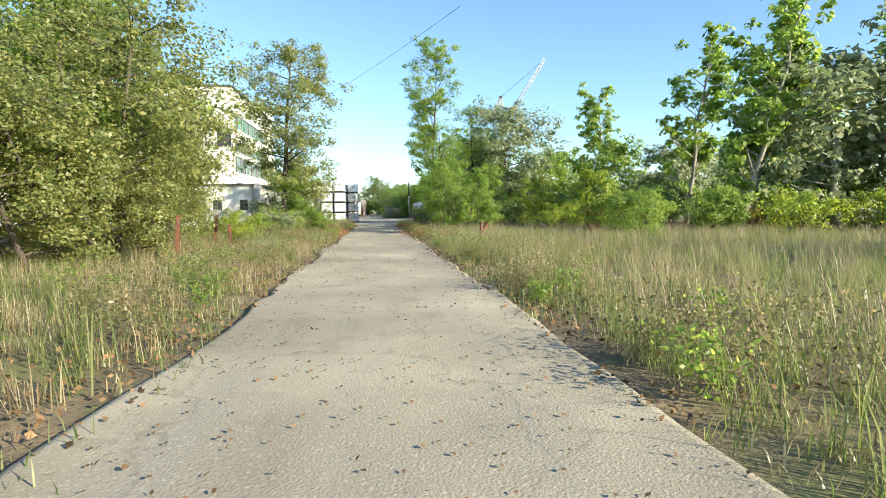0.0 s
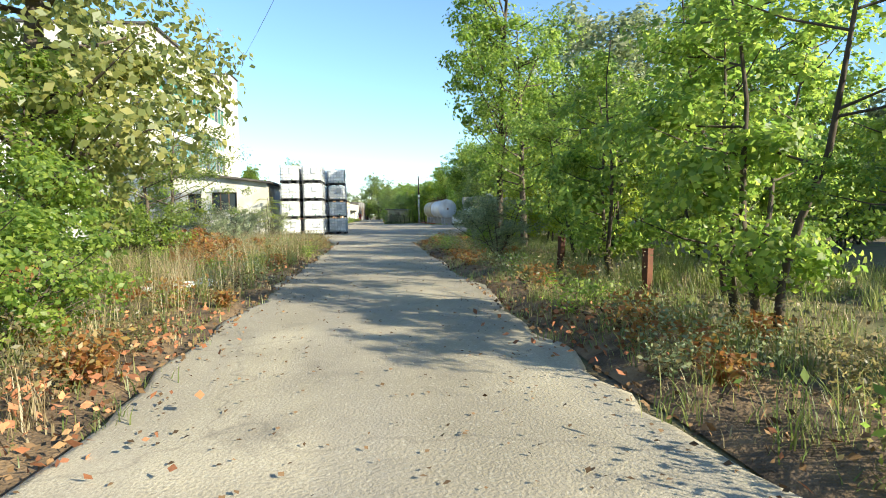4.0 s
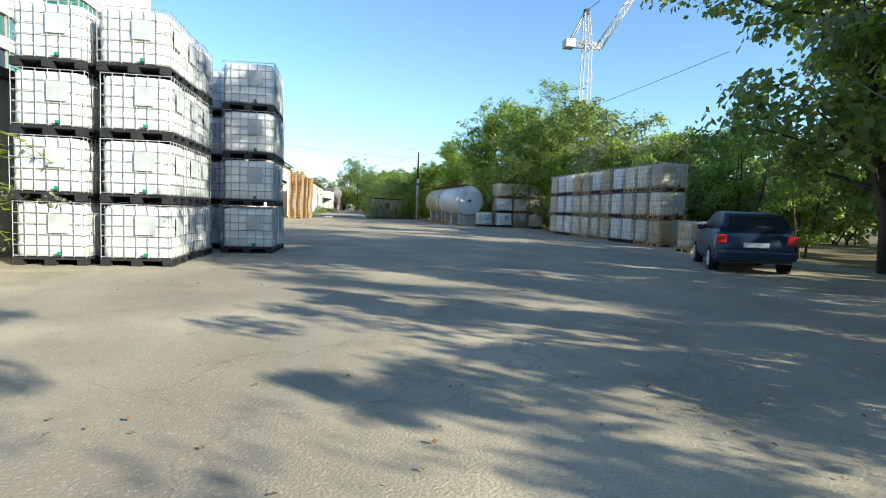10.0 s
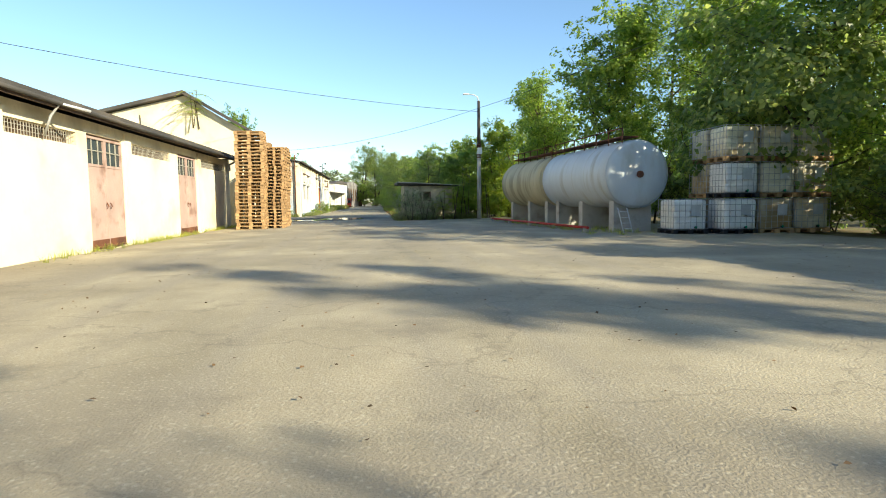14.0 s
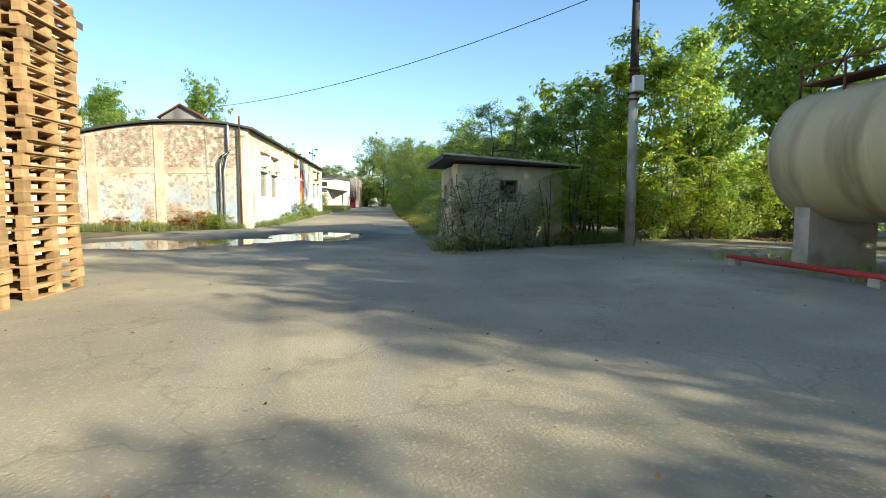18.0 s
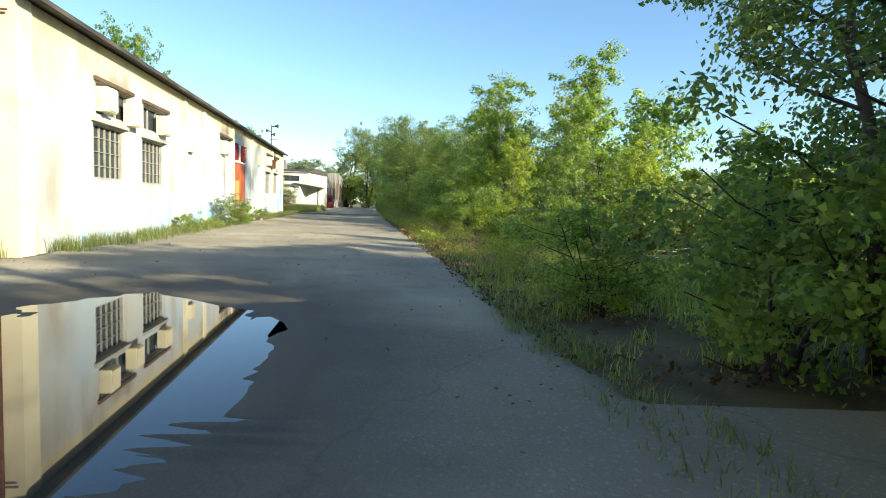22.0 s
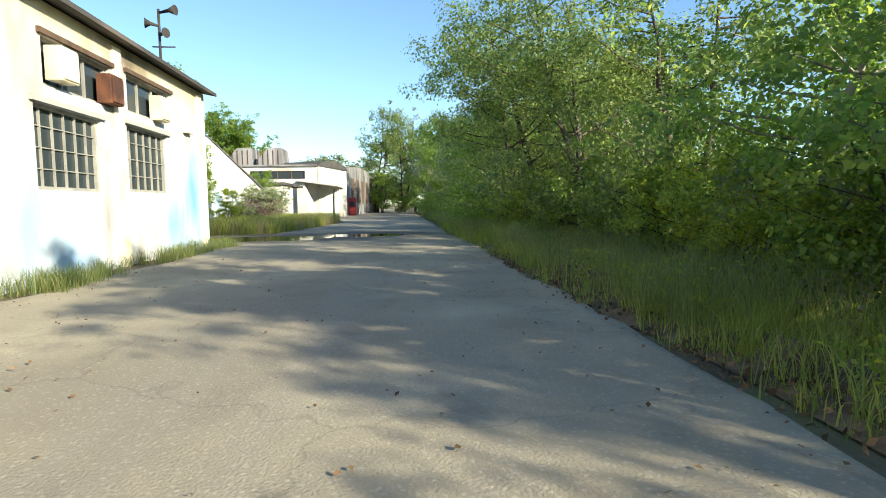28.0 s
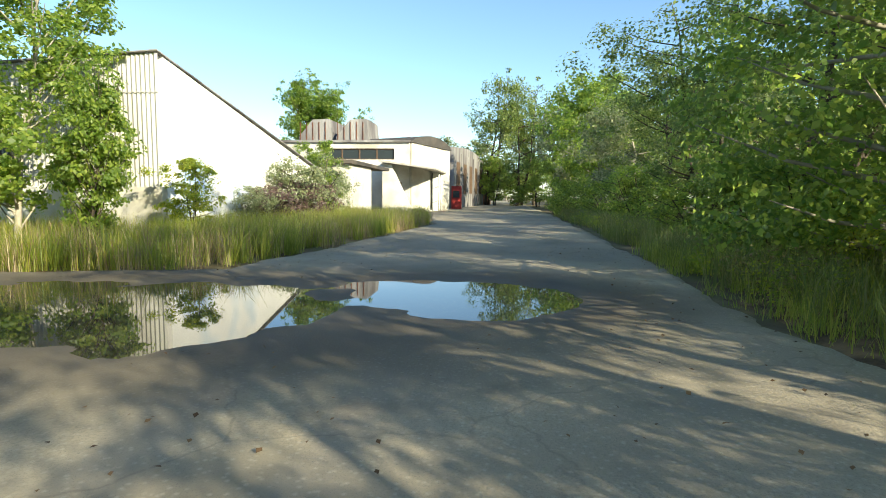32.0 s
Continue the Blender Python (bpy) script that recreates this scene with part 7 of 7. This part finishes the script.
# far woods, right and behind
wrng = random.Random(21)
for k in range(22):
    put_tree(P[wrng.choice(["aspen", "darktree", "poplar", "greytree"])], wrng.uniform(46, 85), wrng.uniform(55, 300), wrng.uniform(0.9, 1.3), wrng.uniform(0, 6))
for k in range(22):
    put_tree(P[wrng.choice(["aspen", "darktree", "poplar"])], wrng.uniform(-70, -26) if k % 2 else wrng.uniform(12, 30), wrng.uniform(10, 40) if k % 2 else wrng.uniform(200, 300), wrng.uniform(0.9, 1.3), wrng.uniform(0, 6))
# unseen aspens added behind the drive's start, which shade the lane
scatter(["aspen"], [(11, 20, 0.9), (15, 20, 1.0), (21, 36, 0.9)])
scatter(["greytree"], [(25, 61, 1.35), (30, 64, 1.4)])
for i, ob in enumerate(PROTOS):
    ob.matrix_basis = pose(40 + 5 * i, 320 + 3 * i, -0.05)

for k, (x, y, s) in enumerate(((8.8, 174.6, 1.14), (7.2, 176.8, 1.1), (9.9, 178.6, 1.05), (5.9, 179.2, 0.92), (7.8, 181.6, 1.0), (6.1, 173.6, 0.62), (6.9, 170.2, 0.55), (9.6, 169.4, 0.5), (10.9, 172.4, 0.62), (12.4, 168.2, 0.6), (13.2, 174.0, 0.75))):
    put_tree(P["goldpoplar" if k % 3 == 2 else "youngpoplar"], x, y, s, 2.1 * k)
for kind, x, y, s in (("redbush", -7.4, 160.4, 0.7), ("redbush", -8.3, 160.5, 0.5), ("yellowbush", -6.6, 160.0, 0.4), ("fine", -7.9, 160.5, 0.35), ("yellowbush", -9.6, 160.0, 0.25), ("redbush", -11, 160.5, 0.5), ("fine", -4.9, 174.3, 0.55), ("yellowbush", -5.0, 171.6, 0.22)):
    put_tree(P[kind], x, y, s, x)
# low weeds along the verges: leaves of one sort each
hrng = random.Random(77)


def weeds(label, material, count, leaf, height, seed, y0, y1, left):
    nr = np.random.default_rng(seed)
    out = []
    for k in range(count):
        y = hrng.uniform(y0, y1)
        l, r = strip_edges(y)
        x = (l - 0.25 - abs(hrng.gauss(0, 1.7))) if left and hrng.random() < 0.55 else (r + 0.3 + abs(hrng.gauss(0, 1.1)))
        if 2.0 < x < 5.6 and 148.6 < y < 153.6:
            continue
        s = height * hrng.uniform(0.5, 1.15)
        u = nr.random((230, 1))
        c = np.concatenate([nr.normal(size=(230, 2)) * s * (0.16 + 0.30 * u), u ** 0.8 * s], 1)
        out.append(c + np.array((x, y, 0.0)))
    ob = new("weeds", leaf_mesh("weeds", np.concatenate(out), leaf, material, seed, droop=-0.1, long=2.0))
    tagged(ob, label, "weeds", kind="stuff")


weeds("withered olive-brown weeds on the verges", M_LEAFO, 230, 0.022, 0.62, 51, 36, 95, True)
weeds("green leafy weeds on the verges", M_LEAF, 70, 0.03, 0.5, 52, 36, 95, True)
weeds("russet-leaved low weeds on the verges", M_LEAFR, 50, 0.035, 0.4, 53, 60, 92, True)
weeds("grey-green weeds on the verges", M_LEAFG, 35, 0.022, 0.65, 54, 36, 96, True)
weeds("yellow-green weeds beside the lane", M_LEAFY, 90, 0.026, 0.5, 55, 156, 232, False)
weeds("withered weeds beside the lane", M_LEAFO, 60, 0.022, 0.6, 56, 157, 225, False)

brng0 = random.Random(14)
# ---- grass ----


def grass(name, label, spots, hmin, hmax, width, material, seed, spread=0.06):
    """Blades: bent two-triangle strips, in tufts."""
    rng = np.random.default_rng(seed)
    c = np.asarray(spots, float)
    n = len(c)
    h = rng.uniform(hmin, hmax, n)
    a = rng.uniform(0, 2 * np.pi, n)
    lean = rng.uniform(0.05, 0.95, n) * h
    d = np.stack([np.cos(a), np.sin(a), 0 * a], 1)
    s = np.stack([-np.sin(a), np.cos(a), 0 * a], 1) * (width * rng.uniform(0.6, 1.4, n))[:, None]
    p0, p1 = c - s, c + s
    mid = c + d * (lean * 0.35)[:, None] + np.stack([0 * h, 0 * h, h * 0.6], 1)
    p2, p3 = mid + s * 0.8, mid - s * 0.8
    tip = c + d * lean[:, None] + np.stack([0 * h, 0 * h, h], 1)
    v = np.stack([p0, p1, p2, p3, tip], 1).reshape(-1, 3).astype(np.float32)
    me = bpy.data.meshes.new(name)
    me.vertices.add(5 * n)
    me.vertices.foreach_set("co", v.ravel())
    b = np.arange(n, dtype=np.int32)[:, None] * 5
    loops = np.concatenate([b + [0, 1, 2, 3], b + [3, 2, 4]], 1).ravel().astype(np.int32)
    me.loops.add(7 * n)
    me.loops.foreach_set("vertex_index", loops)
    me.polygons.add(2 * n)
    st = (np.arange(n, dtype=np.int32)[:, None] * 7 + [0, 4]).ravel().astype(np.int32)
    me.polygons.foreach_set("loop_start", st)
    me.polygons.foreach_set("loop_total", np.tile(np.array([4, 3], np.int32), n))
    me.update(calc_edges=True)
    me.materials.append(material)
    return tagged(new(name, me), label, "grass", kind="stuff")


def tufts(n, region, per, seed, keep, spread=0.09):
    """Tuft spots in a box (x0, x1, y0, y1), where keep(x, y) holds."""
    rng = np.random.default_rng(seed)
    out = []
    x0, x1, y0, y1 = region
    while len(out) < n:
        x, y = rng.uniform(x0, x1), rng.uniform(y0, y1)
        if keep(x, y) and noise.noise((x * 0.5, y * 0.5, seed)) > -0.15 + rng.uniform(-0.4, 0.3):
            out.append((x, y))
    o = np.repeat(np.array(out), per, 0)
    o = o + rng.normal(size=o.shape) * spread
    return np.concatenate([o, np.full((len(o), 1), -0.04)], 1)


def off_road(m):
    def f(x, y):
        l, r = strip_edges(y)
        return x < l - m or x > r + m
    return f


grass("grass", "tall dry and green grass on the open verge", tufts(2000, (1.8, 22, 34, 64), 24, 1, off_road(0.3)), 0.15, 0.6, 0.004, M_GRASS, 1)
grass("grass", "pale dry seed grass on the open verge", tufts(900, (1.8, 18, 34, 64), 18, 2, off_road(0.4)), 0.35, 0.85, 0.003, M_DRY, 2)
grass("grass", "dry straw-coloured grass on the bank", tufts(1500, (-14, -1.7, 34, 66), 24, 3, off_road(0.3)), 0.1, 0.45, 0.0035, M_DRY, 3)
grass("grass", "green weeds on the bank", tufts(900, (-12, -1.8, 36, 90), 21, 4, off_road(0.35)), 0.2, 0.6, 0.005, M_GRASS, 4)
grass("grass", "tall rough grass before the annex", tufts(1000, (-12, -1.9, 72, 96.5), 24, 5, off_road(0.5)), 0.2, 0.7, 0.0045, M_GRASS, 5)
grass("grass", "dry stalks before the annex", tufts(600, (-10, -1.9, 66, 96), 18, 6, off_road(0.4)), 0.4, 0.9, 0.0035, M_DRY, 6)
grass("grass", "verge grass under the trees", tufts(1200, (1.9, 9, 62, 92), 24, 7, off_road(0.3)), 0.1, 0.4, 0.0045, M_GRASS, 7)
grass("grass", "weeds at the foot of the warehouse", tufts(420, (-5.5, -4.6, 161.5, 194.7), 24, 8, lambda x, y: not 177.9 < y < 181.4), 0.12, 0.4, 0.005, M_GRASS, 8)
grass("grass", "verge grass beside the lane", tufts(1300, (2.0, 6.5, 156, 182), 24, 9, off_road(0.15)), 0.1, 0.34, 0.005, M_GRASSB, 9)
grass("grass", "verge grass beside the lane and bushes", tufts(1400, (2.2, 6.5, 182, 230), 24, 10, off_road(0.2)), 0.3, 0.8, 0.005, M_GRASS, 10)
grass("grass", "bright rough grass at the lane's edge", tufts(700, (2.2, 4.6, 180, 206), 22, 22, off_road(0.1)), 0.12, 0.5, 0.005, M_GRASSB, 22)
grass("grass", "lush bright grass before the shed", tufts(1150, (-14, -3.2, 200.5, 220.5), 27, 11, lambda x, y: off_road(0.25)(x, y) and not (x < -9.3 and y > 205.2) and y > 200.9 + 0.5 * math.sin(x)), 0.3, 0.85, 0.006, M_GRASSB, 11)
grass("grass", "dry yellowed stalks before the shed", tufts(650, (-14, -3.2, 200.5, 220.5), 22, 21, lambda x, y: off_road(0.2)(x, y) and not (x < -9.3 and y > 205.2) and y > 200.9 + 0.5 * math.sin(x)), 0.3, 0.8, 0.005, M_DRY, 21)
grass("grass", "weeds before the brick gable", tufts(330, (-13, -5.7, 159.3, 161.1), 24, 12, lambda x, y: True), 0.12, 0.42, 0.005, M_GRASS, 12)
grass("grass", "weeds round the hut", tufts(330, (1.7, 9.5, 147.2, 150.5), 24, 13, lambda x, y: 147.9 + 0.45 * (x - 2.2) < y < 148.4 + 0.5 * (x - 2.2)), 0.15, 0.5, 0.005, M_GRASS, 13)
grass("turf", "short rough turf and dry weeds on the verges", tufts(3000, (-7, 8, 34, 93), 16, 14, off_road(0.15)), 0.04, 0.16, 0.005, M_DRY, 14)
grass("turf", "short green turf on the verges", tufts(2600, (-6, 8, 34, 93), 16, 15, lambda x, y: off_road(-0.3 * abs(noise.noise((x, y * 0.6, 1))))(x, y)), 0.04, 0.2, 0.005, M_GRASS, 15)
grass("turf", "short turf at the foot of the hut", tufts(260, (1.65, 2.2, 147, 157), 16, 19, lambda x, y: True, 0.06), 0.03, 0.16, 0.005, M_GRASS, 19)
grass("turf", "short green turf beside the lane", tufts(1900, (1.6, 8, 154, 205), 18, 16, lambda x, y: x > strip_edges(y)[1] - 0.3 * abs(noise.noise((y * 0.6, 3, 1)))), 0.04, 0.2, 0.005, M_GRASSB, 16)
grass("grass", "sparse weeds along the garage foot", tufts(160, (-6.6, -6.2, 125, 144.5), 16, 17, lambda x, y: True, 0.05), 0.05, 0.25, 0.005, M_GRASSB, 17)
grass("grass", "weeds along the pallet and tank edges", tufts(220, (7.2, 9.4, 131, 146), 18, 18, lambda x, y: True, 0.07), 0.05, 0.28, 0.005, M_GRASSB, 18)
rngl = np.random.default_rng(4)
spots = []
while len(spots) < 17000:
    y = rngl.uniform(36, 90) if rngl.random() < 0.6 else rngl.uniform(150, 190)
    l, r = strip_edges(y)
    x = (l + 0.15 - abs(rngl.normal()) * 1.3) if (rngl.random() < 0.5 and y < 90) else (r + abs(rngl.normal()) * 1.3 - 0.2)
    if 2.0 < x < 5.6 and 148.6 < y < 153.6:
        continue
    edge = min(abs(x - l), abs(x - r))
    if noise.noise((x * 0.7, y * 0.7, 3)) > -0.25 + rngl.uniform(-0.2, 0.3):
        spots.append((x, y, (0.16 * math.sin(math.pi * min(1, edge / 1.3)) if 54 < y < 92 and edge > 0.1 else 0.0) + rngl.uniform(0.0, 0.05)))
ll = new("leaf_litter", leaf_mesh("leaf_litter", np.array(spots), 0.036, M_LITTER, 6, droop=0.0))
tagged(ll, "brown fallen leaves along the road edges", "leaf litter", kind="stuff")
spots = []
for cx, cy in ((-1.95, 63.2), (-2.1, 64.6), (-2.2, 66.5), (-2.9, 74.5), (-3.4, 79), (2.1, 61), (2.2, 66), (2.4, 163.8), (3.0, 164.4), (2.5, 172)):
    spots += [(cx + rngl.normal() * 0.4, cy + rngl.normal() * 0.7, rngl.uniform(0.03, 0.2)) for _ in range(170)]
ll = new("leaf_litter", leaf_mesh("russet_litter", np.array(spots), 0.042, M_RUSSET, 7, droop=0.0))
tagged(ll, "russet dead leaves heaped at the road edge", "leaf litter", kind="stuff")
spots = []
while len(spots) < 9000:
    y = rngl.uniform(34, 92) if rngl.random() < 0.35 else rngl.uniform(95, 206)
    l, r = strip_edges(y)
    x = rngl.uniform(max(l, -7) + 0.1, min(r, 12) - 0.1)
    edge = min(x - l, r - x)
    if rngl.random() < 0.25 + 0.75 * math.exp(-edge * 1.4) and hollow(x, y) < 0.01:
        spots.append((x, y, 0.034))
ll = new("road_grit", leaf_mesh("road_grit", np.array(spots), 0.026, M_LITTER, 9, droop=0.0, long=1.3, facing=np.tile((0.0, 0.0, 1.6), (len(spots), 1))))
tagged(ll, "small dead leaves and grit strewn over the road", "leaf litter", kind="stuff")
# heap of cut branches beside the lane
pile = thing("brush_pile", "heap of pale dry cut branches beside the lane", "branches")
for k in range(34):
    a, ln = brng0.uniform(0, 6.28), brng0.uniform(0.8, 2.4)
    c = Vector((brng0.uniform(4.9, 8.2), brng0.uniform(160.6, 163.2), 0.04 + 0.35 * brng0.random() ** 2))
    d = Vector((math.cos(a), math.sin(a), brng0.uniform(-0.05, 0.35)))
    p0, p1 = c - d * ln * 0.3, c + d * ln * 0.7
    p0.z, p1.z = max(0.0, p0.z), max(0.03, p1.z)
    part("branch", tube([p0, c + Vector((0.03, 0.04, 0.03)), p1], [0.022, 0.015, 0.006], 5), M_PALEBARK if k % 3 else M_BARK, pile)

# ---- bricks of the gable wall ----
brng = random.Random(9)
one = mesh("brick", box(-0.124, 0.124, -0.012, 0.0, -0.033, 0.033), M_GBRICK)
verts, faces = [], []
singles = 0
for row in range(59):
    z = 0.06 + row * 0.077
    x = -6.14 - (0.13 if row % 2 else 0.0)
    while x > -16.6:
        head = 4.68 - 0.028 * (x + 8.2) ** 2 - 0.12
        free = all(abs(x - px) > 0.325 for px in (-9.35, -12.2, -15.2)) and not 2.40 < z < 2.75 and z < head and brng.random() > 0.02
        if free:
            proud = brng.uniform(0.0, 0.006)
            if singles < 300 and x > -9.2 and 0.3 < z < 2.4:
                piece("brick", one, wh, Matrix.Translation((x, WY0 - 0.001 + proud * 0.5, z)))
                singles += 1
            else:
                k = len(verts)
                verts += [(x + sx * 0.124, WY0 - 0.001 - (0.012 - proud) * sy, z + sz * 0.033) for sy in (0, 1) for sz in (-1, 1) for sx in (-1, 1)]
                faces += [(k + 4, k + 5, k + 7, k + 6), (k, k + 1, k + 5, k + 4), (k + 2, k + 6, k + 7, k + 3), (k, k + 4, k + 6, k + 2), (k + 1, k + 3, k + 7, k + 5)]
        x -= 0.26
me = bpy.data.meshes.new("brickwork")
me.from_pydata(verts, [], faces)
me.materials.append(M_GBRICK)
ob = new("brickwork", me)
ob.parent = wh
tagged(ob, "worn limewashed brick courses", kind="stuff")
